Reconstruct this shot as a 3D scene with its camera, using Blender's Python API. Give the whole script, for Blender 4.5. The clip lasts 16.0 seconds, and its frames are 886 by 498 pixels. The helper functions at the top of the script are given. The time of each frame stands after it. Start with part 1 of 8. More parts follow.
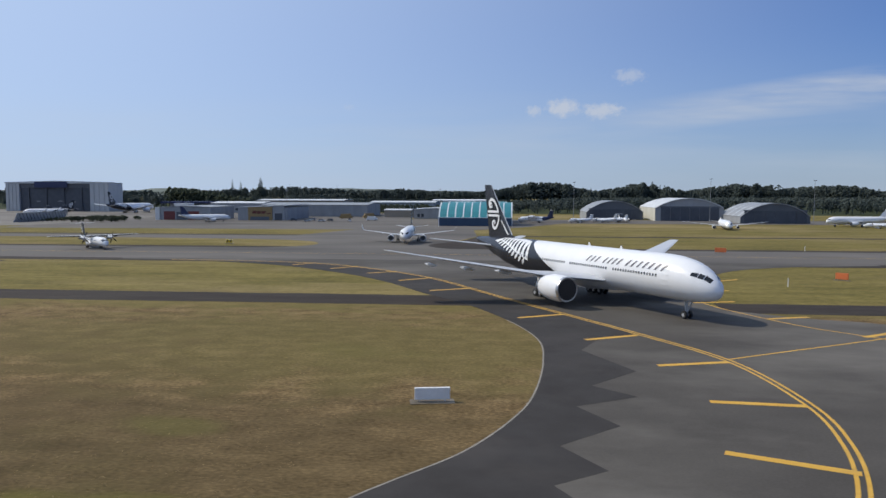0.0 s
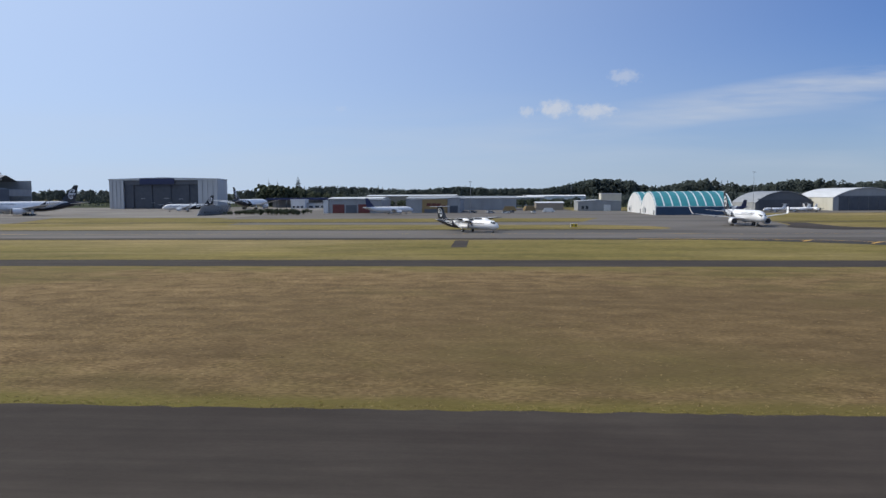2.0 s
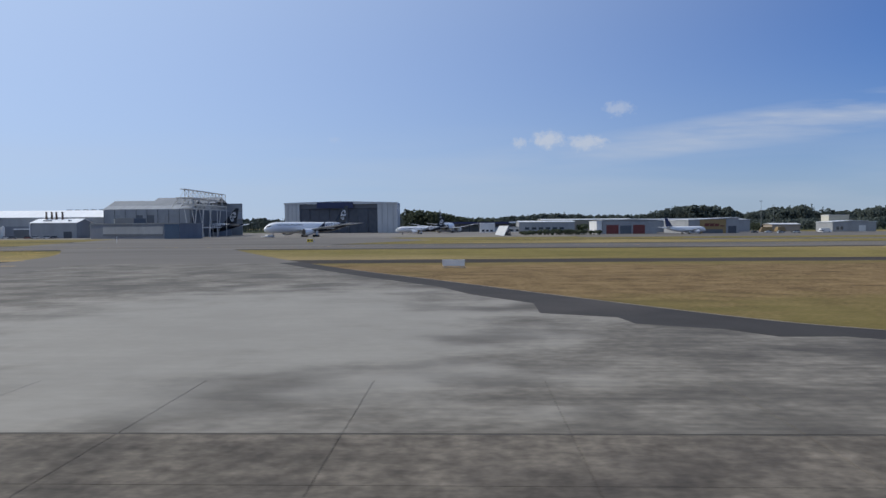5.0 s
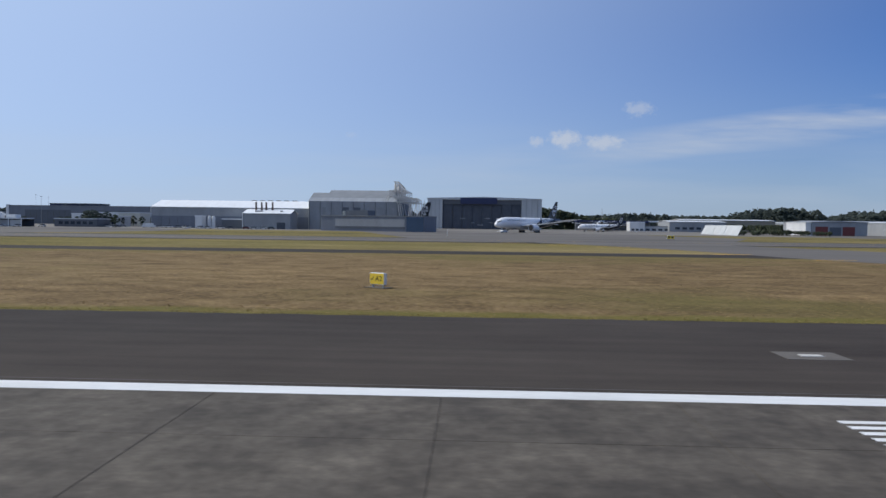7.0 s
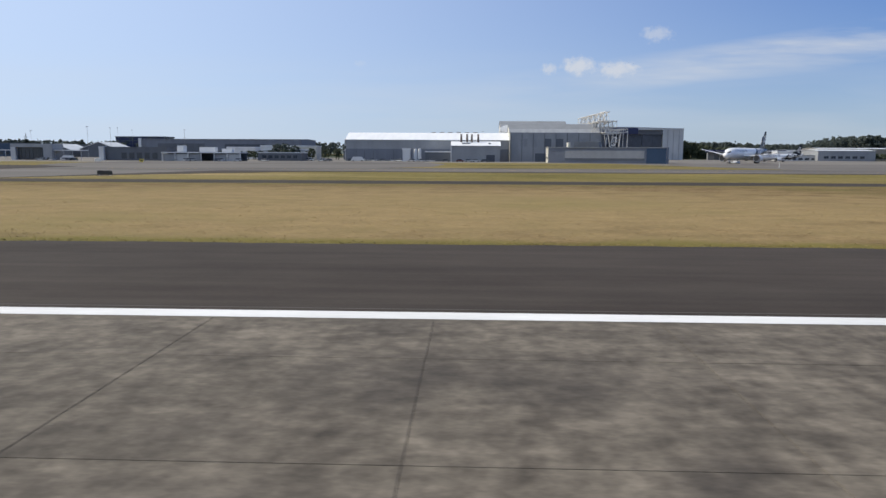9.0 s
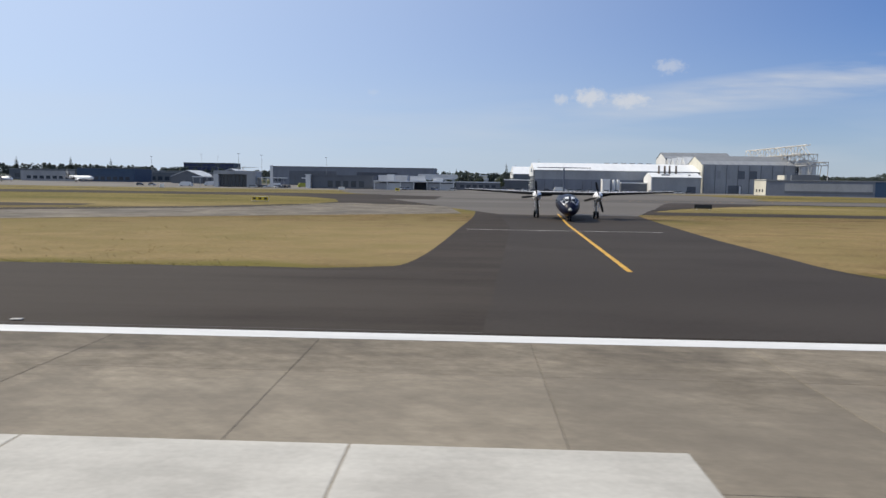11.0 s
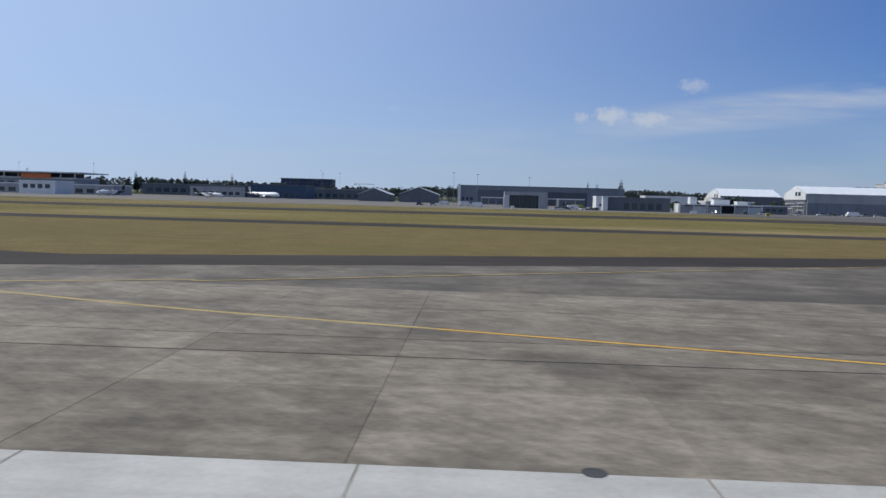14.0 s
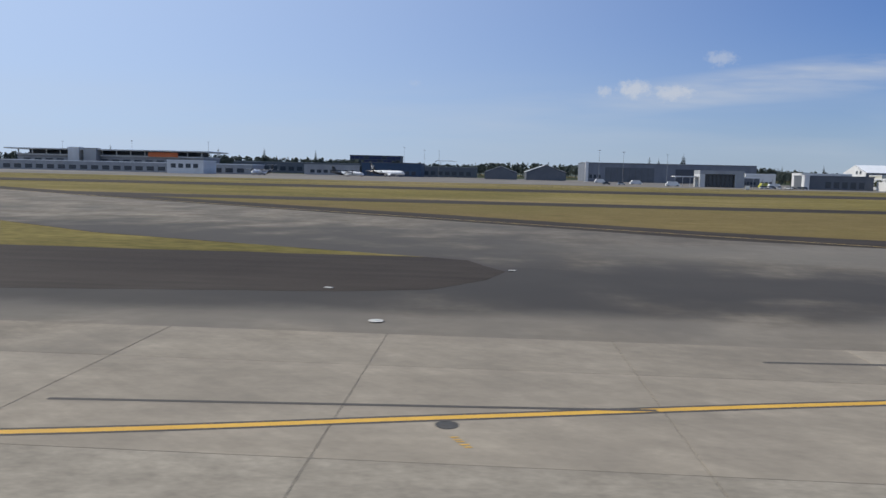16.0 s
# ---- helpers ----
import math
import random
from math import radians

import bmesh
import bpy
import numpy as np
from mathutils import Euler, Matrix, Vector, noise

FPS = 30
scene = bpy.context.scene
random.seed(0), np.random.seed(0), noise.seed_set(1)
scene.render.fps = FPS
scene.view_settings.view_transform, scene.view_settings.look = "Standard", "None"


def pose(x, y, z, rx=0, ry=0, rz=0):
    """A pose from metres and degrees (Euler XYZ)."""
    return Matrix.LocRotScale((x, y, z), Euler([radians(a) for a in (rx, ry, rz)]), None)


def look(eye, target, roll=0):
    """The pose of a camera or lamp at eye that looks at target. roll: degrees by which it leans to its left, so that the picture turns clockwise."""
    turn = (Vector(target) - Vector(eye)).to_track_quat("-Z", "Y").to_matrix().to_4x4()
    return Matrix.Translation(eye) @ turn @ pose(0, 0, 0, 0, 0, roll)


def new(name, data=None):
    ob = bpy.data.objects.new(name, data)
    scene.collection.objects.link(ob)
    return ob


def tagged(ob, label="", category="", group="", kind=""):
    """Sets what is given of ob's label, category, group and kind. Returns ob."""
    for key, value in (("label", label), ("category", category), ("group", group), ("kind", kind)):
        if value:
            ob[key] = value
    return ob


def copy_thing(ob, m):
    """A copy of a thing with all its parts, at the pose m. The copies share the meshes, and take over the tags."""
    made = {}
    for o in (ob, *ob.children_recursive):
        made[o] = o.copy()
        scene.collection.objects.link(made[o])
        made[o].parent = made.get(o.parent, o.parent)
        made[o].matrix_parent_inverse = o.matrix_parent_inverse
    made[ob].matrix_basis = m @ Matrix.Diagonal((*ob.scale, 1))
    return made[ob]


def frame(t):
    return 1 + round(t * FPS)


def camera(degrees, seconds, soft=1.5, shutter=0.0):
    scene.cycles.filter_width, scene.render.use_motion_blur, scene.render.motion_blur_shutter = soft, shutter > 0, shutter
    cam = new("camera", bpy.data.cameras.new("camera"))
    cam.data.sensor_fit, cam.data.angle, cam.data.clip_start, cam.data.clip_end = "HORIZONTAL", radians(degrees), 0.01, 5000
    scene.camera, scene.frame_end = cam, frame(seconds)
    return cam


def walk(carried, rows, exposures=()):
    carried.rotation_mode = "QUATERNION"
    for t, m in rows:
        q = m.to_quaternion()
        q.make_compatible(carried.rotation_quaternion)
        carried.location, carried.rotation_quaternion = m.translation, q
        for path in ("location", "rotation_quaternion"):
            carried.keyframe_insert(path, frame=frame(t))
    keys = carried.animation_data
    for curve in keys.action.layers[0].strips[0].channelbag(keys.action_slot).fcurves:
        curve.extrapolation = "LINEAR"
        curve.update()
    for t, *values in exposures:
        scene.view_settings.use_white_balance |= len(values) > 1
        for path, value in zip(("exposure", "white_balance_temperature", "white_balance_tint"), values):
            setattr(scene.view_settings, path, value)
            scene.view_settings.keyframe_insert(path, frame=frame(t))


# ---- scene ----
cam = camera(62.445, 16.0, 1.5, 0.035)

# seconds, x, y, z, yaw to the right of north, pitch up, lean to the right
PATH = [
    (0.0, 29.44, 1.73, 17.57, -5.267, -4.345, -0.113),
    (0.5, -2.29, 1.79, 16.36, -5.194, -3.615, -0.238),
    (1.0, -33.57, 1.81, 14.84, -4.775, -3.588, -0.211),
    (1.5, -64.69, 1.76, 12.99, -4.218, -2.448, -0.454),
    (2.0, -95.80, 1.76, 11.09, -3.865, -4.203, 0.289),
    (2.5, -127.00, 1.77, 9.29, -3.250, -3.027, 0.975),
    (3.0, -158.28, 1.86, 8.18, -2.779, -4.032, 1.291),
    (3.5, -189.63, 1.95, 7.51, -2.231, -3.524, 0.685),
    (4.0, -221.05, 1.97, 6.83, -1.966, -2.256, 0.464),
    (4.5, -252.56, 1.97, 6.16, -1.987, -1.770, 0.513),
    (7.0, -410.94, 1.99, 4.73, -2.187, -2.010, -0.718),
    (7.5, -442.39, 1.99, 4.57, -2.284, -0.174, -0.908),
    (8.0, -473.59, 1.97, 4.59, -2.308, -6.693, -0.431),
    (10.5, -622.47, 0.94, 4.65, -2.067, -7.638, -0.280),
    (11.0, -650.61, 0.89, 4.60, -2.163, -5.239, -0.861),
    (11.3, -667.26, 0.88, 4.59, -2.090, -5.223, -1.166),
    (11.5, -678.30, 0.87, 4.56, -1.943, -4.582, -1.333),
    (12.0, -705.71, 0.83, 4.46, -1.999, -2.346, -2.144),
    (12.5, -732.97, 0.83, 4.41, -2.086, -3.277, -1.738),
    (13.0, -760.01, 0.97, 4.53, -2.186, -2.268, -1.995),
    (13.5, -786.64, 1.05, 4.57, -2.082, -2.612, -1.648),
    (14.0, -812.82, 1.12, 4.59, -2.477, -4.001, -1.508),
    (14.5, -838.51, 1.18, 4.61, -3.339, -1.695, -1.916),
    (15.0, -863.69, 1.22, 4.63, -3.949, -1.078, -1.988),
    (15.3, -878.60, 1.23, 4.64, -3.929, -3.091, -1.659),
    (15.5, -888.49, 1.23, 4.64, -3.960, -4.407, -1.691),
    (16.0, -913.08, 1.24, 4.64, -3.371, -5.956, -1.299),
]


def aim(x, y, z, yaw, pitch, lean):
    return Matrix.Translation((x, y, z)) @ Euler((0, 0, radians(-yaw))).to_matrix().to_4x4() @ pose(0, 0, 0, 90 + pitch, 0, 0) @ pose(0, 0, 0, 0, 0, -lean)


# The airfield is drawn up in full-size metres and stands at this scale, path and all,
# which holds the landing camera to a speed that walk() allows.
SCALE = 0.62
EXPOSURE = [(0, -0.42, 6450, 10), (0.5, -0.40, 6500, 10), (1, -0.42, 6500, 10), (1.5, -0.39, 6450, 10), (2, -0.32, 6500, 10), (3, -0.29, 6550, 10), (4, -0.31, 6550, 10), (4.5, -0.43, 6400, 10),
            (7, -0.46, 6250, 10), (7.5, -0.46, 6250, 10), (8, -0.32, 6500, 10), (10.5, -0.12, 7000, 10), (11, -0.20, 7000, 10), (11.5, -0.34, 6600, 10), (12, -0.30, 6600, 10), (12.5, -0.23, 6550, 10),
            (13, -0.32, 6400, 10), (13.5, -0.45, 6250, 10), (14.5, -0.52, 6200, 10), (15, -0.54, 6100, 10), (15.5, -0.46, 6250, 10), (16, -0.40, 6500, 10)]
walk(cam, [(t, aim(x * SCALE, y * SCALE, z * SCALE, *turn)) for t, x, y, z, *turn in PATH], EXPOSURE)

# ---- light ----
SUN_TO = Vector((-0.70, 0.12, 0.70)).normalized()
world = bpy.data.worlds.new("sky")
scene.world = world
world.use_nodes = True
wn, wl = world.node_tree.nodes, world.node_tree.links
sky = wn.new("ShaderNodeTexSky")
sky.sky_type, sky.sun_disc = "NISHITA", False
sky.sun_elevation = math.asin(SUN_TO.z)
sky.sun_rotation = math.atan2(SUN_TO.x, SUN_TO.y)
sky.altitude, sky.air_density, sky.dust_density, sky.ozone_density = 0, 1.0, 0.25, 2.5


def wmath(op, a, b=None, c=None, clamp=False):
    n = wn.new("ShaderNodeMath")
    n.operation, n.use_clamp = op, clamp
    for i, v in enumerate((a, b, c)):
        if v is None:
            continue
        if isinstance(v, (int, float)):
            n.inputs[i].default_value = v
        else:
            wl.new(v, n.inputs[i])
    return n.outputs[0]


wtc = wn.new("ShaderNodeTexCoord")
wsep = wn.new("ShaderNodeSeparateXYZ")
wl.new(wtc.outputs["Generated"], wsep.inputs[0])
wy = wmath("MAXIMUM", wsep.outputs[1], 0.05)
wu = wmath("DIVIDE", wsep.outputs[0], wy)      # across the northern sky
wv = wmath("DIVIDE", wsep.outputs[2], wy)      # up the northern sky
wcomb = wn.new("ShaderNodeCombineXYZ")
wl.new(wu, wcomb.inputs[0])
wl.new(wv, wcomb.inputs[1])


def wnoise(scale, detail, sx=1.0, sy=1.0, shear=0.0, rough=0.6):
    m = wn.new("ShaderNodeMapping")
    m.inputs["Scale"].default_value = (sx, sy, 1)
    m.inputs["Rotation"].default_value = (0, 0, shear)
    wl.new(wcomb.outputs[0], m.inputs[0])
    n = wn.new("ShaderNodeTexNoise")
    n.inputs["Scale"].default_value, n.inputs["Detail"].default_value = scale, detail
    n.inputs["Roughness"].default_value = rough
    wl.new(m.outputs[0], n.inputs["Vector"])
    return n.outputs["Fac"]


# thin high streaks that rise to the right
def cirrus(slope, lift, half, scale, sy, gain, start, run):
    n = wnoise(scale, 5, 1.0, sy, -math.atan(slope), 0.55)
    b = wmath("DIVIDE", wmath("SUBTRACT", wv, wmath("MULTIPLY_ADD", wu, slope, lift)), half)
    b = wmath("SUBTRACT", 1.0, wmath("MULTIPLY", b, b), None, True)
    r = wmath("DIVIDE", wmath("SUBTRACT", wu, start), run, None, True)
    return wmath("MULTIPLY", wmath("MULTIPLY", wmath("SUBTRACT", n, 0.38, None, True), gain), wmath("MULTIPLY", b, r))


streak = wmath("MAXIMUM", cirrus(0.150, 0.074, 0.026, 4.4, 8.0, 3.0, 0.06, 0.26), cirrus(0.085, 0.088, 0.020, 3.6, 9.0, 2.4, -0.06, 0.30))
low = wnoise(2.4, 4, 1.0, 9.0, -0.10, 0.5)
lowband = wmath("SUBTRACT", 1.0, wmath("ABSOLUTE", wmath("DIVIDE", wmath("SUBTRACT", wv, 0.06), 0.08)), None, True)
low = wmath("MULTIPLY", wmath("MULTIPLY", wmath("SUBTRACT", low, 0.40, None, True), 1.3), lowband)
cover = wmath("ADD", streak, low, None, True)
north = wmath("GREATER_THAN", wsep.outputs[1], 0.06)
cover = wmath("MULTIPLY", cover, north)
wmix = wn.new("ShaderNodeMixRGB")
wl.new(wmath("MULTIPLY", cover, 0.8), wmix.inputs[0])
# city haze pales the sky towards the horizon
tone = wn.new("ShaderNodeMixRGB")
tone.blend_type, tone.inputs[0].default_value = "MULTIPLY", 1.0
wl.new(sky.outputs[0], tone.inputs[1])
tone.inputs[2].default_value = (0.50, 0.765, 1.30, 1)
hz = wmath("SUBTRACT", 1.0, wmath("DIVIDE", wmath("ABSOLUTE", wsep.outputs[2]), 0.26), None, True)
hz = wmath("MULTIPLY", wmath("POWER", hz, 1.9), 0.78)
hazed = wn.new("ShaderNodeMixRGB")
wl.new(hz, hazed.inputs[0])
wl.new(tone.outputs[0], hazed.inputs[1])
hazed.inputs[2].default_value = (5.2, 6.25, 7.8, 1)
# haze glows paler towards the sun's side
wdot = wn.new("ShaderNodeVectorMath")
wdot.operation = "DOT_PRODUCT"
wl.new(wtc.outputs["Generated"], wdot.inputs[0])
wdot.inputs[1].default_value = SUN_TO
sunward = wmath("DIVIDE", wmath("ADD", wdot.outputs["Value"], 0.12), 0.85, None, True)
glow = wn.new("ShaderNodeMixRGB")
wl.new(wmath("MULTIPLY", sunward, 0.85), glow.inputs[0])
wl.new(hazed.outputs[0], glow.inputs[1])
glow.inputs[2].default_value = (7.3, 9.1, 12.0, 1)
wl.new(glow.outputs[0], wmix.inputs[1])
wmix.inputs[2].default_value = (7.0, 7.6, 8.6, 1)
wl.new(wmix.outputs[0], wn["Background"].inputs[0])
wn["Background"].inputs[1].default_value = 0.10

sun = new("sun", bpy.data.lights.new("sun", "SUN"))
sun.data.energy, sun.data.angle, sun.data.color = 4.3, radians(0.53), (1.0, 0.93, 0.81)
sun.matrix_world = look(SUN_TO * 200, (0, 0, 0))

# ---- materials ----
def surface(name, dark, light, scale=1.0, rough=0.8, metal=0.0, fine=30.0, bump=0.0, stretch=(1, 1, 1), fine_mix=0.35,
            random=0.0, stain=None, stain_scale=0.05, stain_at=0.55, stain_edge=0.10, ramp_at=(0.34, 0.66), spec=None, island=False, blots=(), field=False, layers=()):
    """Two tones over two scales of noise, in metres; stain: a third tone in large soft patches;
    blots: soft patches of another tone (x, y, half length, half width, tone, strength); field: one pattern over
    separate pieces;
    layers: further noises (scale along x, scale along y, strength, turned by) that lighten and darken."""
    m = bpy.data.materials.new(name)
    m.use_nodes = True
    nt = m.node_tree
    n, l = nt.nodes, nt.links
    b = n["Principled BSDF"]
    tc = n.new("ShaderNodeTexCoord")
    mp = n.new("ShaderNodeMapping")
    mp.inputs["Scale"].default_value = stretch
    place = tc.outputs["Object"]
    if field:
        vm = n.new("ShaderNodeVectorMath")
        vm.operation = "SCALE"
        vm.inputs["Scale"].default_value = 1 / SCALE
        l.new(n.new("ShaderNodeNewGeometry").outputs["Position"], vm.inputs[0])
        place = vm.outputs[0]
    l.new(place, mp.inputs[0])
    big = n.new("ShaderNodeTexNoise")
    big.inputs["Scale"].default_value, big.inputs["Detail"].default_value = scale, 5
    l.new(mp.outputs[0], big.inputs["Vector"])
    small = n.new("ShaderNodeTexNoise")
    small.inputs["Scale"].default_value, small.inputs["Detail"].default_value = fine, 4
    l.new(mp.outputs[0], small.inputs["Vector"])
    mix = n.new("ShaderNodeMixRGB")
    mix.inputs[0].default_value = fine_mix
    l.new(big.outputs["Fac"], mix.inputs[1])
    l.new(small.outputs["Fac"], mix.inputs[2])
    ramp = n.new("ShaderNodeValToRGB")
    ramp.color_ramp.elements[0].position, ramp.color_ramp.elements[1].position = ramp_at
    ramp.color_ramp.elements[0].color, ramp.color_ramp.elements[1].color = (*dark, 1), (*light, 1)
    l.new(mix.outputs[0], ramp.inputs[0])
    col = ramp.outputs[0]
    if stain:
        st = n.new("ShaderNodeTexNoise")
        st.inputs["Scale"].default_value, st.inputs["Detail"].default_value, st.inputs["Roughness"].default_value = stain_scale, 6, 0.62
        l.new(mp.outputs[0], st.inputs["Vector"])
        sr = n.new("ShaderNodeValToRGB")
        sr.color_ramp.elements[0].position, sr.color_ramp.elements[1].position = stain_at - stain_edge, stain_at + stain_edge
        l.new(st.outputs["Fac"], sr.inputs[0])
        sm = n.new("ShaderNodeMixRGB")
        l.new(sr.outputs[0], sm.inputs[0])
        l.new(col, sm.inputs[1])
        sm.inputs[2].default_value = (*stain, 1)
        col = sm.outputs[0]
    for lx, ly, gain, *turned in layers:
        lm = n.new("ShaderNodeMapping")
        lm.vector_type = "TEXTURE"
        lm.inputs["Scale"].default_value = (1 / lx, 1 / ly, 1 / ly)
        lm.inputs["Rotation"].default_value = (0, 0, math.radians(turned[0]) if turned else 0)
        l.new(place, lm.inputs[0])
        ln = n.new("ShaderNodeTexNoise")
        ln.inputs["Scale"].default_value, ln.inputs["Detail"].default_value, ln.inputs["Roughness"].default_value = 1.0, 4, 0.6
        l.new(lm.outputs[0], ln.inputs["Vector"])
        lr = n.new("ShaderNodeMapRange")
        lr.inputs["From Min"].default_value, lr.inputs["From Max"].default_value = 0.3, 0.7
        lr.inputs["To Min"].default_value, lr.inputs["To Max"].default_value = 1 - gain, 1 + gain
        l.new(ln.outputs["Fac"], lr.inputs["Value"])
        lmix = n.new("ShaderNodeMixRGB")
        lmix.blend_type, lmix.inputs[0].default_value = "MULTIPLY", 1.0
        l.new(col, lmix.inputs[1])
        l.new(lr.outputs[0], lmix.inputs[2])
        col = lmix.outputs[0]
    for bx, by, rx, ry, tone, strength in blots:
        bmap = n.new("ShaderNodeMapping")
        bmap.vector_type = "TEXTURE"
        bmap.inputs["Location"].default_value, bmap.inputs["Scale"].default_value = (bx, by, 0), (rx, ry, 50)
        l.new(place, bmap.inputs[0])
        ln = n.new("ShaderNodeVectorMath")
        ln.operation = "LENGTH"
        l.new(bmap.outputs[0], ln.inputs[0])
        wob = n.new("ShaderNodeTexNoise")
        wob.inputs["Scale"].default_value, wob.inputs["Detail"].default_value = 0.22, 5
        l.new(mp.outputs[0], wob.inputs["Vector"])
        ad = n.new("ShaderNodeMath")
        ad.operation = "MULTIPLY_ADD"
        l.new(wob.outputs["Fac"], ad.inputs[0])
        ad.inputs[1].default_value = -1.3
        l.new(ln.outputs["Value"], ad.inputs[2])
        rg = n.new("ShaderNodeMapRange")
        rg.interpolation_type = "SMOOTHSTEP"
        rg.inputs["From Min"].default_value, rg.inputs["From Max"].default_value = 0.45, -0.25
        rg.inputs["To Min"].default_value, rg.inputs["To Max"].default_value = 0.0, strength
        l.new(ad.outputs[0], rg.inputs["Value"])
        bmix = n.new("ShaderNodeMixRGB")
        l.new(rg.outputs[0], bmix.inputs[0])
        l.new(col, bmix.inputs[1])
        bmix.inputs[2].default_value = (*tone, 1)
        col = bmix.outputs[0]
    if random:
        if island:
            r = n.new("ShaderNodeNewGeometry").outputs["Random Per Island"]
        else:
            r = n.new("ShaderNodeObjectInfo").outputs["Random"]
        mr = n.new("ShaderNodeMapRange")
        mr.inputs["To Min"].default_value, mr.inputs["To Max"].default_value = 1 - random, 1 + random
        l.new(r, mr.inputs["Value"])
        hs = n.new("ShaderNodeHueSaturation")
        l.new(mr.outputs[0], hs.inputs["Value"])
        l.new(col, hs.inputs["Color"])
        col = hs.outputs[0]
    l.new(col, b.inputs["Base Color"])
    b.inputs["Roughness"].default_value, b.inputs["Metallic"].default_value = rough, metal
    if spec is not None:
        b.inputs["Specular IOR Level"].default_value = spec
    if bump:
        bp = n.new("ShaderNodeBump")
        bp.inputs["Strength"].default_value, bp.inputs["Distance"].default_value = min(1.0, bump), 0.05
        l.new(mix.outputs[0], bp.inputs["Height"])
        l.new(bp.outputs[0], b.inputs["Normal"])
    return m


def dust(c, k):
    return tuple(v * k for v in c)


def plain(name, c, rough=0.5, metal=0.0, vary=0.12, scale=0.6, fine=8.0, random=0.0, spec=None):
    return surface(name, dust(c, 1 - vary), dust(c, 1 + vary * 0.6), scale, rough, metal, fine, 0.0, random=random, spec=spec)


M = {}
# the blot at (-70, 64) puts the sun's weaker backscatter into the grass colour
M["grass"] = surface("dry_grass", (0.082, 0.052, 0.021), (0.257, 0.177, 0.084), 0.40, 0.95, 0, 3.2, 1.0, (0.75, 1, 1), 0.5, layers=((2.2, 7.5, 0.42), (0.10, 0.40, 0.14), (0.02, 0.06, 0.16)),
                     stain=(0.123, 0.101, 0.032), stain_scale=0.035, stain_at=0.62, spec=0.1,
                     blots=((-560, 66, 120, 44, (0.330, 0.245, 0.115), 0.50), (-672, 58, 52, 34, (0.350, 0.262, 0.130), 0.55), (-232, 48, 74, 17, (0.145, 0.124, 0.036), 0.55), (-12, 47, 72, 24, (0.072, 0.053, 0.025), 0.55), (-1010, 80, 470, 150, (0.155, 0.126, 0.043), 0.62), (5, 85, 70, 26, (0.128, 0.110, 0.034), 0.55), (-300, 38.2, 6000, 3.4, (0.127, 0.115, 0.024), 0.75), (-300, 121, 6000, 16, (0.147, 0.127, 0.038), 0.6), (-70, 64, 78, 36, (0.098, 0.067, 0.031), 0.5), (-22.6, 43.7, 2.4, 1.5, (0.098, 0.108, 0.019), 0.85), (4, 54, 5, 3, (0.115, 0.105, 0.030), 0.5)))
M["green"] = surface("green_grass", (0.109, 0.093, 0.026), (0.214, 0.169, 0.055), 0.06, 0.95, 0, 0.8, 0.8, (0.5, 1, 1), 0.45, layers=((0.9, 2.6, 0.30), (0.06, 0.30, 0.20)),
                     stain=(0.279, 0.212, 0.099), stain_scale=0.014, stain_at=0.58, spec=0.1)
M["blades"] = surface("grass_blades", (0.16, 0.135, 0.040), (0.33, 0.26, 0.10), 0.5, 0.9, 0, 6, 0, fine_mix=0.5, spec=0.1)
M["straw"] = surface("straw_blades", (0.20, 0.145, 0.065), (0.40, 0.29, 0.15), 0.2, 0.9, 0, 3, 0, fine_mix=0.5, spec=0.1, random=0.25, island=True)
M["asphalt"] = surface("dark_asphalt", (0.037, 0.029, 0.024), (0.055, 0.046, 0.038), 0.25, 0.88, 0, 18, 0.25, (0.25, 1, 1), layers=((0.05, 1.1, 0.14), (0.3, 0.5, 0.10)),
                       stain=(0.068, 0.056, 0.046), stain_scale=0.035, stain_at=0.56, spec=0.12, blots=((-684, 30, 46, 16, (0.082, 0.070, 0.058), 0.6),))
M["fresh"] = surface("fresh_asphalt", (0.036, 0.032, 0.029), (0.052, 0.048, 0.045), 0.25, 0.9, 0, 18, 0.25,
                     stain=(0.064, 0.057, 0.052), stain_scale=0.06, stain_at=0.6, spec=0.2)
M["taxiway"] = surface("worn_taxiway_asphalt", (0.107, 0.096, 0.083), (0.170, 0.153, 0.132), 0.12, 0.85, 0, 9, 0.2, (0.3, 1, 1),
                       stain=(0.076, 0.068, 0.060), stain_scale=0.03, stain_at=0.57, spec=0.25)
M["apron"] = surface("apron_paving", (0.162, 0.145, 0.124), (0.237, 0.215, 0.186), 0.06, 0.85, 0, 4, 0.1, (0.5, 1, 1),
                     stain=(0.123, 0.112, 0.098), stain_scale=0.02, stain_at=0.55, spec=0.25)
M["concrete"] = surface("runway_concrete", (0.117, 0.099, 0.077), (0.191, 0.166, 0.131), 0.30, 0.85, 0, 7, 0.22, (0.45, 1, 1), 0.4,
                        stain=(0.078, 0.069, 0.059), stain_scale=0.10, stain_at=0.54, stain_edge=0.06, spec=0.3)
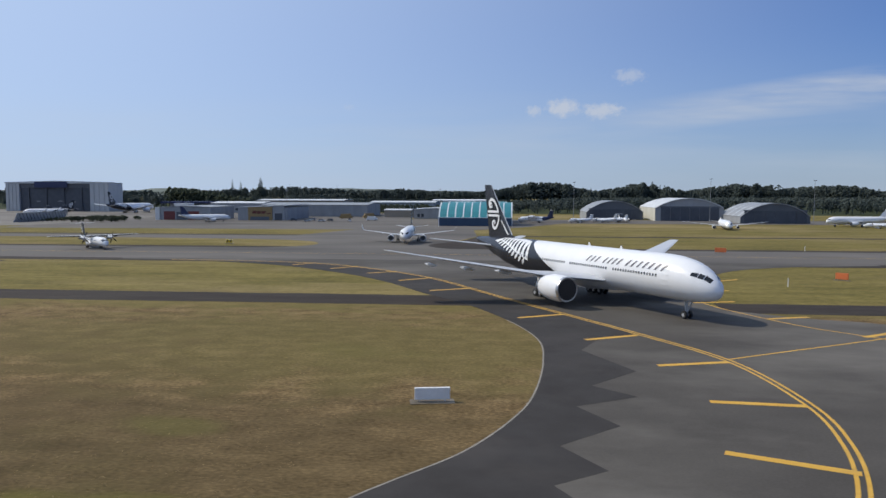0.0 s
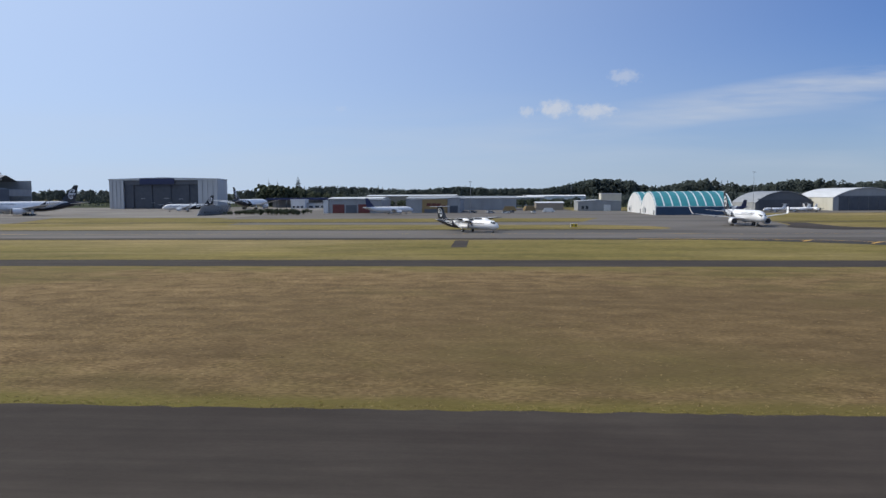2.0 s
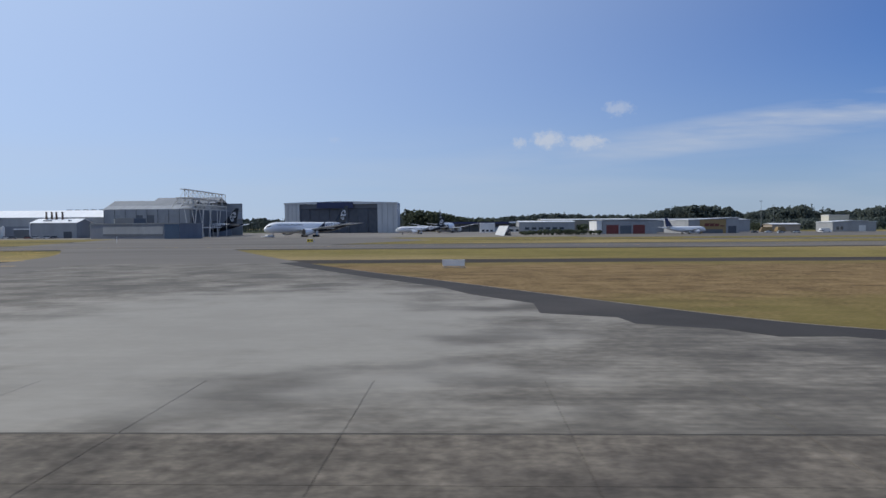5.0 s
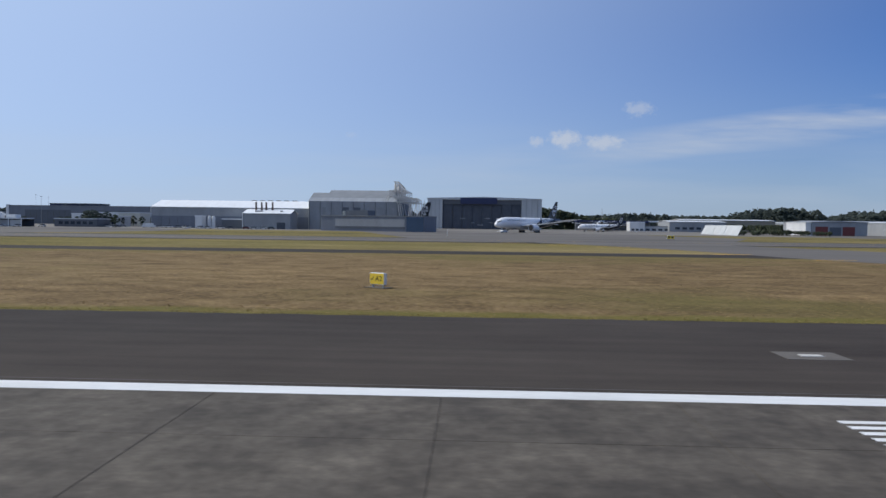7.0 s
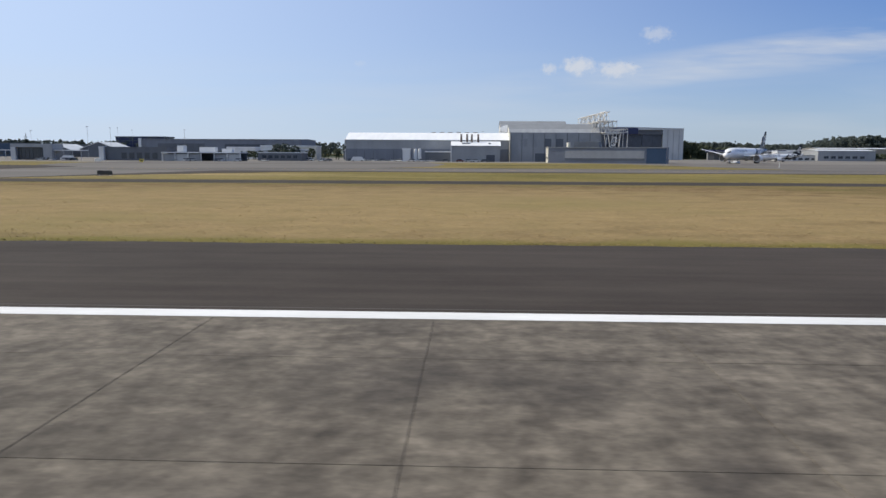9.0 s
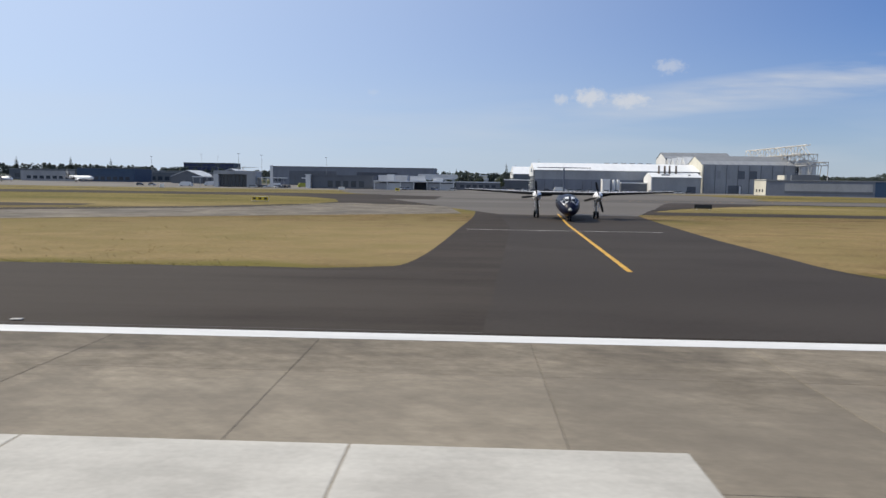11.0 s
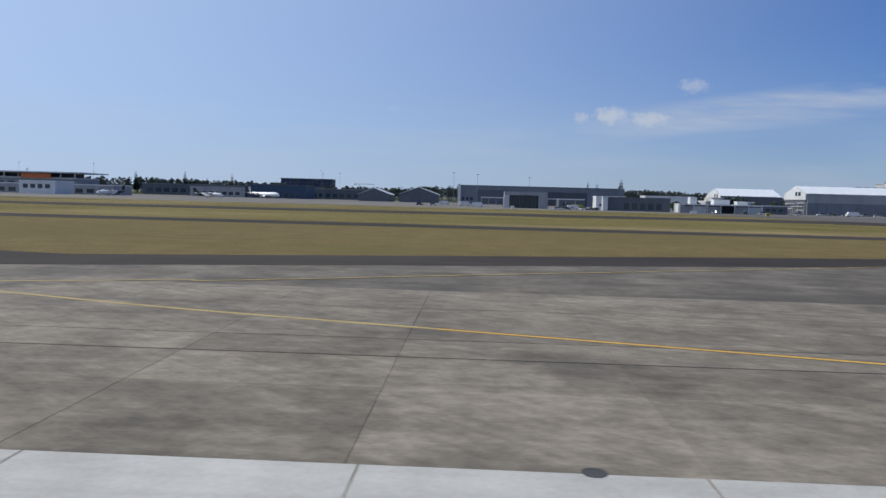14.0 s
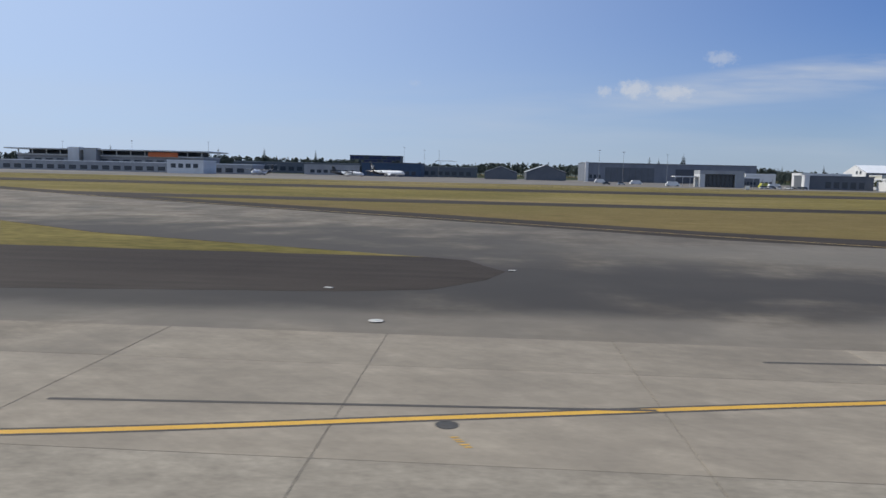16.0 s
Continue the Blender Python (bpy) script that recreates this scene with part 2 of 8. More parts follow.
M["exit_paving"] = surface("rapid_exit_paving", (0.132, 0.111, 0.083), (0.230, 0.198, 0.152), 0.26, 0.85, 0, 1.2, 0.18, (1.0, 0.8, 1), 0.3, layers=((0.05, 0.7, 0.16), (0.4, 0.7, 0.16), (1.5, 2.4, 0.16)),
                           stain=(0.110, 0.097, 0.078), stain_scale=0.12, stain_at=0.57, stain_edge=0.10, spec=0.25, field=True, ramp_at=(0.40, 0.62),
                           blots=((-755, 30, 75, 40, (0.062, 0.053, 0.041), 0.50), (-945, 43, 54, 23, (0.056, 0.050, 0.044), 0.9), (-930, 27.5, 46, 7, (0.054, 0.048, 0.042), 0.9), (-915, 33.5, 75, 7.5, (0.050, 0.045, 0.040), 0.92), (-862, 36.5, 30, 4.2, (0.062, 0.057, 0.050), 0.7), (-868, 26.5, 30, 4.6, (0.320, 0.284, 0.230), 0.65), (-905, 23.0, 40, 3.0, (0.270, 0.238, 0.190), 0.4), (-898, 56, 40, 22, (0.090, 0.080, 0.068), 0.42), (-885, 48, 26, 8, (0.205, 0.185, 0.150), 0.5)))
M["slab"] = surface("runway_slab", (0.176, 0.148, 0.110), (0.262, 0.224, 0.170), 0.34, 0.85, 0, 1.2, 0.18, (1.0, 0.8, 1), 0.4,
                    random=0.10, stain=(0.142, 0.120, 0.092), stain_scale=0.22, stain_at=0.58, stain_edge=0.09, spec=0.25, field=True, ramp_at=(0.36, 0.66),
                    layers=((0.055, 0.75, 0.14), (0.35, 0.6, 0.13), (1.3, 2.0, 0.18), (6.0, 9.0, 0.13), (0.07, 0.15, 0.13), (0.02, 2.6, 0.09), (0.16, 2.4, 0.13, -40)),
                    blots=((-915, 34, 75, 7, (0.050, 0.045, 0.040), 0.9), (-862, 36.5, 30, 4.2, (0.062, 0.057, 0.050), 0.7), (-868, 26.5, 24, 3.6, (0.265, 0.236, 0.192), 0.5), (-742, 22, 62, 42, (0.100, 0.087, 0.070), 0.30), (-616, 14, 44, 16, (0.128, 0.108, 0.082), 0.38), (-902, 16, 48, 13, (0.350, 0.305, 0.240), 0.42), (-652, 13, 15, 7, (0.304, 0.266, 0.211), 0.35),
                           (-618, 19.6, 20, 4.0, (0.095, 0.080, 0.064), 0.8), (-685, 15, 26, 30, (0.085, 0.072, 0.057), 0.62), (-722, 20.4, 80, 3.2, (0.080, 0.069, 0.056), 0.6),
                           (-792.2, 15.2, 2.2, 1.7, (0.115, 0.098, 0.076), 0.75), (-790.2, 14.6, 1.9, 1.5, (0.122, 0.103, 0.080), 0.7), (-795.4, 15.4, 2.6, 1.2, (0.125, 0.105, 0.082), 0.6)))
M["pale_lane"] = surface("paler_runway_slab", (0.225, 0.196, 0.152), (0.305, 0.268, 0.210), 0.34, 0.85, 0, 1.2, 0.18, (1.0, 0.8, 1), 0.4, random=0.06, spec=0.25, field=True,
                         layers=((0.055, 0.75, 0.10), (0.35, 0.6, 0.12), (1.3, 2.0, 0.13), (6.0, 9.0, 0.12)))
M["new_slab"] = surface("new_pale_slab", (0.40, 0.38, 0.34), (0.52, 0.50, 0.45), 0.5, 0.85, 0, 9, 0.15, random=0.05, spec=0.3, field=True, layers=((0.06, 1.0, 0.08), (0.5, 0.9, 0.10)))
M["joint"] = plain("joint_filler", (0.075, 0.068, 0.060), 0.9)
M["white_line"] = surface("white_runway_paint", (0.60, 0.60, 0.58), (0.78, 0.78, 0.76), 0.8, 0.7, 0, 14, 0.1, (0.2, 1, 1),
                          stain=(0.42, 0.41, 0.39), stain_scale=0.25, stain_at=0.70)
M["yellow_line"] = surface("yellow_taxi_paint", (0.55, 0.30, 0.03), (0.68, 0.40, 0.06), 0.8, 0.7, 0, 14, 0.1, (0.4, 1, 1),
                           stain=(0.36, 0.22, 0.06), stain_scale=0.3, stain_at=0.66)
M["kerb"] = plain("pale_concrete_edge", (0.50, 0.48, 0.44), 0.85, 0, 0.2)
M["white"] = plain("white_aircraft_paint", (0.80, 0.80, 0.80), 0.28, 0, 0.04, 0.3, 2.0)
M["black"] = plain("black_aircraft_paint", (0.022, 0.024, 0.031), 0.25, 0, 0.15, 0.3, 2.0)
M["leaf_white"] = plain("white_fern_paint", (0.78, 0.78, 0.78), 0.35, 0, 0.04)
M["navy"] = plain("navy_aircraft_paint", (0.018, 0.026, 0.085), 0.3, 0, 0.1)
M["wing_grey"] = plain("grey_wing_paint", (0.52, 0.53, 0.55), 0.35, 0, 0.06, 0.5, 3)
M["night"] = plain("night_blue_aircraft_paint", (0.006, 0.008, 0.024), 0.38, 0, 0.1, spec=0.22)
M["title"] = plain("dark_grey_lettering", (0.09, 0.09, 0.11), 0.4, 0, 0.1)
M["glass"] = plain("dark_glass", (0.015, 0.017, 0.02), 0.08, 0, 0.1)
M["metal"] = surface("bare_metal", (0.42, 0.42, 0.43), (0.60, 0.60, 0.61), 2, 0.35, 0.9, 20)
M["tyre"] = plain("tyre_rubber", (0.018, 0.018, 0.018), 0.85)
M["strut"] = plain("pale_grey_steel", (0.42, 0.43, 0.44), 0.45, 0.3)
M["engine_dark"] = plain("dark_engine_intake", (0.02, 0.02, 0.022), 0.5)
M["teal"] = surface("teal_roof_sheet", (0.015, 0.155, 0.185), (0.030, 0.225, 0.255), 0.1, 0.5, 0, 3, 0.1, (1, 4, 1), random=0.06)
M["pale_rib"] = plain("white_roof_rib", (0.62, 0.66, 0.68), 0.6)
M["blue_wall"] = surface("dark_blue_cladding", (0.020, 0.048, 0.095), (0.030, 0.066, 0.125), 0.3, 0.55, 0, 4, 0.05)
M["white_wall"] = surface("white_cladding", (0.60, 0.60, 0.59), (0.71, 0.71, 0.70), 0.2, 0.6, 0, 3, 0.05, (1, 1, 0.3))
M["cream"] = surface("cream_cladding", (0.50, 0.48, 0.40), (0.62, 0.60, 0.52), 0.2, 0.65, 0, 3, 0.05, (1, 1, 0.3))
M["grey_wall"] = surface("grey_cladding", (0.24, 0.25, 0.26), (0.33, 0.34, 0.35), 0.2, 0.6, 0, 3, 0.05, (1, 1, 0.3))
M["pale_grey"] = surface("pale_grey_cladding", (0.42, 0.43, 0.43), (0.54, 0.55, 0.55), 0.2, 0.6, 0, 3, 0.05, (1, 1, 0.3))
M["roof_slate"] = surface("dark_grey_roofing", (0.17, 0.18, 0.19), (0.24, 0.25, 0.26), 0.12, 0.6, 0, 3, 0.04)
M["slate_wall"] = surface("slate_blue_cladding", (0.135, 0.150, 0.180), (0.185, 0.202, 0.235), 0.2, 0.6, 0, 3, 0.05, (1, 1, 0.3))
# these two darks are lifted and blued: distance haze put into the colour
M["dark_wall"] = surface("dark_grey_cladding", (0.088, 0.098, 0.115), (0.120, 0.132, 0.150), 0.2, 0.6, 0, 3, 0.05)
M["door_dark"] = surface("dark_hangar_door", (0.052, 0.060, 0.077), (0.080, 0.090, 0.110), 0.3, 0.5, 0, 4)
M["roof_pale"] = surface("pale_metal_roof", (0.52, 0.53, 0.53), (0.66, 0.67, 0.67), 0.1, 0.5, 0.1, 2, 0.1, (4, 1, 1))
M["roof_grey"] = surface("grey_metal_roof", (0.22, 0.23, 0.24), (0.32, 0.33, 0.34), 0.1, 0.5, 0.1, 2, 0.1, (4, 1, 1))
M["roof_white"] = surface("white_metal_roof", (0.72, 0.73, 0.73), (0.82, 0.83, 0.83), 0.1, 0.5, 0, 2, 0.1, (4, 1, 1))
M["blue_roof"] = surface("faded_blue_roof", (0.16, 0.21, 0.34), (0.22, 0.28, 0.42), 0.1, 0.5, 0, 2, 0.1, (4, 1, 1))
M["red_door"] = plain("dull_red_door", (0.17, 0.040, 0.035), 0.6)
M["mustard"] = plain("mustard_panel", (0.29, 0.20, 0.085), 0.6)
M["sign_red"] = plain("red_sign_bar", (0.13, 0.030, 0.025), 0.6)
M["lime"] = plain("lime_vehicle_paint", (0.42, 0.42, 0.07), 0.5)
M["sign_yellow"] = plain("yellow_sign_face", (0.78, 0.56, 0.04), 0.5)
M["sign_black"] = plain("black_sign_face", (0.02, 0.02, 0.02), 0.5)
M["sign_white"] = plain("pale_sign_back", (0.78, 0.77, 0.74), 0.6)
M["orange"] = plain("orange_sheet", (0.62, 0.16, 0.05), 0.6)
M["brown_steel"] = plain("rusty_chimney", (0.12, 0.085, 0.065), 0.7)
M["truss"] = plain("off_white_steel", (0.58, 0.56, 0.52), 0.6)
M["brick_tan"] = plain("tan_block_wall", (0.33, 0.28, 0.22), 0.85)
M["window_dark"] = plain("dark_window", (0.05, 0.06, 0.075), 0.12)
M["lamp_lens"] = plain("pale_lamp_glass", (0.65, 0.65, 0.55), 0.2)
# the blue-grey in the leaf colour stands in for haze over the woods
M["foliage"] = surface("dark_tree_foliage", (0.062, 0.080, 0.074), (0.102, 0.120, 0.102), 0.05, 0.8, 0, 0.8, random=0.18, island=True, spec=0.15)
M["scrub"] = surface("shrub_foliage", (0.056, 0.070, 0.046), (0.100, 0.114, 0.068), 0.06, 0.8, 0, 1.0, random=0.22, island=True, spec=0.15)
for leafy in (M["foliage"], M["scrub"]):
    # leaves let some of the light through
    n, l = leafy.node_tree.nodes, leafy.node_tree.links
    through_leaf, both = n.new("ShaderNodeBsdfTranslucent"), n.new("ShaderNodeMixShader")
    l.new(n["Principled BSDF"].inputs["Base Color"].links[0].from_socket, through_leaf.inputs["Color"])
    both.inputs[0].default_value = 0.4
    l.new(n["Principled BSDF"].outputs[0], both.inputs[1])
    l.new(through_leaf.outputs[0], both.inputs[2])
    l.new(both.outputs[0], n["Material Output"].inputs["Surface"])
M["trunk"] = plain("tree_bark", (0.09, 0.07, 0.05), 0.9)
M["hill"] = surface("hazy_far_hill", (0.08, 0.10, 0.09), (0.13, 0.15, 0.12), 0.004, 0.9, 0, 0.05)
M["faded_yellow"] = plain("faded_taxi_paint", (0.47, 0.34, 0.11), 0.8, 0, 0.3, 0.8, 9)
M["bare_track"] = plain("bare_dry_soil", (0.30, 0.235, 0.145), 0.95, 0, 0.3, 0.3, 3)
M["worn_asphalt"] = surface("worn_dark_asphalt", (0.042, 0.035, 0.030), (0.062, 0.053, 0.045), 0.2, 0.88, 0, 12, 0.2, (0.5, 1, 1),
                            stain=(0.045, 0.038, 0.033), stain_scale=0.05, stain_at=0.56, spec=0.15)
M["east_asphalt"] = surface("patchy_worn_asphalt", (0.062, 0.055, 0.047), (0.098, 0.088, 0.075), 0.15, 0.86, 0, 8, 0.2, (0.6, 1, 1),
                            stain=(0.150, 0.136, 0.116), stain_scale=0.028, stain_at=0.54, stain_edge=0.08, spec=0.2)
M["edge_concrete"] = plain("weathered_concrete_edge", (0.27, 0.245, 0.205), 0.9, 0, 0.35, 0.8, 6)
# woodland floor with the shade of the crowns already in its colour
M["underwood"] = surface("shaded_undergrowth", (0.030, 0.040, 0.020), (0.060, 0.068, 0.030), 0.05, 0.95, 0, 0.6, spec=0.1)
# stained concrete; the pale blot paints in the sheen towards the sun
M["exit_mouth"] = surface("sheen_toned_exit_concrete", (0.109, 0.096, 0.076), (0.199, 0.179, 0.144), 0.22, 0.8, 0, 2.0, 0.2, (0.8, 1, 1), 0.35, layers=((0.05, 1.2, 0.20), (1.0, 2.2, 0.18)),
                          stain=(0.076, 0.066, 0.052), stain_scale=0.16, stain_at=0.54, stain_edge=0.08, spec=0.35, field=True, ramp_at=(0.41, 0.60),
                          blots=((-298, 45, 22, 30, (0.284, 0.266, 0.229), 0.75),))
M["weathered_plate"] = plain("weathered_plate_paint", (0.36, 0.38, 0.31), 0.75, 0, 0.3, 3, 20)
M["dark_iron"] = plain("dark_cast_iron", (0.075, 0.070, 0.062), 0.7, 0.2, 0.25, 3, 30)
M["old_slab"] = surface("old_stained_slab", (0.077, 0.065, 0.051), (0.172, 0.148, 0.116), 0.55, 0.85, 0, 2.2, 0.18, (1.0, 0.7, 1), 0.45,
                        stain=(0.062, 0.053, 0.044), stain_scale=0.2, stain_at=0.60, stain_edge=0.10, spec=0.22, field=True, ramp_at=(0.35, 0.67), random=0.06,
                        layers=((0.05, 0.7, 0.18), (0.4, 0.7, 0.20), (1.5, 2.4, 0.22), (6.0, 9.0, 0.14)),
                        blots=((-590, 14, 26, 16, (0.165, 0.142, 0.110), 0.6), (-412, 16, 34, 18, (0.055, 0.047, 0.039), 0.45), (-470, 14, 30, 12, (0.185, 0.165, 0.134), 0.35)))

# ---- helpers for building ----
def link(name, bm, mat, smooth=False):
    me = bpy.data.meshes.new(name)
    bm.normal_update()
    bm.to_mesh(me)
    bm.free()
    for m in (mat if isinstance(mat, (list, tuple)) else [mat]):
        me.materials.append(m)
    if smooth:
        me.polygons.foreach_set("use_smooth", [True] * len(me.polygons))
        me.set_sharp_from_angle(angle=radians(40))
    return new(name, me)


def part(name, bm, mat, parent, label="", smooth=False):
    ob = link(name, bm, mat, smooth)
    ob.parent = parent
    if label:
        tagged(ob, label)
    return ob


def thing(name, label, category, m=None, group="", kind=""):
    ob = new(name)
    ob.empty_display_size = 0.5
    if m is not None:
        ob.matrix_world = m
    return tagged(ob, label, category, group, kind)


def setting(name, bm, mat, label, category, smooth=False):
    return tagged(link(name, bm, mat, smooth), label, category, "", "structure")


def box(bm, x0, x1, y0, y1, z0, z1):
    v = [bm.verts.new(p) for p in ((x0, y0, z0), (x1, y0, z0), (x1, y1, z0), (x0, y1, z0), (x0, y0, z1), (x1, y0, z1), (x1, y1, z1), (x0, y1, z1))]
    for f in ((0, 3, 2, 1), (4, 5, 6, 7), (0, 1, 5, 4), (1, 2, 6, 5), (2, 3, 7, 6), (3, 0, 4, 7)):
        bm.faces.new([v[i] for i in f])
    return v


def boxes(*rows):
    bm = bmesh.new()
    for r in rows:
        box(bm, *r)
    return bm


def sheet(points, z, drop=0.25):
    """A paved sheet with a thickness, from the corners of its outline."""
    bm = bmesh.new()
    top = [bm.verts.new((x, y, z)) for x, y in points]
    f = bm.faces.new(top)
    f.normal_update()
    if f.normal.z < 0:
        f.normal_flip()
    low = [bm.verts.new((x, y, z - drop)) for x, y in points]
    n = len(top)
    for i in range(n):
        j = (i + 1) % n
        bm.faces.new((top[i], top[j], low[j], low[i]))
    bmesh.ops.recalc_face_normals(bm, faces=bm.faces[:])
    bmesh.ops.triangulate(bm, faces=[f])
    return bm


def ragged(points, step, amount, seed):
    """The outline with its long sides broken into short uneven ones."""
    rng = random.Random(seed)
    out = []
    for (x0, y0), (x1, y1) in zip(points, points[1:] + points[:1]):
        n = max(1, int(math.hypot(x1 - x0, y1 - y0) / step))
        nx, ny = -(y1 - y0), x1 - x0
        k = math.hypot(nx, ny) or 1
        for i in range(n):
            a = amount * (rng.random() - 0.5) * (1 if i else 0.2)
            out.append((x0 + (x1 - x0) * i / n + nx / k * a, y0 + (y1 - y0) * i / n + ny / k * a))
    return out


def curve_points(points, n=8):
    """A smooth open line through points (Catmull-Rom)."""
    p = [points[0], *points, points[-1]]
    out = []
    for i in range(1, len(p) - 2):
        for k in range(n):
            t = k / n
            out.append(tuple(0.5 * (2 * p[i][c] + (p[i + 1][c] - p[i - 1][c]) * t + (2 * p[i - 1][c] - 5 * p[i][c] + 4 * p[i + 1][c] - p[i + 2][c]) * t * t
                                    + (3 * p[i][c] - p[i - 1][c] - 3 * p[i + 1][c] + p[i + 2][c]) * t ** 3) for c in (0, 1)))
    out.append(tuple(points[-1]))
    return out


def ribbon(points, width, z, offset=0.0, thick=0.004):
    """A painted line along points, a few millimetres thick."""
    bm = bmesh.new()
    rows = []
    for i, (x, y) in enumerate(points):
        a, b = points[max(0, i - 1)], points[min(len(points) - 1, i + 1)]
        dx, dy = b[0] - a[0], b[1] - a[1]
        k = math.hypot(dx, dy) or 1
        nx, ny = -dy / k, dx / k
        rows.append([bm.verts.new((x + nx * (offset + s * width / 2), y + ny * (offset + s * width / 2), z)) for s in (-1, 1)])
    for a, b in zip(rows, rows[1:]):
        f = bm.faces.new((a[0], a[1], b[1], b[0]))
        f.normal_update()
        if f.normal.z < 0:
            f.normal_flip()
    return bm


def lathe(bm, profile, axis_x=True, seg=20, centre=(0, 0, 0)):
    """A body of revolution about the x axis (or z), from rows of (along, radius)."""
    rings = []
    cx, cy, cz = centre
    for a, r in profile:
        ring = []
        for i in range(seg):
            t = 2 * math.pi * i / seg
            c, s = r * math.cos(t), r * math.sin(t)
            ring.append(bm.verts.new((cx + a, cy + c, cz + s) if axis_x else (cx + c, cy + s, cz + a)))
        rings.append(ring)
    for a, b in zip(rings, rings[1:]):
        for i in range(seg):
            j = (i + 1) % seg
            bm.faces.new((a[i], a[j], b[j], b[i]))
    for ring, flip in ((rings[0], True), (rings[-1], False)):
        bm.faces.new(ring if flip else ring[::-1])
    bmesh.ops.recalc_face_normals(bm, faces=bm.faces[:])
    return rings


def tube(bm, a, b, r, seg=6, r2=None):
    """A round bar from a to b."""
    a, b = Vector(a), Vector(b)
    d = (b - a).normalized()
    u = d.orthogonal().normalized()
    w = d.cross(u)
    r2 = r if r2 is None else r2
    ends = []
    for p, q in ((a, r), (b, r2)):
        ends.append([bm.verts.new(p + (u * math.cos(2 * math.pi * i / seg) + w * math.sin(2 * math.pi * i / seg)) * q) for i in range(seg)])
    for i in range(seg):
        j = (i + 1) % seg
        bm.faces.new((ends[0][i], ends[0][j], ends[1][j], ends[1][i]))
    bm.faces.new(ends[0][::-1])
    bm.faces.new(ends[1])


def prism(bm, outline, y0, y1, axis="y"):
    """An outline of (x, z) drawn out along y (or of (y, z) along x)."""
    def at(a, z, d):
        return (a, d, z) if axis == "y" else (d, a, z)
    v0 = [bm.verts.new(at(a, z, y0)) for a, z in outline]
    v1 = [bm.verts.new(at(a, z, y1)) for a, z in outline]
    n = len(outline)
    fs = [bm.faces.new(v0), bm.faces.new(v1[::-1])]
    for i in range(n):
        j = (i + 1) % n
        fs.append(bm.faces.new((v0[i], v1[i], v1[j], v0[j])))
    bmesh.ops.recalc_face_normals(bm, faces=fs)
    return bm


# ---- ground and paving ----
bm = bmesh.new()
bmesh.ops.create_grid(bm, x_segments=40, y_segments=40, size=4900, matrix=Matrix.Translation((-400, 1500, 0)))
setting("ground", bm, M["green"], "dry green-brown airfield grass reaching to the horizon", "ground")

NEAR = 38.7    # where the runway shoulder meets the grass
# dry mown field between the shoulder and the perimeter road
setting("grass_field", sheet(ragged([(-1500, 37), (900, 37), (900, 116), (-1500, 116)], 6, 1.2, 3), 0.008, 0.3), M["grass"],
        "sun-bleached mown brown grass beside the runway", "grass")

setting("runway_shoulder", sheet(ragged([(-1500, 22.2), (900, 22.2), (900, NEAR), (-1500, NEAR)], 1.1, 0.34, 4), 0.022), M["asphalt"],
        "dark asphalt runway shoulder with a ragged grassy edge", "shoulder")
setting("runway_shoulder_south", sheet([(-1500, -NEAR), (900, -NEAR), (900, -22.2), (-1500, -22.2)], 0.022), M["asphalt"],
        "dark asphalt shoulder on the far side of the runway", "shoulder")
setting("runway", sheet([(-1500, -22.5), (900, -22.5), (900, 22.5), (-1500, 22.5)], 0.028), M["concrete"],
        "stained grey-brown concrete runway", "runway")

setting("perimeter_road_west", sheet(ragged([(-1500, 112), (-745, 112), (-722, 111.5), (-714, 117), (-715, 124), (-735, 124), (-1500, 126.5)], 5, 0.5, 9), 0.016), M["asphalt"],
        "narrow dark asphalt service road through the grass", "road")
setting("perimeter_road", sheet(ragged([(-640, 113.5), (27, 115.5), (21, 126.5), (-640, 126.5)], 5, 0.5, 5), 0.016), M["asphalt"],
        "narrow dark asphalt service road through the grass", "road")
setting("perimeter_road_east", sheet(ragged([(62, 112), (900, 112), (900, 122), (62, 122)], 5, 0.5, 6), 0.016), M["asphalt"],
        "narrow dark asphalt service road through the grass", "road")
setting("taxiway_shoulder", sheet(ragged([(-660, 184), (900, 184), (900, 238), (-660, 238)], 4, 0.6, 7), 0.016), M["asphalt"],
        "dark asphalt edges of the parallel taxiway", "shoulder")
setting("taxiway", sheet([(-660, 191), (900, 191), (900, 232), (-660, 232)], 0.024), M["taxiway"],
        "worn pale grey parallel taxiway", "taxiway")
setting("taxiway_west", sheet(ragged([(-1500, 186), (-900, 198), (-768, 209), (-744, 213), (-713, 212.5), (-696, 202), (-685, 183), (-679.5, 160), (-682, 140), (-660, 130), (-640, 150), (-640, 236), (-662, 240), (-684, 253), (-720, 256), (-753, 248), (-900, 232), (-1500, 216)], 4, 0.5, 8), 0.020), M["asphalt"],
        "dark asphalt parallel taxiway", "taxiway")
setting("service_road", sheet([(-1500, 300), (900, 300), (900, 306), (-1500, 306)], 0.016), M["asphalt"],
        "thin asphalt service road", "road")

# crossing taxiway where the wide-body waits
KERB = [(18, 38.3), (20.6, 42.4), (22.5, 45), (26.4, 50.3), (29.6, 57.5), (31.6, 65), (33, 78), (32.8, 90), (29, 103), (23, 116), (15, 128), (4, 146), (-8, 160), (-25, 174), (-45, 183), (-75, 189)]
EAST = [(120, 189), (98, 184), (80, 173), (68, 152), (62, 132), (61.5, 117.4), (66, 112), (72, 108), (80, 104.5), (92, 92), (105, 70), (118, 38.3)]
kerb_line = curve_points(KERB)
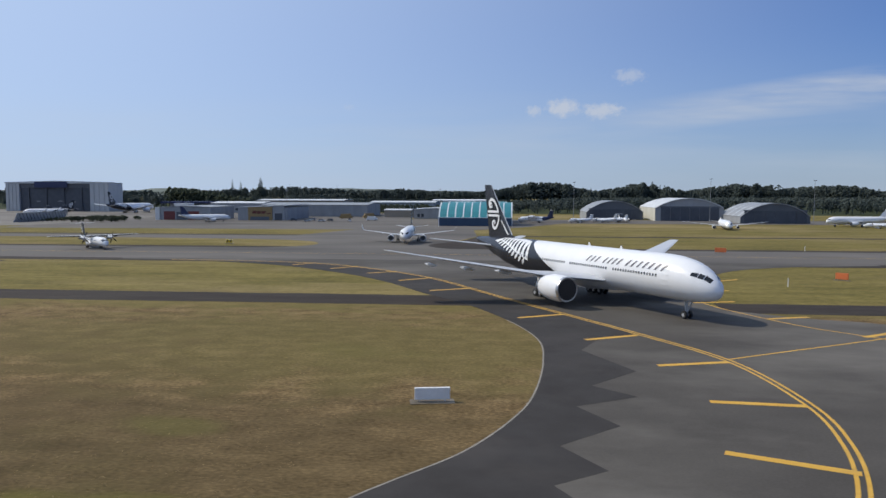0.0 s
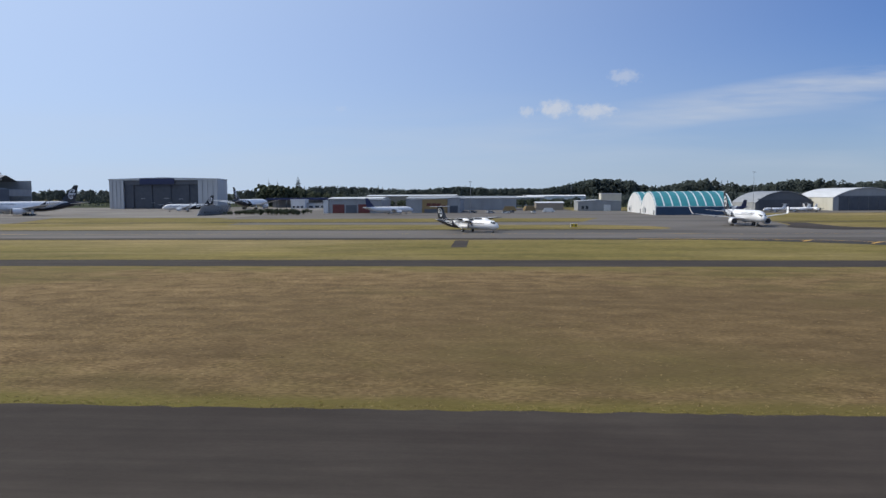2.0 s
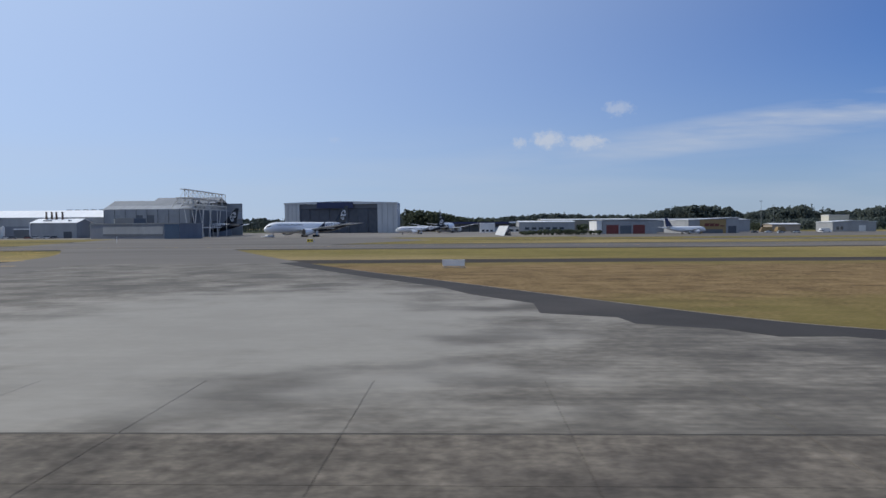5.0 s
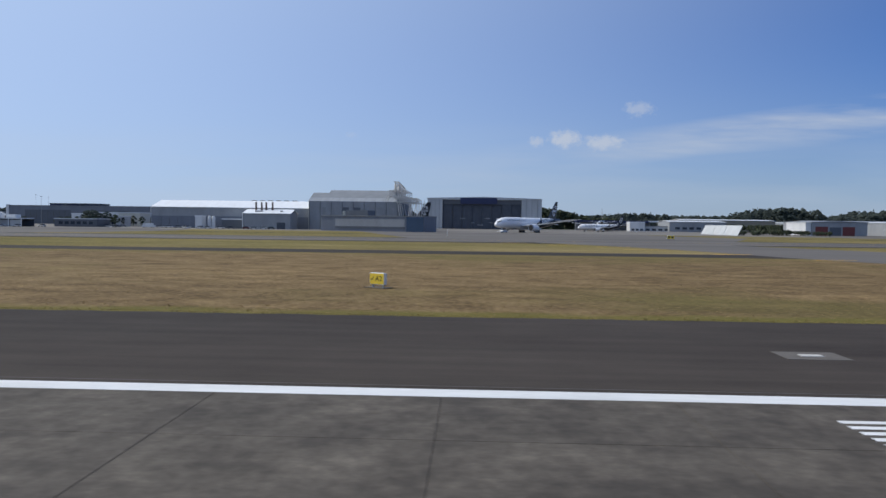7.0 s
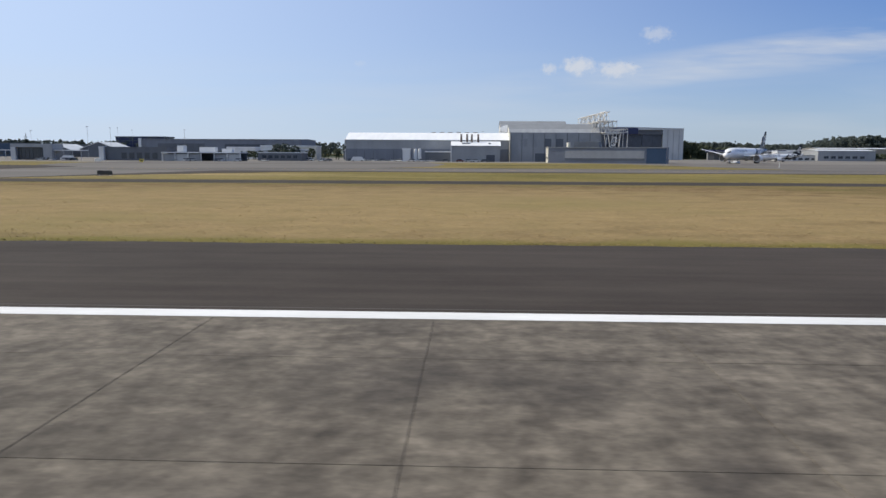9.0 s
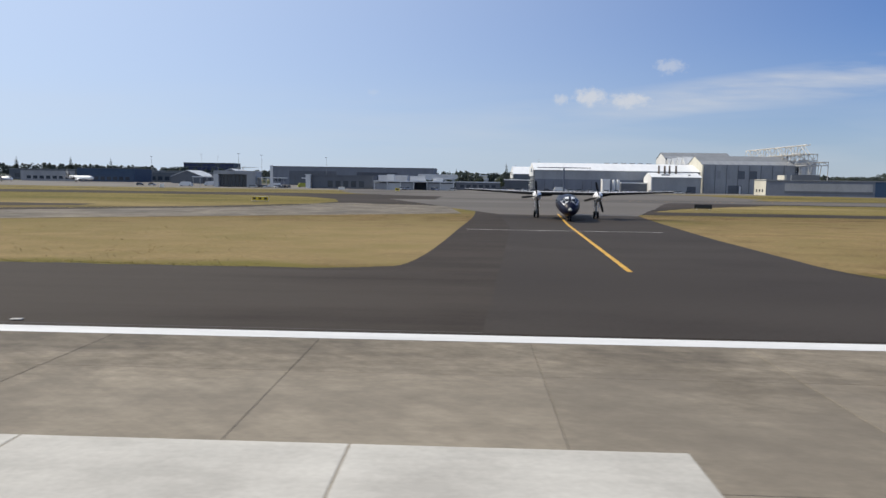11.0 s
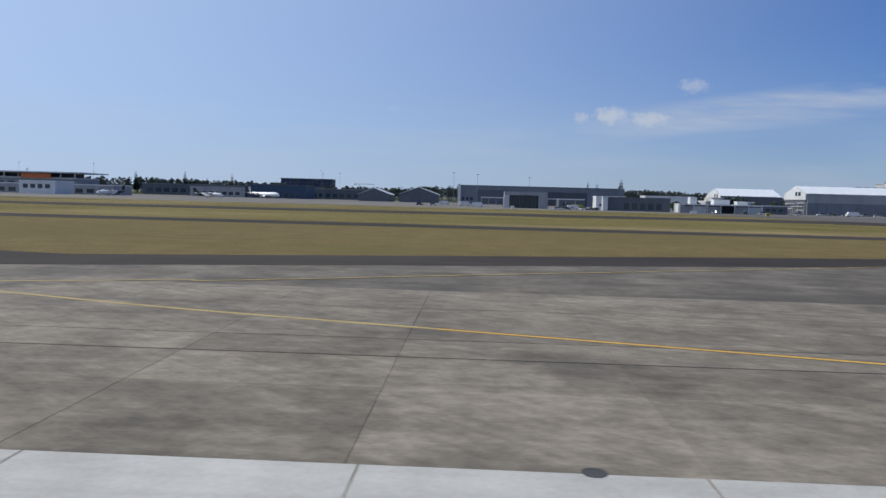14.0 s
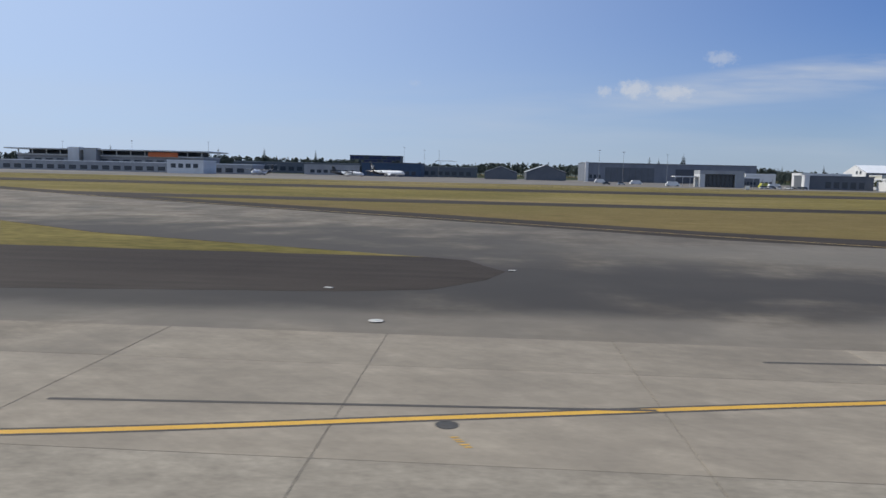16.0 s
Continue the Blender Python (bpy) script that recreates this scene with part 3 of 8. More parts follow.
setting("taxiway_east", sheet(kerb_line + [(-75, 193), (120, 193)] + curve_points(EAST), 0.026), M["east_asphalt"],
        "worn grey crossing taxiway that curves to the runway", "taxiway")
ARC = [(-60, 187.5), (-25.4, 183), (-6.1, 172.5), (12.7, 152.6), (29.2, 123.1), (37.5, 108.5), (45.6, 94.2), (52.5, 80), (54.4, 64.5), (53.1, 54), (50.1, 45.1), (46, 38)]
arc_line = curve_points(ARC)
ZIG = [(36, 38.4), (32.2, 45), (35.8, 47.7), (33, 52.1), (37.9, 56.9), (35, 61.8), (40.6, 65.2), (37, 68.6), (42, 74.5), (37.5, 84), (40, 90), (45.2, 94)]
dark_edge = [p for p in arc_line if p[1] > 95]
setting("taxiway_east_shoulder", sheet([p for p in kerb_line if p[1] < 188] + dark_edge[:1] + dark_edge[1:] + ZIG[::-1], 0.034), M["fresh"],
        "fresh black asphalt shoulder with a saw-toothed edge", "shoulder")
setting("taxiway_apron_link", sheet(curve_points([(-52, 231.5), (-40, 240), (-37.5, 252), (-46, 266), (-68, 274), (-110, 278)]) + [(-200, 282), (-200, 299), (-60, 300), (-46, 352), (12, 352)] + curve_points([(16, 300), (9, 270), (2, 250), (5, 238), (12, 231.5)]), 0.022), M["taxiway"],
        "worn grey taxiway link to the apron", "taxiway")
setting("taxiway_apron_shoulder", sheet(curve_points([(5, 231.8), (-2, 240), (4, 258), (11, 272), (16, 296)]) + curve_points([(24, 290), (22, 268), (24, 252), (48, 240), (92, 238.5)]) + [(92, 231.8)], 0.019), M["asphalt"],
        "dark asphalt fillet of a taxiway", "shoulder")

# exit taxiway abeam the hangars
KERB2 = [(-243, 22.6), (-249, 31), (-258.5, 38), (-262.7, 41.3), (-267.5, 46.2), (-277.4, 61.6), (-286.8, 77.2), (-301.8, 101.5), (-322, 140), (-345, 189)]
kerb2_line = curve_points(KERB2)
setting("exit_taxiway", sheet([p for p in kerb2_line if p[1] > 36.6] + [(-345, 195), (-415, 195)] + curve_points([(-402, 207), (-388, 184.7), (-370, 149), (-361, 116), (-354, 100), (-341, 62), (-330, 36), (-325, 22.6)]) + [(-272, 22.6), (-266, 34)], 0.026), M["taxiway"],
        "wide worn exit taxiway leaving the runway", "taxiway")
EXIT_EDGE = [(-244.4, 24.6), (-245.2, 26.4), (-247.7, 27.6), (-256.7, 27.9), (-257, 31.7), (-258.7, 33.6), (-262.8, 33.5), (-263, 37.1), (-265.5, 38.8), (-268.7, 38.8), (-270.6, 41.6), (-274.7, 43.8), (-275.1, 46.7), (-279.6, 49), (-279.5, 55),
             (-284, 62), (-287, 70), (-296, 84), (-304, 98), (-314, 116)]
setting("exit_taxiway_shoulder", sheet([(x, y) for x, y in kerb2_line if 36.6 < y < 122] + EXIT_EDGE[:3:-1] + [(-257, 36)], 0.034), M["fresh"],
        "dark asphalt edge strip of the exit taxiway", "shoulder")
setting("exit_slabs", sheet([(-352, 22.4), (-244.2, 22.4)] + EXIT_EDGE + [(-345, 116), (-341, 80), (-338, 55), (-337, 42), (-339, 33), (-345, 26.5)], 0.031), M["exit_mouth"],
        "stained concrete paving at the mouth of an exit", "taxiway")

# taxiway where the dark turboprop holds
setting("holding_taxiway", sheet(curve_points([(-662, 38.2), (-656, 39.6), (-653.8, 44), (-652, 70), (-650, 112), (-652, 150), (-672, 184)], 5) + [(-672, 192), (-560, 192)]
                                 + curve_points([(-575, 184), (-606, 150), (-623, 120), (-626.4, 106), (-630, 60), (-630.4, 44), (-629.5, 38.2)], 5), 0.026), M["asphalt"],
        "dark asphalt taxiway leading to the runway holding point", "taxiway")
setting("holding_taxiway_centre", sheet(ragged([(-650.2, 22.8), (-606, 22.8), (-614, 30), (-624, 36), (-630.6, 39), (-629.5, 70), (-626.5, 108), (-646.5, 108), (-646.6, 75)], 3, 0.06, 15), 0.031), M["worn_asphalt"],
        "worn paler middle of the holding taxiway", "taxiway")
setting("holding_taxiway_far", sheet(ragged([(-626.5, 108.2), (-600, 192), (-672, 192), (-646.5, 108.2)], 4, 1.0, 16), 0.030), M["taxiway"],
        "worn grey far end of the holding taxiway", "taxiway")

# fan of rapid exits
setting("rapid_exit", sheet([(-697, 22.3), (-720, 22.5), (-728, 23.7), (-744, 24.7), (-753.7, 26.1), (-760.2, 27.3), (-765.3, 28.4), (-768, 30.8), (-768.6, 33.2), (-767.2, 36.2), (-763, 38.6), (-726, 62), (-652, 109), (-655, 140), (-676, 152), (-684, 139), (-695, 122), (-710, 110), (-742, 84), (-767, 72), (-789, 66.5), (-815, 58.5), (-841, 50.6),
                             (-866, 56), (-893, 65.5), (-918, 82), (-968, 113), (-1080, 188), (-1135, 188), (-1050, 122), (-940, 50), (-916.3, 40.8), (-925, 38), (-1500, 38), (-1500, 22.4)], 0.0245), M["exit_paving"],
        "wide grey rapid-exit paving fanning out from the runway", "taxiway")
setting("rapid_exit_edge", sheet(ragged([(-684, 139), (-695, 122), (-710, 110), (-742, 84), (-767, 72), (-789, 66.5), (-815, 58.5), (-841, 50.6), (-866, 56), (-893, 65.5), (-918, 82), (-968, 113), (-1080, 188),
                                         (-1084, 188), (-972, 107), (-921, 74.5), (-895, 57.5), (-866, 48), (-841, 42.5), (-815, 50.2), (-789, 57.5), (-767, 63.5), (-742, 76), (-705, 104), (-688, 120), (-680, 139)], 2, 0.2, 19), 0.030), M["asphalt"],
        "dark asphalt edge along the rapid exits", "shoulder")
setting("shoulder_tip", sheet(ragged([(-1500, 27), (-931, 27.1), (-918.6, 28.7), (-915.2, 29.8), (-913, 32.9), (-912.1, 35.8), (-914, 39.9), (-917, 41.2), (-1500, 41.2)], 2, 0.25, 12), 0.030), M["asphalt"],
        "dark asphalt shoulder ending in a rounded tip", "shoulder")
setting("island_edge_east", sheet(ragged([(-768.2, 33), (-767, 36.2), (-763.2, 39.2), (-724, 64.5), (-725.5, 61.5), (-762, 38.4), (-764.5, 36)], 2, 0.2, 13), 0.030), M["asphalt"],
        "dark asphalt rim round the tip of a grass island", "shoulder")
setting("grass_island", sheet(ragged([(-916.4, 40.9), (-940, 49.6), (-1050, 121), (-1135, 186), (-1400, 186), (-1400, 40.9)], 2.5, 0.35, 14), 0.034), M["green"],
        "pointed grass island between exit and runway", "grass")

# aprons in front of the buildings
setting("apron_east", sheet([(-230, 350), (-46, 352), (12, 352), (36, 384), (60, 436), (520, 440), (520, 500), (-40, 500), (-40, 640), (-230, 640)], 0.018), M["taxiway"], "grey hangar apron paving", "apron")
setting("apron_middle", sheet([(-640, 385), (-230, 372), (-230, 730), (-640, 730)], 0.020), M["apron"], "grey maintenance apron paving", "apron")
setting("apron_west", sheet([(-1600, 345), (-640, 352), (-640, 760), (-1600, 760)], 0.018), M["apron"], "grey terminal apron paving", "apron")
setting("apron_stub", sheet([(-675, 243), (-655, 230), (-566, 230), (-548, 262), (-546, 330), (-560, 390), (-716, 390), (-706, 310), (-692, 262)], 0.0225), M["taxiway"], "worn grey taxiway link to the maintenance apron", "taxiway")
setting("apron_link_middle", sheet([(-430, 230), (-330, 230), (-300, 300), (-330, 380), (-470, 386)], 0.0236), M["taxiway"], "worn grey taxiway link to the hangars", "taxiway")

setting("wood_floor_east", sheet(ragged([(-700, 740), (30, 640), (760, 590), (1500, 560), (1500, 1900), (-700, 1900)], 12, 6, 17), 0.010), M["underwood"], "shaded undergrowth under the eastern woods", "undergrowth")
setting("wood_floor_west", sheet(ragged([(-3200, 765), (-701, 765), (-701, 1900), (-3200, 1900)], 12, 6, 18), 0.010), M["underwood"], "shaded scrubby ground behind the terminal", "undergrowth")

# ---- painted lines ----
LZ = 0.040


def line(name, bm, mat, label):
    setting(name, bm, M[mat], label, "marking")


line("edge_line_east", ribbon([(-244.6, 22.05), (900, 22.05)], 0.9, LZ), "white_line", "broad white runway edge line")
line("edge_line_middle", ribbon([(-697, 22.05), (-349, 22.05)], 0.9, LZ), "white_line", "broad white runway edge line")
for k, (x0, x1) in enumerate(((-244.6, 300), (-697, -349))):
    line("edge_seam", ribbon([(x0, 22.95), (x1, 22.95)], 0.09, 0.0285), "joint", "dark seam beside the edge line")
bm_stripes = thing("touchdown_marking", "group of thin white runway stripes", "marking", None, "", "structure")
for i in range(20):
    y = 19.85 - 0.48 * i
    part("stripe", ribbon([(-402 + 0.02 * i, y), (-379.5, y)], 0.26, 0.053), M["white_line"], bm_stripes)

line("taxi_line_outer", ribbon(arc_line, 0.28, LZ, 0.32), "yellow_line", "yellow double taxi line, outer stroke")
line("taxi_line_inner", ribbon(arc_line, 0.28, LZ, -0.32), "yellow_line", "yellow double taxi line, inner stroke")
ticks = thing("taxi_shoulder_bars", "yellow bars set across a taxiway shoulder", "marking", None, "", "structure")
for x0, y0, x1, y1 in ((30.7, 104.8, 37.3, 108.5), (38.6, 89.9, 45.2, 93.4), (44.6, 77.2, 52.3, 79.5), (46.4, 64.3, 54.1, 63.7), (44.1, 51.8, 51.6, 48.7), (15, 132.3, 21.7, 136.2),
                       (7.1, 147, 13.3, 152.6), (-1.9, 159.7, 4.1, 163.9), (-12.3, 168.3, -7.1, 174.6), (-23.7, 176.5, -19.3, 182),
                       (65.8, 107.5, 72, 109.6), (59, 122, 66, 124), (62, 135, 69, 138), (70, 152, 76, 156), (73, 95, 79, 99)):
    part("bar", ribbon([(x0, y0), (x1, y1)], 0.85, 0.044), M["yellow_line"], ticks)
ticks2 = thing("exit_shoulder_bars", "yellow bars set across an exit shoulder", "marking", None, "", "structure")
for x0, y0, x1, y1 in ((-404, 184, -397, 187), (-381, 146, -372, 148), (-370, 127, -363, 129), (-361, 110, -354, 112), (-384, 160, -376, 163), (-393, 172, -386, 175)):
    part("bar", ribbon([(x0, y0), (x1, y1)], 0.85, LZ), M["yellow_line"], ticks2)
line("taxi_line_east_side", ribbon(curve_points([(59, 140), (60.5, 122), (64, 111), (68.7, 101.3), (75, 93.6), (90, 72), (100, 45)]), 0.3, LZ), "yellow_line", "yellow taxiway side line")
line("taxi_line_east_centre", ribbon(curve_points([(52.7, 80.8), (60.9, 85.8), (75.2, 94.4), (98, 109)]), 0.3, LZ), "yellow_line", "faded yellow taxi line")
line("kerb_edge", ribbon([p for p in kerb_line if p[1] < 104], 0.16, 0.045), "edge_concrete", "thin pale concrete edge of the grass")
line("kerb_edge_exit", ribbon([p for p in kerb2_line if 36 < p[1] < 100], 0.16, 0.045), "edge_concrete", "thin pale concrete edge of the grass")
line("holding_line", ribbon([(-637.5, 112), (-639.7, 84), (-642.2, 39.4)], 0.3, LZ), "yellow_line", "yellow taxi centre line to the runway")
line("holding_bar", ribbon([(-651, 72.3), (-632, 72.3)], 0.3, LZ), "kerb", "pale line across the holding point")
line("exit_line_west_border", ribbon(curve_points([(-730, 9), (-750, 11.2), (-760.2, 12.8), (-768.7, 14.2), (-777.4, 16.9), (-787.2, 19.5), (-801, 23), (-814, 26.2)]), 0.40, 0.0492), "joint", "dark border of a taxi line")
line("exit_line_west", ribbon(curve_points([(-730, 9), (-750, 11.2), (-760.2, 12.8), (-768.7, 14.2), (-777.4, 16.9), (-787.2, 19.5), (-801, 23), (-814, 26.2)]), 0.24, 0.050), "yellow_line", "yellow rapid-exit centre line")
line("exit_line_west_far", ribbon(curve_points([(-814, 26.2), (-824, 28.7), (-833, 31.6), (-843, 34.9), (-862, 43), (-930, 82), (-1100, 188)]), 0.26, 0.0515), "faded_yellow", "faded yellow rapid-exit centre line")
line("exit_line_east_border", ribbon(curve_points([(-955, 8), (-935, 10.5), (-921.3, 12.9), (-913.8, 14.6), (-904.6, 16.7), (-890, 19.6), (-884, 21.0), (-877, 22.85)]), 0.38, 0.0492), "joint", "dark border of a taxi line")
line("exit_line_east", ribbon(curve_points([(-955, 8), (-935, 10.5), (-921.3, 12.9), (-913.8, 14.6), (-904.6, 16.7), (-890, 19.6), (-884, 21.0), (-877, 22.85)]), 0.20, 0.050), "yellow_line", "yellow rapid-exit centre line")
line("exit_line_east_far", ribbon(curve_points([(-877, 22.85), (-866, 25.5), (-847, 31.0), (-841, 33.3), (-828.6, 37.6), (-816.7, 42.6), (-735, 86), (-660, 150)]), 0.24, 0.0525), "faded_yellow", "faded yellow rapid-exit centre line")
line("taxi_centre", ribbon([(-640, 211), (900, 211)], 0.25, LZ), "yellow_line", "yellow taxiway centre line")
line("field_scar", ribbon(curve_points([(-840, 131), (-800, 133), (-760, 134)]), 0.7, 0.012), "bare_track", "pale bare track in the grass")
line("drain_cut", ribbon([(-103, 157), (-103.2, 181)], 3.4, 0.014), "asphalt", "short dark paved stub off the taxiway")
line("shoulder_crack", ribbon(ragged([(-242.9, 37.2), (-242.65, 31.1)], 0.8, 0.16, 61)[:8], 0.10, 0.030), "sign_black", "thin dark crack across the shoulder")
line("shoulder_crack_long", ribbon(ragged([(-237.9, 29.6), (-238.1, 18.2)], 0.9, 0.16, 62)[:13], 0.10, 0.0535), "sign_black", "thin dark crack across the shoulder")
line("repair_strip", ribbon([(-905, 13.6), (-884, 14.6), (-871, 14.2), (-850, 14.7)], 0.22, 0.0505), "joint", "dark sealed crack in the concrete")
line("repair_strip_west", ribbon([(-921.6, 14.75), (-909.6, 15.55)], 0.13, 0.0505), "joint", "dark sealed crack in the concrete")
line("repair_strip_high", ribbon([(-906, 19.8), (-884, 21.2)], 0.16, 0.0505), "joint", "dark sealed crack in the concrete")
line("repair_strip_mid", ribbon([(-868, 21.1), (-846, 21.4)], 0.16, 0.0505), "joint", "dark sealed crack in the concrete")


# ---- buildings ----
def house(name, label, category="building", group=""):
    return thing(name, label, category, None, group)


def facade_windows(t, x0, x1, y, z0, z1, n, gap=0.35, mat="window_dark", name="window"):
    w = (x1 - x0) / n
    for i in range(n):
        a = x0 + w * i
        part(name, boxes((a + w * gap / 2, a + w * (1 - gap / 2), y - 0.08, y + 0.25, z0, z1)), M[mat], t)


def ribs(t, x0, x1, y, z0, z1, n, mat, name="panel_rib", r=0.12):
    for i in range(n + 1):
        x = x0 + (x1 - x0) * i / n
        part(name, boxes((x - r, x + r, y - 0.14, y + 0.1, z0, z1)), M[mat], t)


def shed(name, label, x0, x1, y0, y1, h, wall, roof, ridge=1.5, doors=(), along="x", windows=(), slope=None, flat=False):
    """A clad hall: four walls with a thickness, a gabled or single-pitch roof with eaves, doors and windows let in on the near side."""
    t = house(name, label)
    w = 0.35
    part("wall", boxes((x0, x1, y0, y0 + w, 0, h)), M[wall], t)
    part("wall", boxes((x0, x1, y1 - w, y1, 0, h)), M[wall], t)
    if along == "x" or flat:
        ym = (y0 + y1) / 2
        for x in (x0, x1 - w):
            bm = bmesh.new()
            prism(bm, [(y0 + w, 0), (y1 - w, 0), (y1 - w, h)] + ([] if flat else [(ym, h + ridge)]) + [(y0 + w, h)], x, x + w, "x")
            part("end_wall", bm, M[wall], t)
        bm = bmesh.new()
        e = 0.5
        if flat:
            box(bm, x0 - 0.2, x1 + 0.2, y0 - 0.25, y1 + 0.2, h, h + 0.6)
        else:
            k = ridge / (ym - y0)
            prism(bm, [(y0 - e, h - e * k + 0.02), (ym, h + ridge + 0.02), (y1 + e, h - e * k + 0.02), (y1 + e, h - e * k + 0.3), (ym, h + ridge + 0.32), (y0 - e, h - e * k + 0.3)], x0 - e, x1 + e, "x")
        part("roof", bm, M[roof], t)
    else:
        xm = (x0 + x1) / 2 if slope is None else (x1 if slope > 0 else x0)
        top = [(x0, h), (xm, h + ridge), (x1, h)] if slope is None else ([(x0, h), (x1, h + ridge)] if slope > 0 else [(x0, h + ridge), (x1, h)])
        bm = bmesh.new()
        prism(bm, [(x0 + 0.01, h - 0.02)] + [(a, z) for a, z in top] + [(x1 - 0.01, h - 0.02)], y0 + 0.02, y0 + w, "y")
        part("gable", bm, M[wall], t)
        for x in (x0, x1 - w):
            part("end_wall", boxes((x, x + w, y0 + w, y1 - w, 0, h)), M[wall], t)
        bm = bmesh.new()
        prism(bm, [(a + (-0.4 if i == 0 else 0.4 if i == len(top) - 1 else 0), z + 0.03) for i, (a, z) in enumerate(top)]
              + [(a + (-0.4 if i == 0 else 0.4 if i == len(top) - 1 else 0), z + 0.38) for i, (a, z) in reversed(list(enumerate(top)))], y0 - 0.5, y1 + 0.4, "y")
        part("roof", bm, M[roof], t)
    for a, b, z0, z1, mat in doors:
        d = part("door", boxes((a, b, y0 - 0.12, y0 + 0.1, z0, z1)), M[mat], t)
        n = max(1, int((b - a) / 5))
        for i in range(1, n):
            x = a + (b - a) * i / n
            part("door_seam", boxes((x - 0.07, x + 0.07, y0 - 0.17, y0 - 0.10, z0, z1)), M["joint"], d)
    for a, b, z0, z1, n in windows:
        facade_windows(t, a, b, y0, z0, z1, n)
    return t


def arch_outline(a0, a1, z_eave, z_top, n=18):
    """A segmental arch from eave to eave."""
    half, rise = (a1 - a0) / 2, z_top - z_eave
    r = (half * half + rise * rise) / (2 * rise)
    c = (a0 + a1) / 2
    t0 = math.asin(min(1, half / r)) if rise <= half else math.pi - math.asin(half / r)
    return [(c + r * math.sin(-t0 + 2 * t0 * i / n), z_top - r + r * math.cos(-t0 + 2 * t0 * i / n)) for i in range(n + 1)]


def arch_roof(outline, d0, d1, axis, thick=0.35):
    bm = bmesh.new()
    inner = [(a, z - thick) for a, z in outline]
    prism(bm, outline + inner[::-1], d0, d1, axis)
    return bm


def vault_x(name, label, x0, x1, y0, y1, z_eave, z_top):
    """A teal vault lying along x with white ribs, a blue front wall and a white end."""
    t = house(name, label, "hangar")
    out = arch_outline(y0, y1, z_eave, z_top)
    part("roof", arch_roof(out, x0, x1, "x"), M["teal"], t, "teal ribbed vault roof")
    n = 9
    roof_ribs = 0
    for i in range(n + 1):
        x = x0 + 0.35 + (x1 - x0 - 0.7) * i / n
        bm = bmesh.new()
        up = [(a, z + 0.07) for a, z in out]
        dn = [(a, z - 0.02) for a, z in out]
        prism(bm, up + dn[::-1], x - 0.32, x + 0.32, "x")
        part("roof_rib", bm, M["pale_rib"], t)
    part("wall", boxes((x0 + 0.4, x1 - 0.4, y0, y0 + 0.4, 0, z_eave - 0.02)), M["blue_wall"], t, "dark blue front wall")
    part("wall", boxes((x0 + 0.4, x1 - 0.4, y1 - 0.4, y1, 0, z_eave - 0.02)), M["blue_wall"], t)
    part("eave_trim", boxes((x0, x1, y0 - 0.2, y0 - 0.01, z_eave - 0.25, z_eave + 0.1)), M["pale_rib"], t)
    inner = [(a, z - 0.36) for a, z in out]
    for x in (x0 + 0.02, x1 - 0.4):
        bm = bmesh.new()
        prism(bm, [(y0 + 0.02, 0)] + [(max(y0 + 0.02, min(y1 - 0.02, a)), z) for a, z in inner] + [(y1 - 0.02, 0)], x, x + 0.38, "x")
        part("end_wall", bm, M["white_wall"], t, "white clad end wall")
    ym = (y0 + y1) / 2
    part("door", boxes((x0 - 0.1, x0 + 0.03, ym + 8, ym + 12, 0, 4.2)), M["pale_grey"], t)
    part("door", boxes((x0 - 0.1, x0 + 0.03, y0 + 2.5, y0 + 4.2, 0, 2.4)), M["window_dark"], t)
    for k in range(3):
        part("window", boxes((x0 - 0.08, x0 + 0.03, y1 - 13 + 3 * k, y1 - 11.4 + 3 * k, 0.8, 3.2)), M["window_dark"], t)
    return t


def vault_y(name, label, x0, x1, y0, y1, z_eave, z_top, wall, front, roof, door_z, door_x=None, pale_roof_ribs=0):
    """An arch-roofed hangar whose open front faces the field."""
    t = house(name, label, "hangar")
    out = arch_outline(x0, x1, z_eave, z_top)
    part("roof", arch_roof([(a, z) for a, z in out], y0 - 0.8, y1, "y"), M[roof], t)
    for i in range(pale_roof_ribs):
        y = y0 + (y1 - y0) * (i + 0.5) / pale_roof_ribs
        bm = bmesh.new()
        prism(bm, [(a, z + 0.05) for a, z in out] + [(a, z - 0.02) for a, z in out[::-1]], y - 0.5, y + 0.5, "y")
        part("roof_rib", bm, M["pale_rib"], t)
    for x in (x0, x1 - 0.4):
        part("side_wall", boxes((x, x + 0.4, y0 + 0.4, y1, 0, z_eave - 0.2)), M[wall], t)
    inner = [(max(x0 + 0.02, min(x1 - 0.02, a)), z - 0.36) for a, z in out]
    bm = bmesh.new()
    prism(bm, [(x0 + 0.02, 0)] + inner + [(x1 - 0.02, 0)], y0, y0 + 0.38, "y")
    part("front_wall", bm, M[front], t)
    bm = bmesh.new()
    prism(bm, [(x0 + 0.42, 0)] + [(max(x0 + 0.42, min(x1 - 0.42, a)), z) for a, z in inner] + [(x1 - 0.42, 0)], y1 - 0.4, y1 - 0.02, "y")
    part("back_wall", bm, M[wall], t)
    a, b = door_x or (x0 + 2, x1 - 2)
    n = 6
    for i in range(n):
        part("door_leaf", boxes((a + (b - a) * i / n + 0.08, a + (b - a) * (i + 1) / n - 0.08, y0 - 0.15 - 0.12 * (i % 2), y0 - 0.02 - 0.12 * (i % 2), 0, door_z)), M["door_dark"], t)
    part("lintel", boxes((a - 0.5, b + 0.5, y0 - 0.3, y0 - 0.01, door_z + 0.02, door_z + 0.7)), M["dark_wall"], t)
    return t


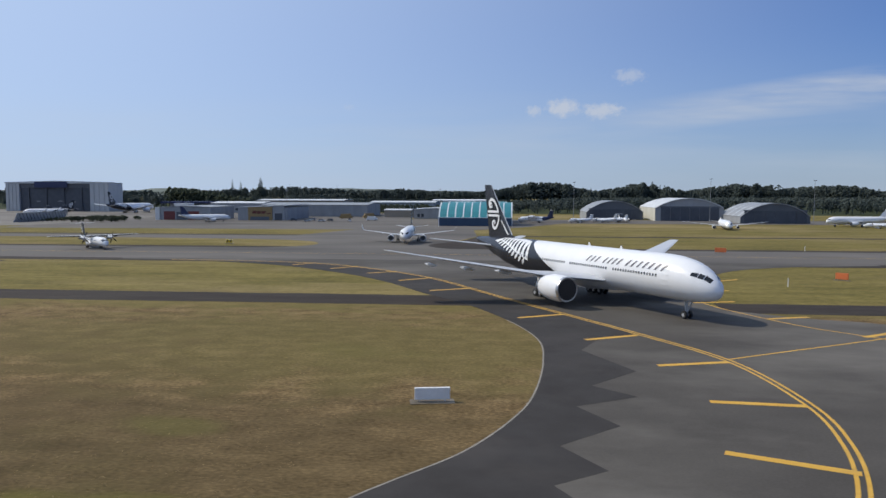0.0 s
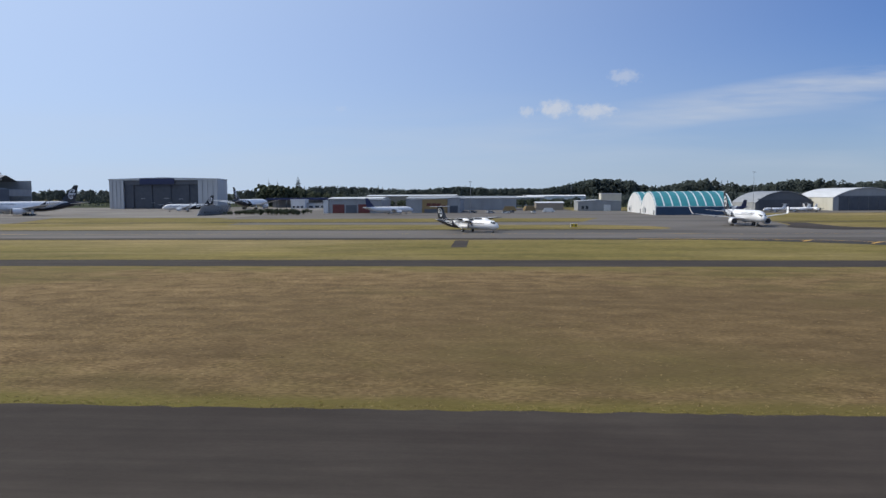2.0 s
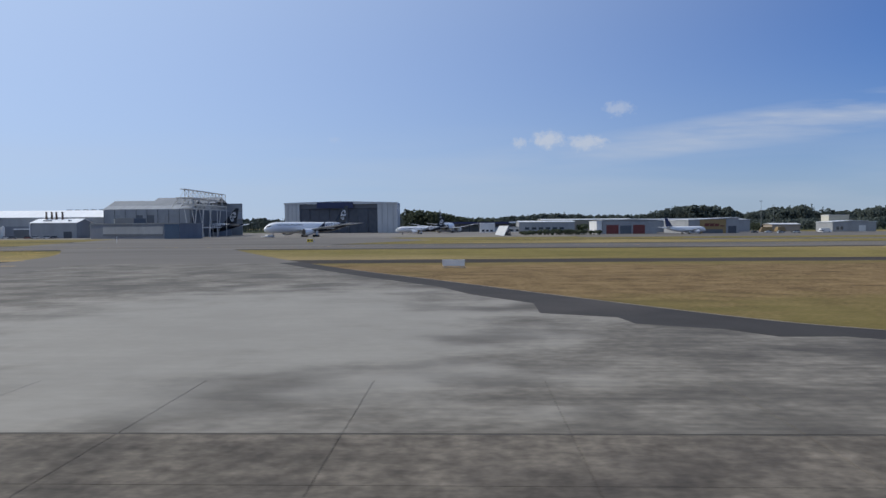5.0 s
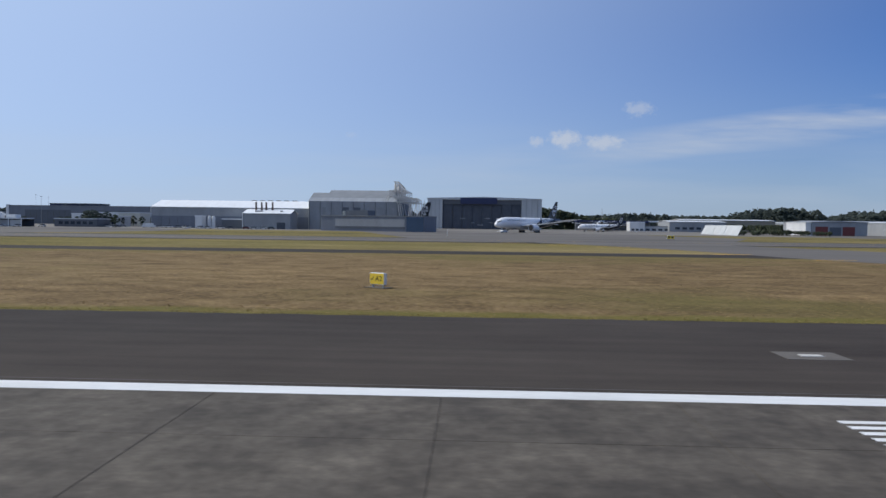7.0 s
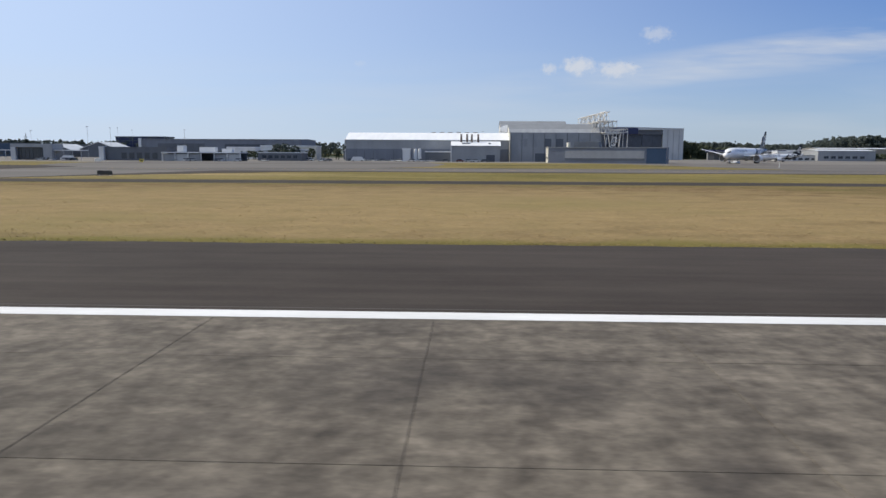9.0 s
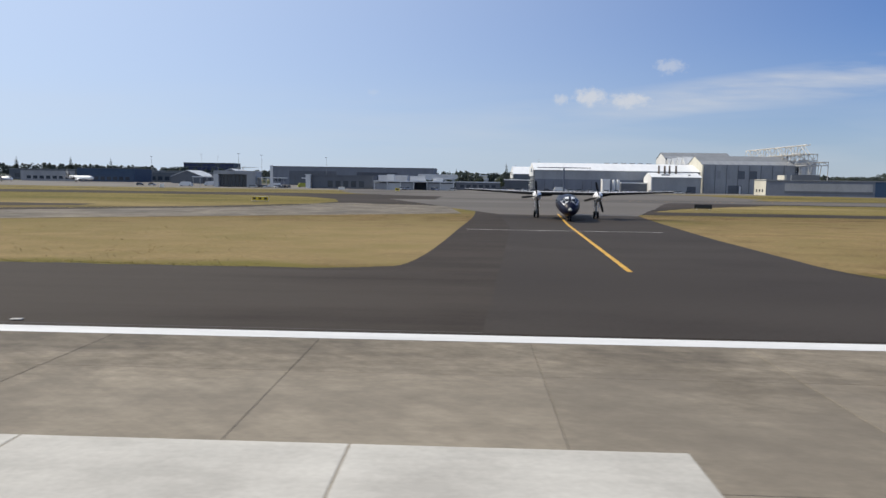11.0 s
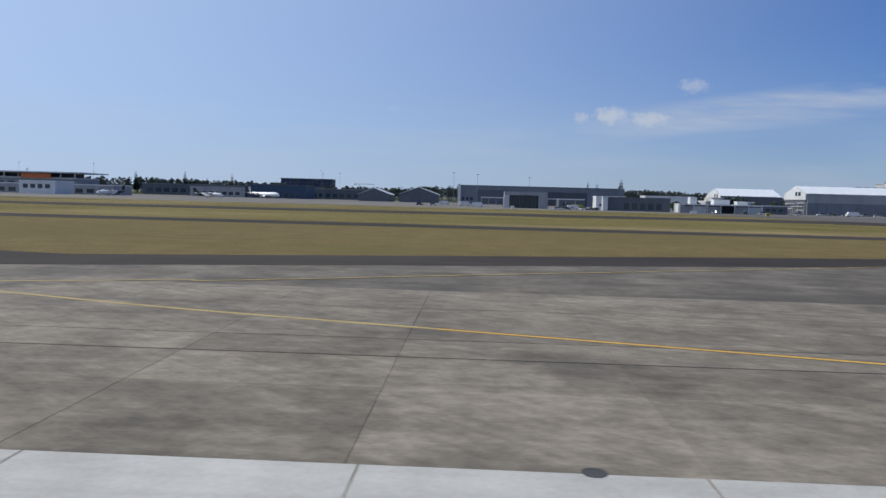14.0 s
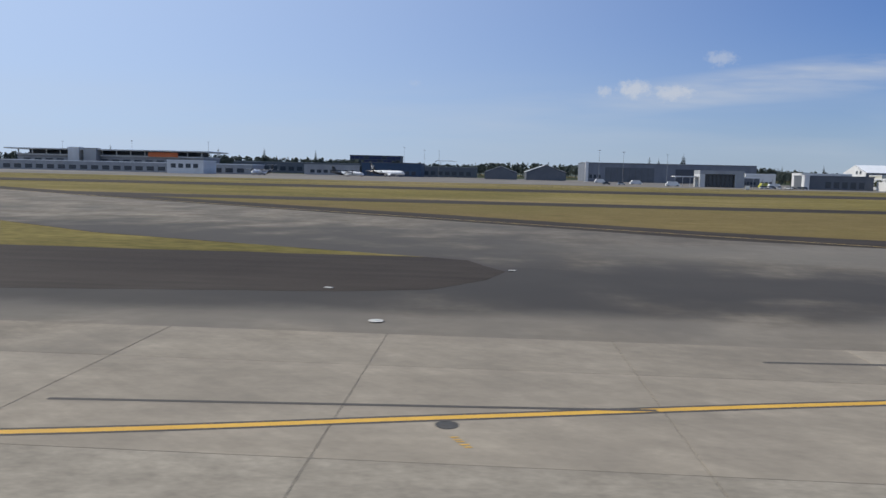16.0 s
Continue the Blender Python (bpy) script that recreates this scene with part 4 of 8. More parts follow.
# teal hangars and their neighbours
vault_x("teal_hangar", "teal ribbed vault hangar with white end and dark blue wall", -9.5, 30.5, 396.5, 434, 4.6, 12.6)
vault_x("teal_hangar", "second teal vault hangar standing behind the first", -8.5, 27, 437, 482, 4.6, 12.6)
vault_y("dark_arch_hangar", "dark arch-roofed hangar with a pale grey roof", 81, 119, 508, 556, 5.2, 12.8, "grey_wall", "dark_wall", "roof_grey", 7.0, None, 0)
vault_y("cream_arch_hangar", "cream arch-roofed hangar with tall dark doors", 123.5, 167, 490, 548, 8.6, 14.8, "cream", "grey_wall", "roof_pale", 8.8, (127, 164))
vault_y("grey_arch_hangar", "blue-grey arch hangar with pale roof ribs", 166, 206, 452, 496, 4.2, 12.2, "grey_wall", "dark_wall", "roof_grey", 7.5, None, 4)
shed("low_workshop", "low cream and grey workshop with a pale end", -37.5, -8.5, 506, 530, 6.4, "grey_wall", "roof_pale", 0.9, doors=((-20, -15.5, 0, 4.2, "white_wall"),), along="y", windows=((-35.5, -30, 1.2, 3.4, 2),))
shed("plant_room", "pale plant room rising over the workshop", -14, 1, 560, 572, 11.5, "cream", "roof_pale", 0, flat=True)
shed("low_store", "low tan store with a pale roof edge", -64, -44, 540, 556, 5.0, "brick_tan", "roof_pale", 0.8)
shed("freight_shed", "grey freight shed with a rising white roof edge", -147, -116, 463, 520, 8.2, "grey_wall", "roof_pale", 1.4, doors=((-122.5, -117.5, 0, 4.5, "door_dark"),), along="y", slope=1)
pf = house("freight_sign", "mustard freight front panel with dark red bars", "sign")
part("panel", boxes((-140, -124, 462.4, 462.8, 0, 8.6)), M["mustard"], pf)
for x0, x1, z0, z1 in ((-137.4, -134.6, 4.4, 6.2), (-134.2, -131.6, 4.3, 6.1), (-131.2, -128.6, 4.3, 6.0), (-127.9, -125.2, 4.2, 4.8)):
    bm = bmesh.new()
    prism(bm, [(x0, z0), (x1, z0), (x1 + 0.5, z1), (x0 + 0.5, z1)], 462.25, 462.4, "y")
    part("bar", bm, M["sign_red"], pf, "dark red slanted bar")
# dark sheet painted in for the shade of a low opening
part("opening", boxes((-138.5, -126, 462.2, 462.4, 0, 2.4)), M["dark_wall"], pf)
shed("cargo_shed", "grey cargo shed with dull red roller doors", -200, -166, 464, 505, 8.2, "grey_wall", "roof_grey", 0.6, doors=((-197.6, -190, 0, 5.6, "red_door"), (-189, -182, 0, 5.2, "dark_wall"), (-181, -173.6, 0, 5.6, "red_door")), along="y")
# added block: its white stands for sun on the shed's west face
shed("cargo_end", "block in white for the sunlit end face of the cargo shed", -203.6, -200.4, 464, 492, 7.6, "white_wall", "roof_pale", 0, flat=True)
shed("warehouse", "long grey warehouse behind the freight sheds", -160, -78, 545, 600, 8.6, "grey_wall", "roof_grey", 1.4)
shed("warehouse", "grey warehouse with a low pale roof", -240, -192, 640, 680, 8.4, "grey_wall", "roof_pale", 1.2, windows=((-236, -200, 2, 4, 6),))
shed("warehouse", "far tan warehouse with a pale roof", -215, -130, 690, 735, 10.5, "brick_tan", "roof_pale", 1.0)
shed("warehouse", "far grey warehouse with a pale roof", -110, -45, 720, 770, 8.5, "grey_wall", "roof_pale", 1.2)
shed("warehouse", "far long white shed at the foot of the trees", -60, 10, 840, 870, 9.5, "white_wall", "roof_white", 1.0)
canopy = house("navy_canopy", "long low shed with a dark navy fascia and pale back wall", "shed")
part("fascia", boxes((-312, -246, 690, 712, 7.4, 9.4)), M["navy"], canopy, "dark navy fascia")
part("back_wall", boxes((-311, -240, 708, 711, 0, 7.38)), M["grey_wall"], canopy)
part("roof_end", boxes((-245.8, -232, 691, 711, 8.2, 9.5)), M["roof_white"], canopy, "white roof end")
for i in range(8):
    part("post", boxes((-311 + 9.2 * i, -310.4 + 9.2 * i, 690.4, 691, 0, 7.38)), M["dark_wall"], canopy)
shed("white_store", "small white stepped store beside the grass", -274, -261, 640, 652, 7.6, "white_wall", "roof_white", 0, flat=True, windows=((-273, -262, 0.6, 2.2, 3),))
shed("white_store", "low pale store with dark bays", -261, -236, 646, 658, 4.2, "pale_grey", "roof_grey", 0, flat=True, windows=((-260, -238, 0.6, 2.4, 4),))

# dark wide-body hangar
hd = house("wide_hangar", "huge dark hangar with pale corner towers and navy band", "hangar")
for x0, x1 in ((-450.5, -437), (-366, -348)):
    part("tower", boxes((x0, x1, 660, 668, 0, 26.2)), M["pale_grey"], hd, "pale grey corner tower")
    for i in range(3):
        xx = x0 + (x1 - x0) * (i + 0.8) / 3.6
        part("tower_groove", boxes((xx, xx + 0.35, 659.7, 660.02, 0, 26)), M["grey_wall"], hd)
bm = bmesh.new()
prism(bm, [(-451, 26.25), (-348, 26.25), (-348, 27.6), (-400, 28.9), (-451, 27.6)], 659.5, 672, "y")
part("fascia", bm, M["pale_grey"], hd)
part("band", boxes((-421, -388, 659.2, 659.48, 22.4, 28.0)), M["navy"], hd, "navy central band")
part("side_wall", boxes((-450.5, -449.5, 668, 686, 0, 26.2)), M["pale_grey"], hd)
part("side_wall", boxes((-349, -348, 668, 686, 0, 26.2)), M["pale_grey"], hd)
part("back_wall", boxes((-449.5, -349, 685, 686, 0, 26.2)), M["grey_wall"], hd)
part("roof", boxes((-450.5, -348, 672, 686, 26.25, 27.2)), M["roof_grey"], hd)
for i in range(8):
    x0 = -436.8 + 70.6 * i / 8
    part("door_leaf", boxes((x0 + 0.1, x0 + 70.6 / 8 - 0.1, 662 + 0.7 * (i % 2), 662.5 + 0.7 * (i % 2), 0, 22.2)), M["door_dark"], hd, "tall dark sliding door leaf")
part("door_head", boxes((-437, -366, 661.2, 664, 22.25, 26.2)), M["dark_wall"], hd)
# pale grey strips; the light on them is in the colour alone
for i, (x, z, w) in enumerate(((-421, 9.2, 4), (-411, 5.2, 3), (-399, 9.4, 4.5), (-395, 5.6, 3.5), (-385, 8.8, 4), (-405, 3.4, 5))):
    part("lit_panel", boxes((x, x + w, 661.7, 661.9, z, z + 0.45)), M["pale_grey"], hd)

# older hangar with the roof truss over its eastern mouth
hm = house("truss_hangar", "large grey hangar of gabled bays with an exposed white roof truss", "hangar")
part("south_wall", boxes((-511, -456, 450, 450.6, 0, 17.2)), M["grey_wall"], hm)
part("north_wall", boxes((-514, -456, 553, 553.6, 0, 24)), M["grey_wall"], hm)
part("east_wall", boxes((-457, -456.02, 450.62, 553, 12, 17.2)), M["grey_wall"], hm)


def bay(x0, x1, y0, y1, eave, ridge, end, roof, tell):
    """One roof bay running along x with its gable end to the west."""
    ym = (y0 + y1) / 2
    bm = bmesh.new()
    prism(bm, [(y0 + 0.02, 0), (y1 - 0.02, 0), (y1 - 0.02, eave), (ym, ridge), (y0 + 0.02, eave)], x0, x0 + 0.5, "x")
    part("gable_end", bm, M[end], hm, tell)
    bm = bmesh.new()
    k = 0.42
    yk, zk = y0 + (ym - y0) * k, eave + (ridge - eave) * k
    prism(bm, [(y0 - 0.3, eave + 0.02), (yk, zk + 0.02), (yk, zk + 0.36), (y0 - 0.3, eave + 0.35)], x0 - 0.3, x1, "x")
    part("bay_roof", bm, M[roof], hm, "pale lower roof slope")
    # the same slope goes on in a darker tone
    bm = bmesh.new()
    prism(bm, [(yk + 0.01, zk + 0.02), (ym, ridge + 0.02), (y1 + 0.3, eave + 0.02), (y1 + 0.3, eave + 0.35), (ym, ridge + 0.4), (yk + 0.01, zk + 0.38)], x0 - 0.3, x1, "x")
    part("bay_roof", bm, M["roof_slate" if roof == "roof_grey" else roof], hm, "darker upper roof")


bay(-511.5, -457, 450.7, 483, 17.2, 22.9, "cream", "roof_grey", "sunlit cream gable end")
for i in range(4):
    bay(-512.5 - 0.6 * i, -500, 483.4 + 10.7 * i, 493.9 + 10.7 * i, 18.2, 22.9, "pale_grey", "roof_pale", "pale glazed gable end")
    part("gable_glass", boxes((-512.7 - 0.6 * i, -512.5 - 0.6 * i, 486 + 10.7 * i, 491.4 + 10.7 * i, 14.6, 18.8)), M["grey_wall"], hm)
part("middle_roof", boxes((-499.8, -457, 483.4, 526, 17.3, 18.0)), M["roof_grey"], hm)
bay(-514.2, -467, 526.5, 552.5, 23.4, 27.8, "white_wall", "roof_grey", "white gable end of the high bay")
part("gable_window", boxes((-511.75, -511.5, 463, 471, 11, 15.6)), M["dark_wall"], hm)
part("gable_door", boxes((-511.75, -511.5, 454, 458, 0, 5)), M["dark_wall"], hm)
for i in range(7):
    x = -505 + 7.2 * i
    part("wall_panel", boxes((x, x + 4.2, 449.85, 450.0, 9.0, 13.8)), M["dark_wall" if i in (2, 3) else "roof_grey"], hm)
part("door", boxes((-496, -488, 449.8, 450.0, 0, 5.0)), M["dark_wall"], hm)
part("door_light", boxes((-489.5, -488.5, 449.6, 449.8, 0, 4.6)), M["white_wall"], hm)
for i in range(9):
    part("wall_rib", boxes((-511 + 6.8 * i, -510.7 + 6.8 * i, 449.8, 450.0, 0, 17.1)), M["dark_wall"], hm)
bm = bmesh.new()
n = 11
A0, A1 = Vector((-460.5, 521, 0)), Vector((-457, 436, 0))
side_step = Vector((2.4, 0.4, 0))
for s in (0, 1):
    for i in range(n):
        a = A0.lerp(A1, i / n) + side_step * s
        b = A0.lerp(A1, (i + 1) / n) + side_step * s
        lo, hi = Vector((0, 0, 24.0)), Vector((0, 0, 29.2))
        tube(bm, a + lo, b + lo, 0.26)
        tube(bm, a + hi, b + hi, 0.26)
        tube(bm, a + lo, a + hi, 0.18)
        tube(bm, (a + lo) if i % 2 else (a + hi), (b + hi) if i % 2 else (b + lo), 0.16)
for i in range(n + 1):
    a = A0.lerp(A1, i / n)
    tube(bm, a + Vector((0, 0, 29.2)), a + side_step + Vector((0, 0, 29.2)), 0.14)
    tube(bm, a + Vector((0, 0, 24)), a + side_step + Vector((0, 0, 24)), 0.14)
part("truss", bm, M["truss"], hm, "off-white steel roof truss")
for i in (0, 4, 8):
    a = A0.lerp(A1, i / n)
    part("truss_foot", boxes((a.x - 0.5, a.x + 0.5, a.y - 0.5, a.y + 0.5, 17.0, 23.75)), M["grey_wall"], hm)
# stepped lattice frame at the open end of the hall
bm = bmesh.new()
def lattice(x0, x1, y, z0, z1, n, r=0.17):
    for z in (z0, z1):
        tube(bm, (x0, y, z), (x1, y, z), r * 1.3)
    for i in range(n + 1):
        x = x0 + (x1 - x0) * i / n
        tube(bm, (x, y, z0), (x, y, z1), r)
        if i < n:
            tube(bm, (x, y, z0 if i % 2 else z1), (x + (x1 - x0) / n, y, z1 if i % 2 else z0), r * 0.8)
for y in (437, 449.2, 462, 480):
    lattice(-460, -450, y, 20.4, 24.0, 4)
    lattice(-456.5, -443.6, y, 17.4, 19.4, 5)
    tube(bm, (-455, y, 17.4), (-452.4, y, 0), 0.26)
    tube(bm, (-447.5, y, 17.4), (-449.4, y, 0), 0.26)
    tube(bm, (-443.6, y, 17.4), (-443.9, y, 0), 0.22)
    tube(bm, (-458, y, 24.0), (-463, y, 17.6), 0.2)
for x, z in ((-460, 24.0), (-450, 24.0), (-443.6, 19.4), (-456.5, 17.4)):
    tube(bm, (x, 437, z), (x, 480, z), 0.2)
part("end_frame", bm, M["truss"], hm, "stepped off-white steel end frame")
# dark sheet across the open mouth paints the unlit inside of the hall
part("end_wall_dark", boxes((-456.4, -455.6, 452, 484.4, 0, 17.2), (-456.4, -455.6, 495.6, 526, 0, 17.2), (-456.4, -455.6, 484.4, 495.6, 10.4, 17.2)), M["dark_wall"], hm, "dark sheet for the shaded hall inside, cut out round a fuselage")
for y0 in (452.4, 466):
    part("work_platform", boxes((-455.4, -444.4, y0, y0 + 6, 5.6, 6.3)), M["white_wall"], hm, "pale work platform")
    for x in (-454.8, -450, -445.2):
        part("platform_post", boxes((x, x + 0.3, y0 + 0.2, y0 + 0.5, 0, 5.58)), M["truss"], hm)
lf = house("low_front_building", "long low dark blue-grey building with a cream end wall")
def outline_box(name, points, z0, z1, mat, tell=""):
    bm = bmesh.new()
    lo = [bm.verts.new((x, y, z0)) for x, y in points]
    hi = [bm.verts.new((x, y, z1)) for x, y in points]
    bm.faces.new(lo[::-1])
    bm.faces.new(hi)
    for i in range(len(points)):
        j = (i + 1) % len(points)
        bm.faces.new((lo[i], lo[j], hi[j], hi[i]))
    bmesh.ops.recalc_face_normals(bm, faces=bm.faces[:])
    return part(name, bm, M[mat], lf, tell)
AX = Vector((57.8, -19.2, 0)).normalized()
ACROSS = Vector((-AX.y, AX.x, 0))
def along(s0, s1, d0, d1):
    p = Vector((-493.2, 399.6, 0))
    return [tuple((p + AX * s_ + ACROSS * d_)[:2]) for s_, d_ in ((s0, d0), (s1, d0), (s1, d1), (s0, d1))]
outline_box("wall", [(-493.2, 399.6), along(60.9, 61, 0, 1)[0], along(60.9, 61, 18, 19)[0], (-492.6, 417.4)], 0, 7.9, "slate_wall")
outline_box("roof", [(-493.6, 399.4), along(61.2, 62, -0.3, 1)[0], along(61.2, 62, 18.2, 19)[0], (-493.0, 417.7)], 7.92, 8.4, "roof_slate", "flat dark roof edge")
outline_box("end_panel", [(-493.36, 399.7), (-493.22, 399.7), (-492.64, 417.3), (-492.78, 417.3)], 0, 8.6, "cream", "sunlit cream end wall")
for i in range(3):
    y = 403.5 + 4.4 * i
    outline_box("window", [(-493.46 + 0.033 * (y - 399.7), y), (-493.3 + 0.033 * (y - 399.7), y), (-493.3 + 0.033 * (y + 1.9 - 399.7), y + 1.9), (-493.46 + 0.033 * (y + 1.9 - 399.7), y + 1.9)], 1.8, 3.2, "window_dark")
# no hollow here: the dark tone of the strip paints the recess shade
outline_box("wall_strip", along(9, 50, -0.14, -0.01), 1.4, 2.6, "dark_wall", "dark strip in place of a shaded recess")
outline_box("wall_light_strip", along(9, 50, -0.1, -0.01), 2.62, 6.6, "grey_wall", "paler band of cladding")
outline_box("blue_bay", along(51, 60.7, -0.16, -0.01), 0, 7.8, "blue_wall", "dark blue end bay")
outline_box("hut", along(12.6, 26, 5, 14), 8.42, 11.2, "dark_wall", "dark roof hut")
outline_box("hut_end", [(-482.1, 404), (-481.0, 404), (-480.7, 414), (-481.8, 414)], 8.42, 11.0, "cream", "pale end of the roof hut")
# power house with four chimneys
ph = shed("power_house", "blue-grey power house with a white roof", -546, -518, 431, 449, 9.2, "grey_wall", "roof_white", 2.4, doors=((-526, -521, 0, 4, "door_dark"),))
bm = bmesh.new()
prism(bm, [(430.6, 0), (449.4, 0), (449.4, 9.2), (440, 11.7), (430.6, 9.2)], -546.7, -546.1, "x")
part("white_gable", bm, M["white_wall"], ph, "white gable end")
for i, x in enumerate((-540.6, -537.2, -534.4, -530.6)):
    ch = thing("chimney", "rust-brown steel chimney on the power house roof", "chimney", pose(x, 438.4, 11.2), "power house chimneys")
    bm = bmesh.new()
    lathe(bm, [(-0.6, 0.7), (0.5, 0.62), (4.3, 0.5), (4.35, 0.62), (4.8, 0.62), (4.8, 0.4)], False, 12)
    part("flue", bm, M["brown_steel"], ch)
for i, (x, w) in enumerate(((-537.6, 4.6), (-524, 1.4))):
    du = thing("roof_duct", "grey ventilation duct box on the white roof", "duct", pose(x, 434.6, 10.0), "roof ducts")
    part("casing", boxes((-w / 2, w / 2, -0.8, 0.8, -0.8, 1.0)), M["roof_grey"], du)
shed("lean_to_canopy", "dark lean-to with a thin white roof edge", -562, -546.8, 440, 452, 5.4, "dark_wall", "roof_white", 0, flat=True)
shed("white_hut", "small white equipment hut", -574.7, -570.5, 430, 436, 7.0, "white_wall", "roof_white", 0, flat=True)
for x in (-567.5, -565.0):
    tk = thing("white_tank", "upright white storage tank beside the power house", "tank", pose(x, 434, 0), "white tanks")
    bm = bmesh.new()
    lathe(bm, [(0, 1.0), (6.6, 1.0), (7.3, 0.7), (7.5, 0.1)], False, 16)
    part("shell", bm, M["white_wall"], tk, "", True)
    part("foot", boxes((-1.1, 1.1, -1.1, 1.1, 0, 0.25)), M["kerb"], tk)
# long white-roofed halls
# the dark door panels put the shade of open bays on the wall
hall = shed("white_roof_hall", "long hall with a white roof and dark openings", -612, -509.8, 455, 487, 12.9, "grey_wall", "roof_white", 4.5,
     doors=((-588, -566, 0, 6.6, "door_dark"), (-611, -590, 0, 6.0, "dark_wall"), (-565, -548, 0, 6.4, "dark_wall")))
part("dado", boxes((-611.9, -509.9, 454.84, 454.99, 0, 7.4)), M["slate_wall"], hall, "darker lower cladding")
we = house("hall_end", "white gable end of the long hall with two windows", "wall")
bm = bmesh.new()
prism(bm, [(455.4, 9.2), (486.6, 9.2), (486.6, 12.9), (471, 17.3), (455.4, 12.9)], -613.0, -612.55, "x")
part("panel", bm, M["white_wall"], we)
for y in (462.5, 467):
    part("window", boxes((-613.15, -612.98, y, y + 3.0, 11.6, 14.0)), M["window_dark"], we)
# solid dark sheet paints the shade inside the open bay
part("dark_bay", boxes((-612.4, -612.05, 456, 486, 0, 9.1)), M["dark_wall"], we, "dark sheet for the shade in an open bay under the gable")
for k, (y0, y1, z) in enumerate(((457, 468, 2.6), (459, 475, 4.8), (456.5, 466, 6.9), (470, 484, 6.4), (472, 485, 3.4))):
    part("stacked_shelf", boxes((-613.4, -612.42, y0, y1, z, z + 0.45)), M["pale_grey"], we, "pale stacked shelf")
    for y in (y0 + 0.2, y1 - 0.5):
        part("shelf_post", boxes((-613.2, -612.9, y, y + 0.3, 0, z - 0.01)), M["strut"], we)
for i in range(6):
    vt = thing("roof_vent", "small grey ventilator on the hall roof ridge", "ventilator", pose(-560 + 5.6 * i, 500, 16.4), "ridge ventilators")
    part("hood", boxes((-1.5, 1.5, -1.5, 1.5, 0, 2.6)), M["roof_grey"], vt)
shed("blue_roof_hall", "low hall with a faded blue roof behind the white hall", -566, -516, 490, 512, 15.4, "grey_wall", "blue_roof", 1.2)
shed("white_roof_hall", "farther white-roofed hall with dark lower walls", -616.5, -570, 596, 634, 12.0, "dark_wall", "roof_white", 6.0)
bm = bmesh.new()
prism(bm, [(596.5, 8.6), (633.5, 8.6), (633.5, 12), (615, 17.8), (596.5, 12)], -617.6, -617.1, "x")
we2 = house("hall_end", "white gable end of the farther hall", "wall")
part("panel", bm, M["white_wall"], we2)
for y in (603, 609):
    part("window", boxes((-617.8, -617.55, y, y + 2.6, 11, 13.6)), M["window_dark"], we2)
# here too a dark sheet stands in for the bay's shade
part("dark_bay", boxes((-617.0, -616.6, 597, 633, 0, 8.55)), M["dark_wall"], we2, "dark sheet for the shade in an open bay under the gable")
shed("loading_dock", "dark loading dock crowded under the halls", -632, -600, 560, 590, 6.5, "dark_wall", "roof_grey", 0.6)

# grey terminal hangar and buildings along the western apron
# dark panels take the place of shaded openings in the front
gh = shed("grey_hangar", "long grey hangar with dark openings and white corner", -828, -684, 645, 705, 16.2, "slate_wall", "roof_grey", 0.5, doors=((-812, -770, 0, 12.5, "dark_wall"), (-752, -716, 0, 12.0, "door_dark")), windows=((-826, -815, 3, 6, 3),))
part("corner_pier", boxes((-829, -826.5, 644, 646, 0, 17)), M["white_wall"], gh, "white corner pier")
pb = house("portal_building", "pale framed building with a glazed front", "building")
part("frame_top", boxes((-797, -773, 412, 424, 7.2, 9.2)), M["grey_wall"], pb)
part("frame_left", boxes((-797, -794.2, 412, 424, 0, 7.18)), M["pale_grey"], pb)
part("frame_right", boxes((-778, -773, 412, 424, 0, 7.18)), M["grey_wall"], pb)
part("back_wall", boxes((-794.2, -778, 422, 424, 0, 7.18)), M["grey_wall"], pb)
for i in range(7):
    part("pane", boxes((-794 + 2.26 * i, -794 + 2.26 * i + 2.1, 414, 414.15, 0.2, 7.0)), M["window_dark"], pb)
for x0, x1, y in ((-810, -797.2, 414), (-772.8, -757, 414)):
    cn = house("flat_canopy", "thin white flat canopy on posts", "canopy", "flat canopies")
    part("deck", boxes((x0, x1, y, y + 8, 5.3, 5.8)), M["white_wall"], cn)
    for k in range(4):
        x = x0 + 0.3 + (x1 - x0 - 0.6) * k / 3
        part("post", boxes((x - 0.12, x + 0.12, y + 0.3, y + 0.54, 0, 5.28)), M["strut"], cn)
shed("dark_pavilion", "low dark building with a bright white end wall", -740.2, -706, 409, 428, 7.0, "dark_wall", "dark_wall", 0, flat=True, windows=((-732, -710, 1.0, 4.4, 5),))
shed("white_end_wall", "narrow bright white end block", -743.2, -740.5, 407, 410.5, 7.2, "white_wall", "white_wall", 0, flat=True)
cb = house("white_carport", "white-framed open carport with several bays", "carport")
part("roof", boxes((-704, -660, 398, 410, 4.3, 4.9)), M["white_wall"], cb)
for i in range(7):
    part("post", boxes((-703.8 + 7.2 * i, -703.4 + 7.2 * i, 398.2, 398.6, 0, 4.28)), M["white_wall"], cb)
part("end_wall", boxes((-704, -701, 400, 410, 0, 4.28)), M["white_wall"], cb)
part("back_wall", boxes((-701, -660, 409.6, 410, 0, 4.28)), M["dark_wall"], cb)
for i in range(6):
    if i != 3:
        part("bay_panel", boxes((-703.3 + 7.2 * i, -696.7 + 7.2 * i, 399.0, 399.2, 0, 3.7)), M["pale_grey" if i % 2 else "grey_wall"], cb, "closed pale bay")
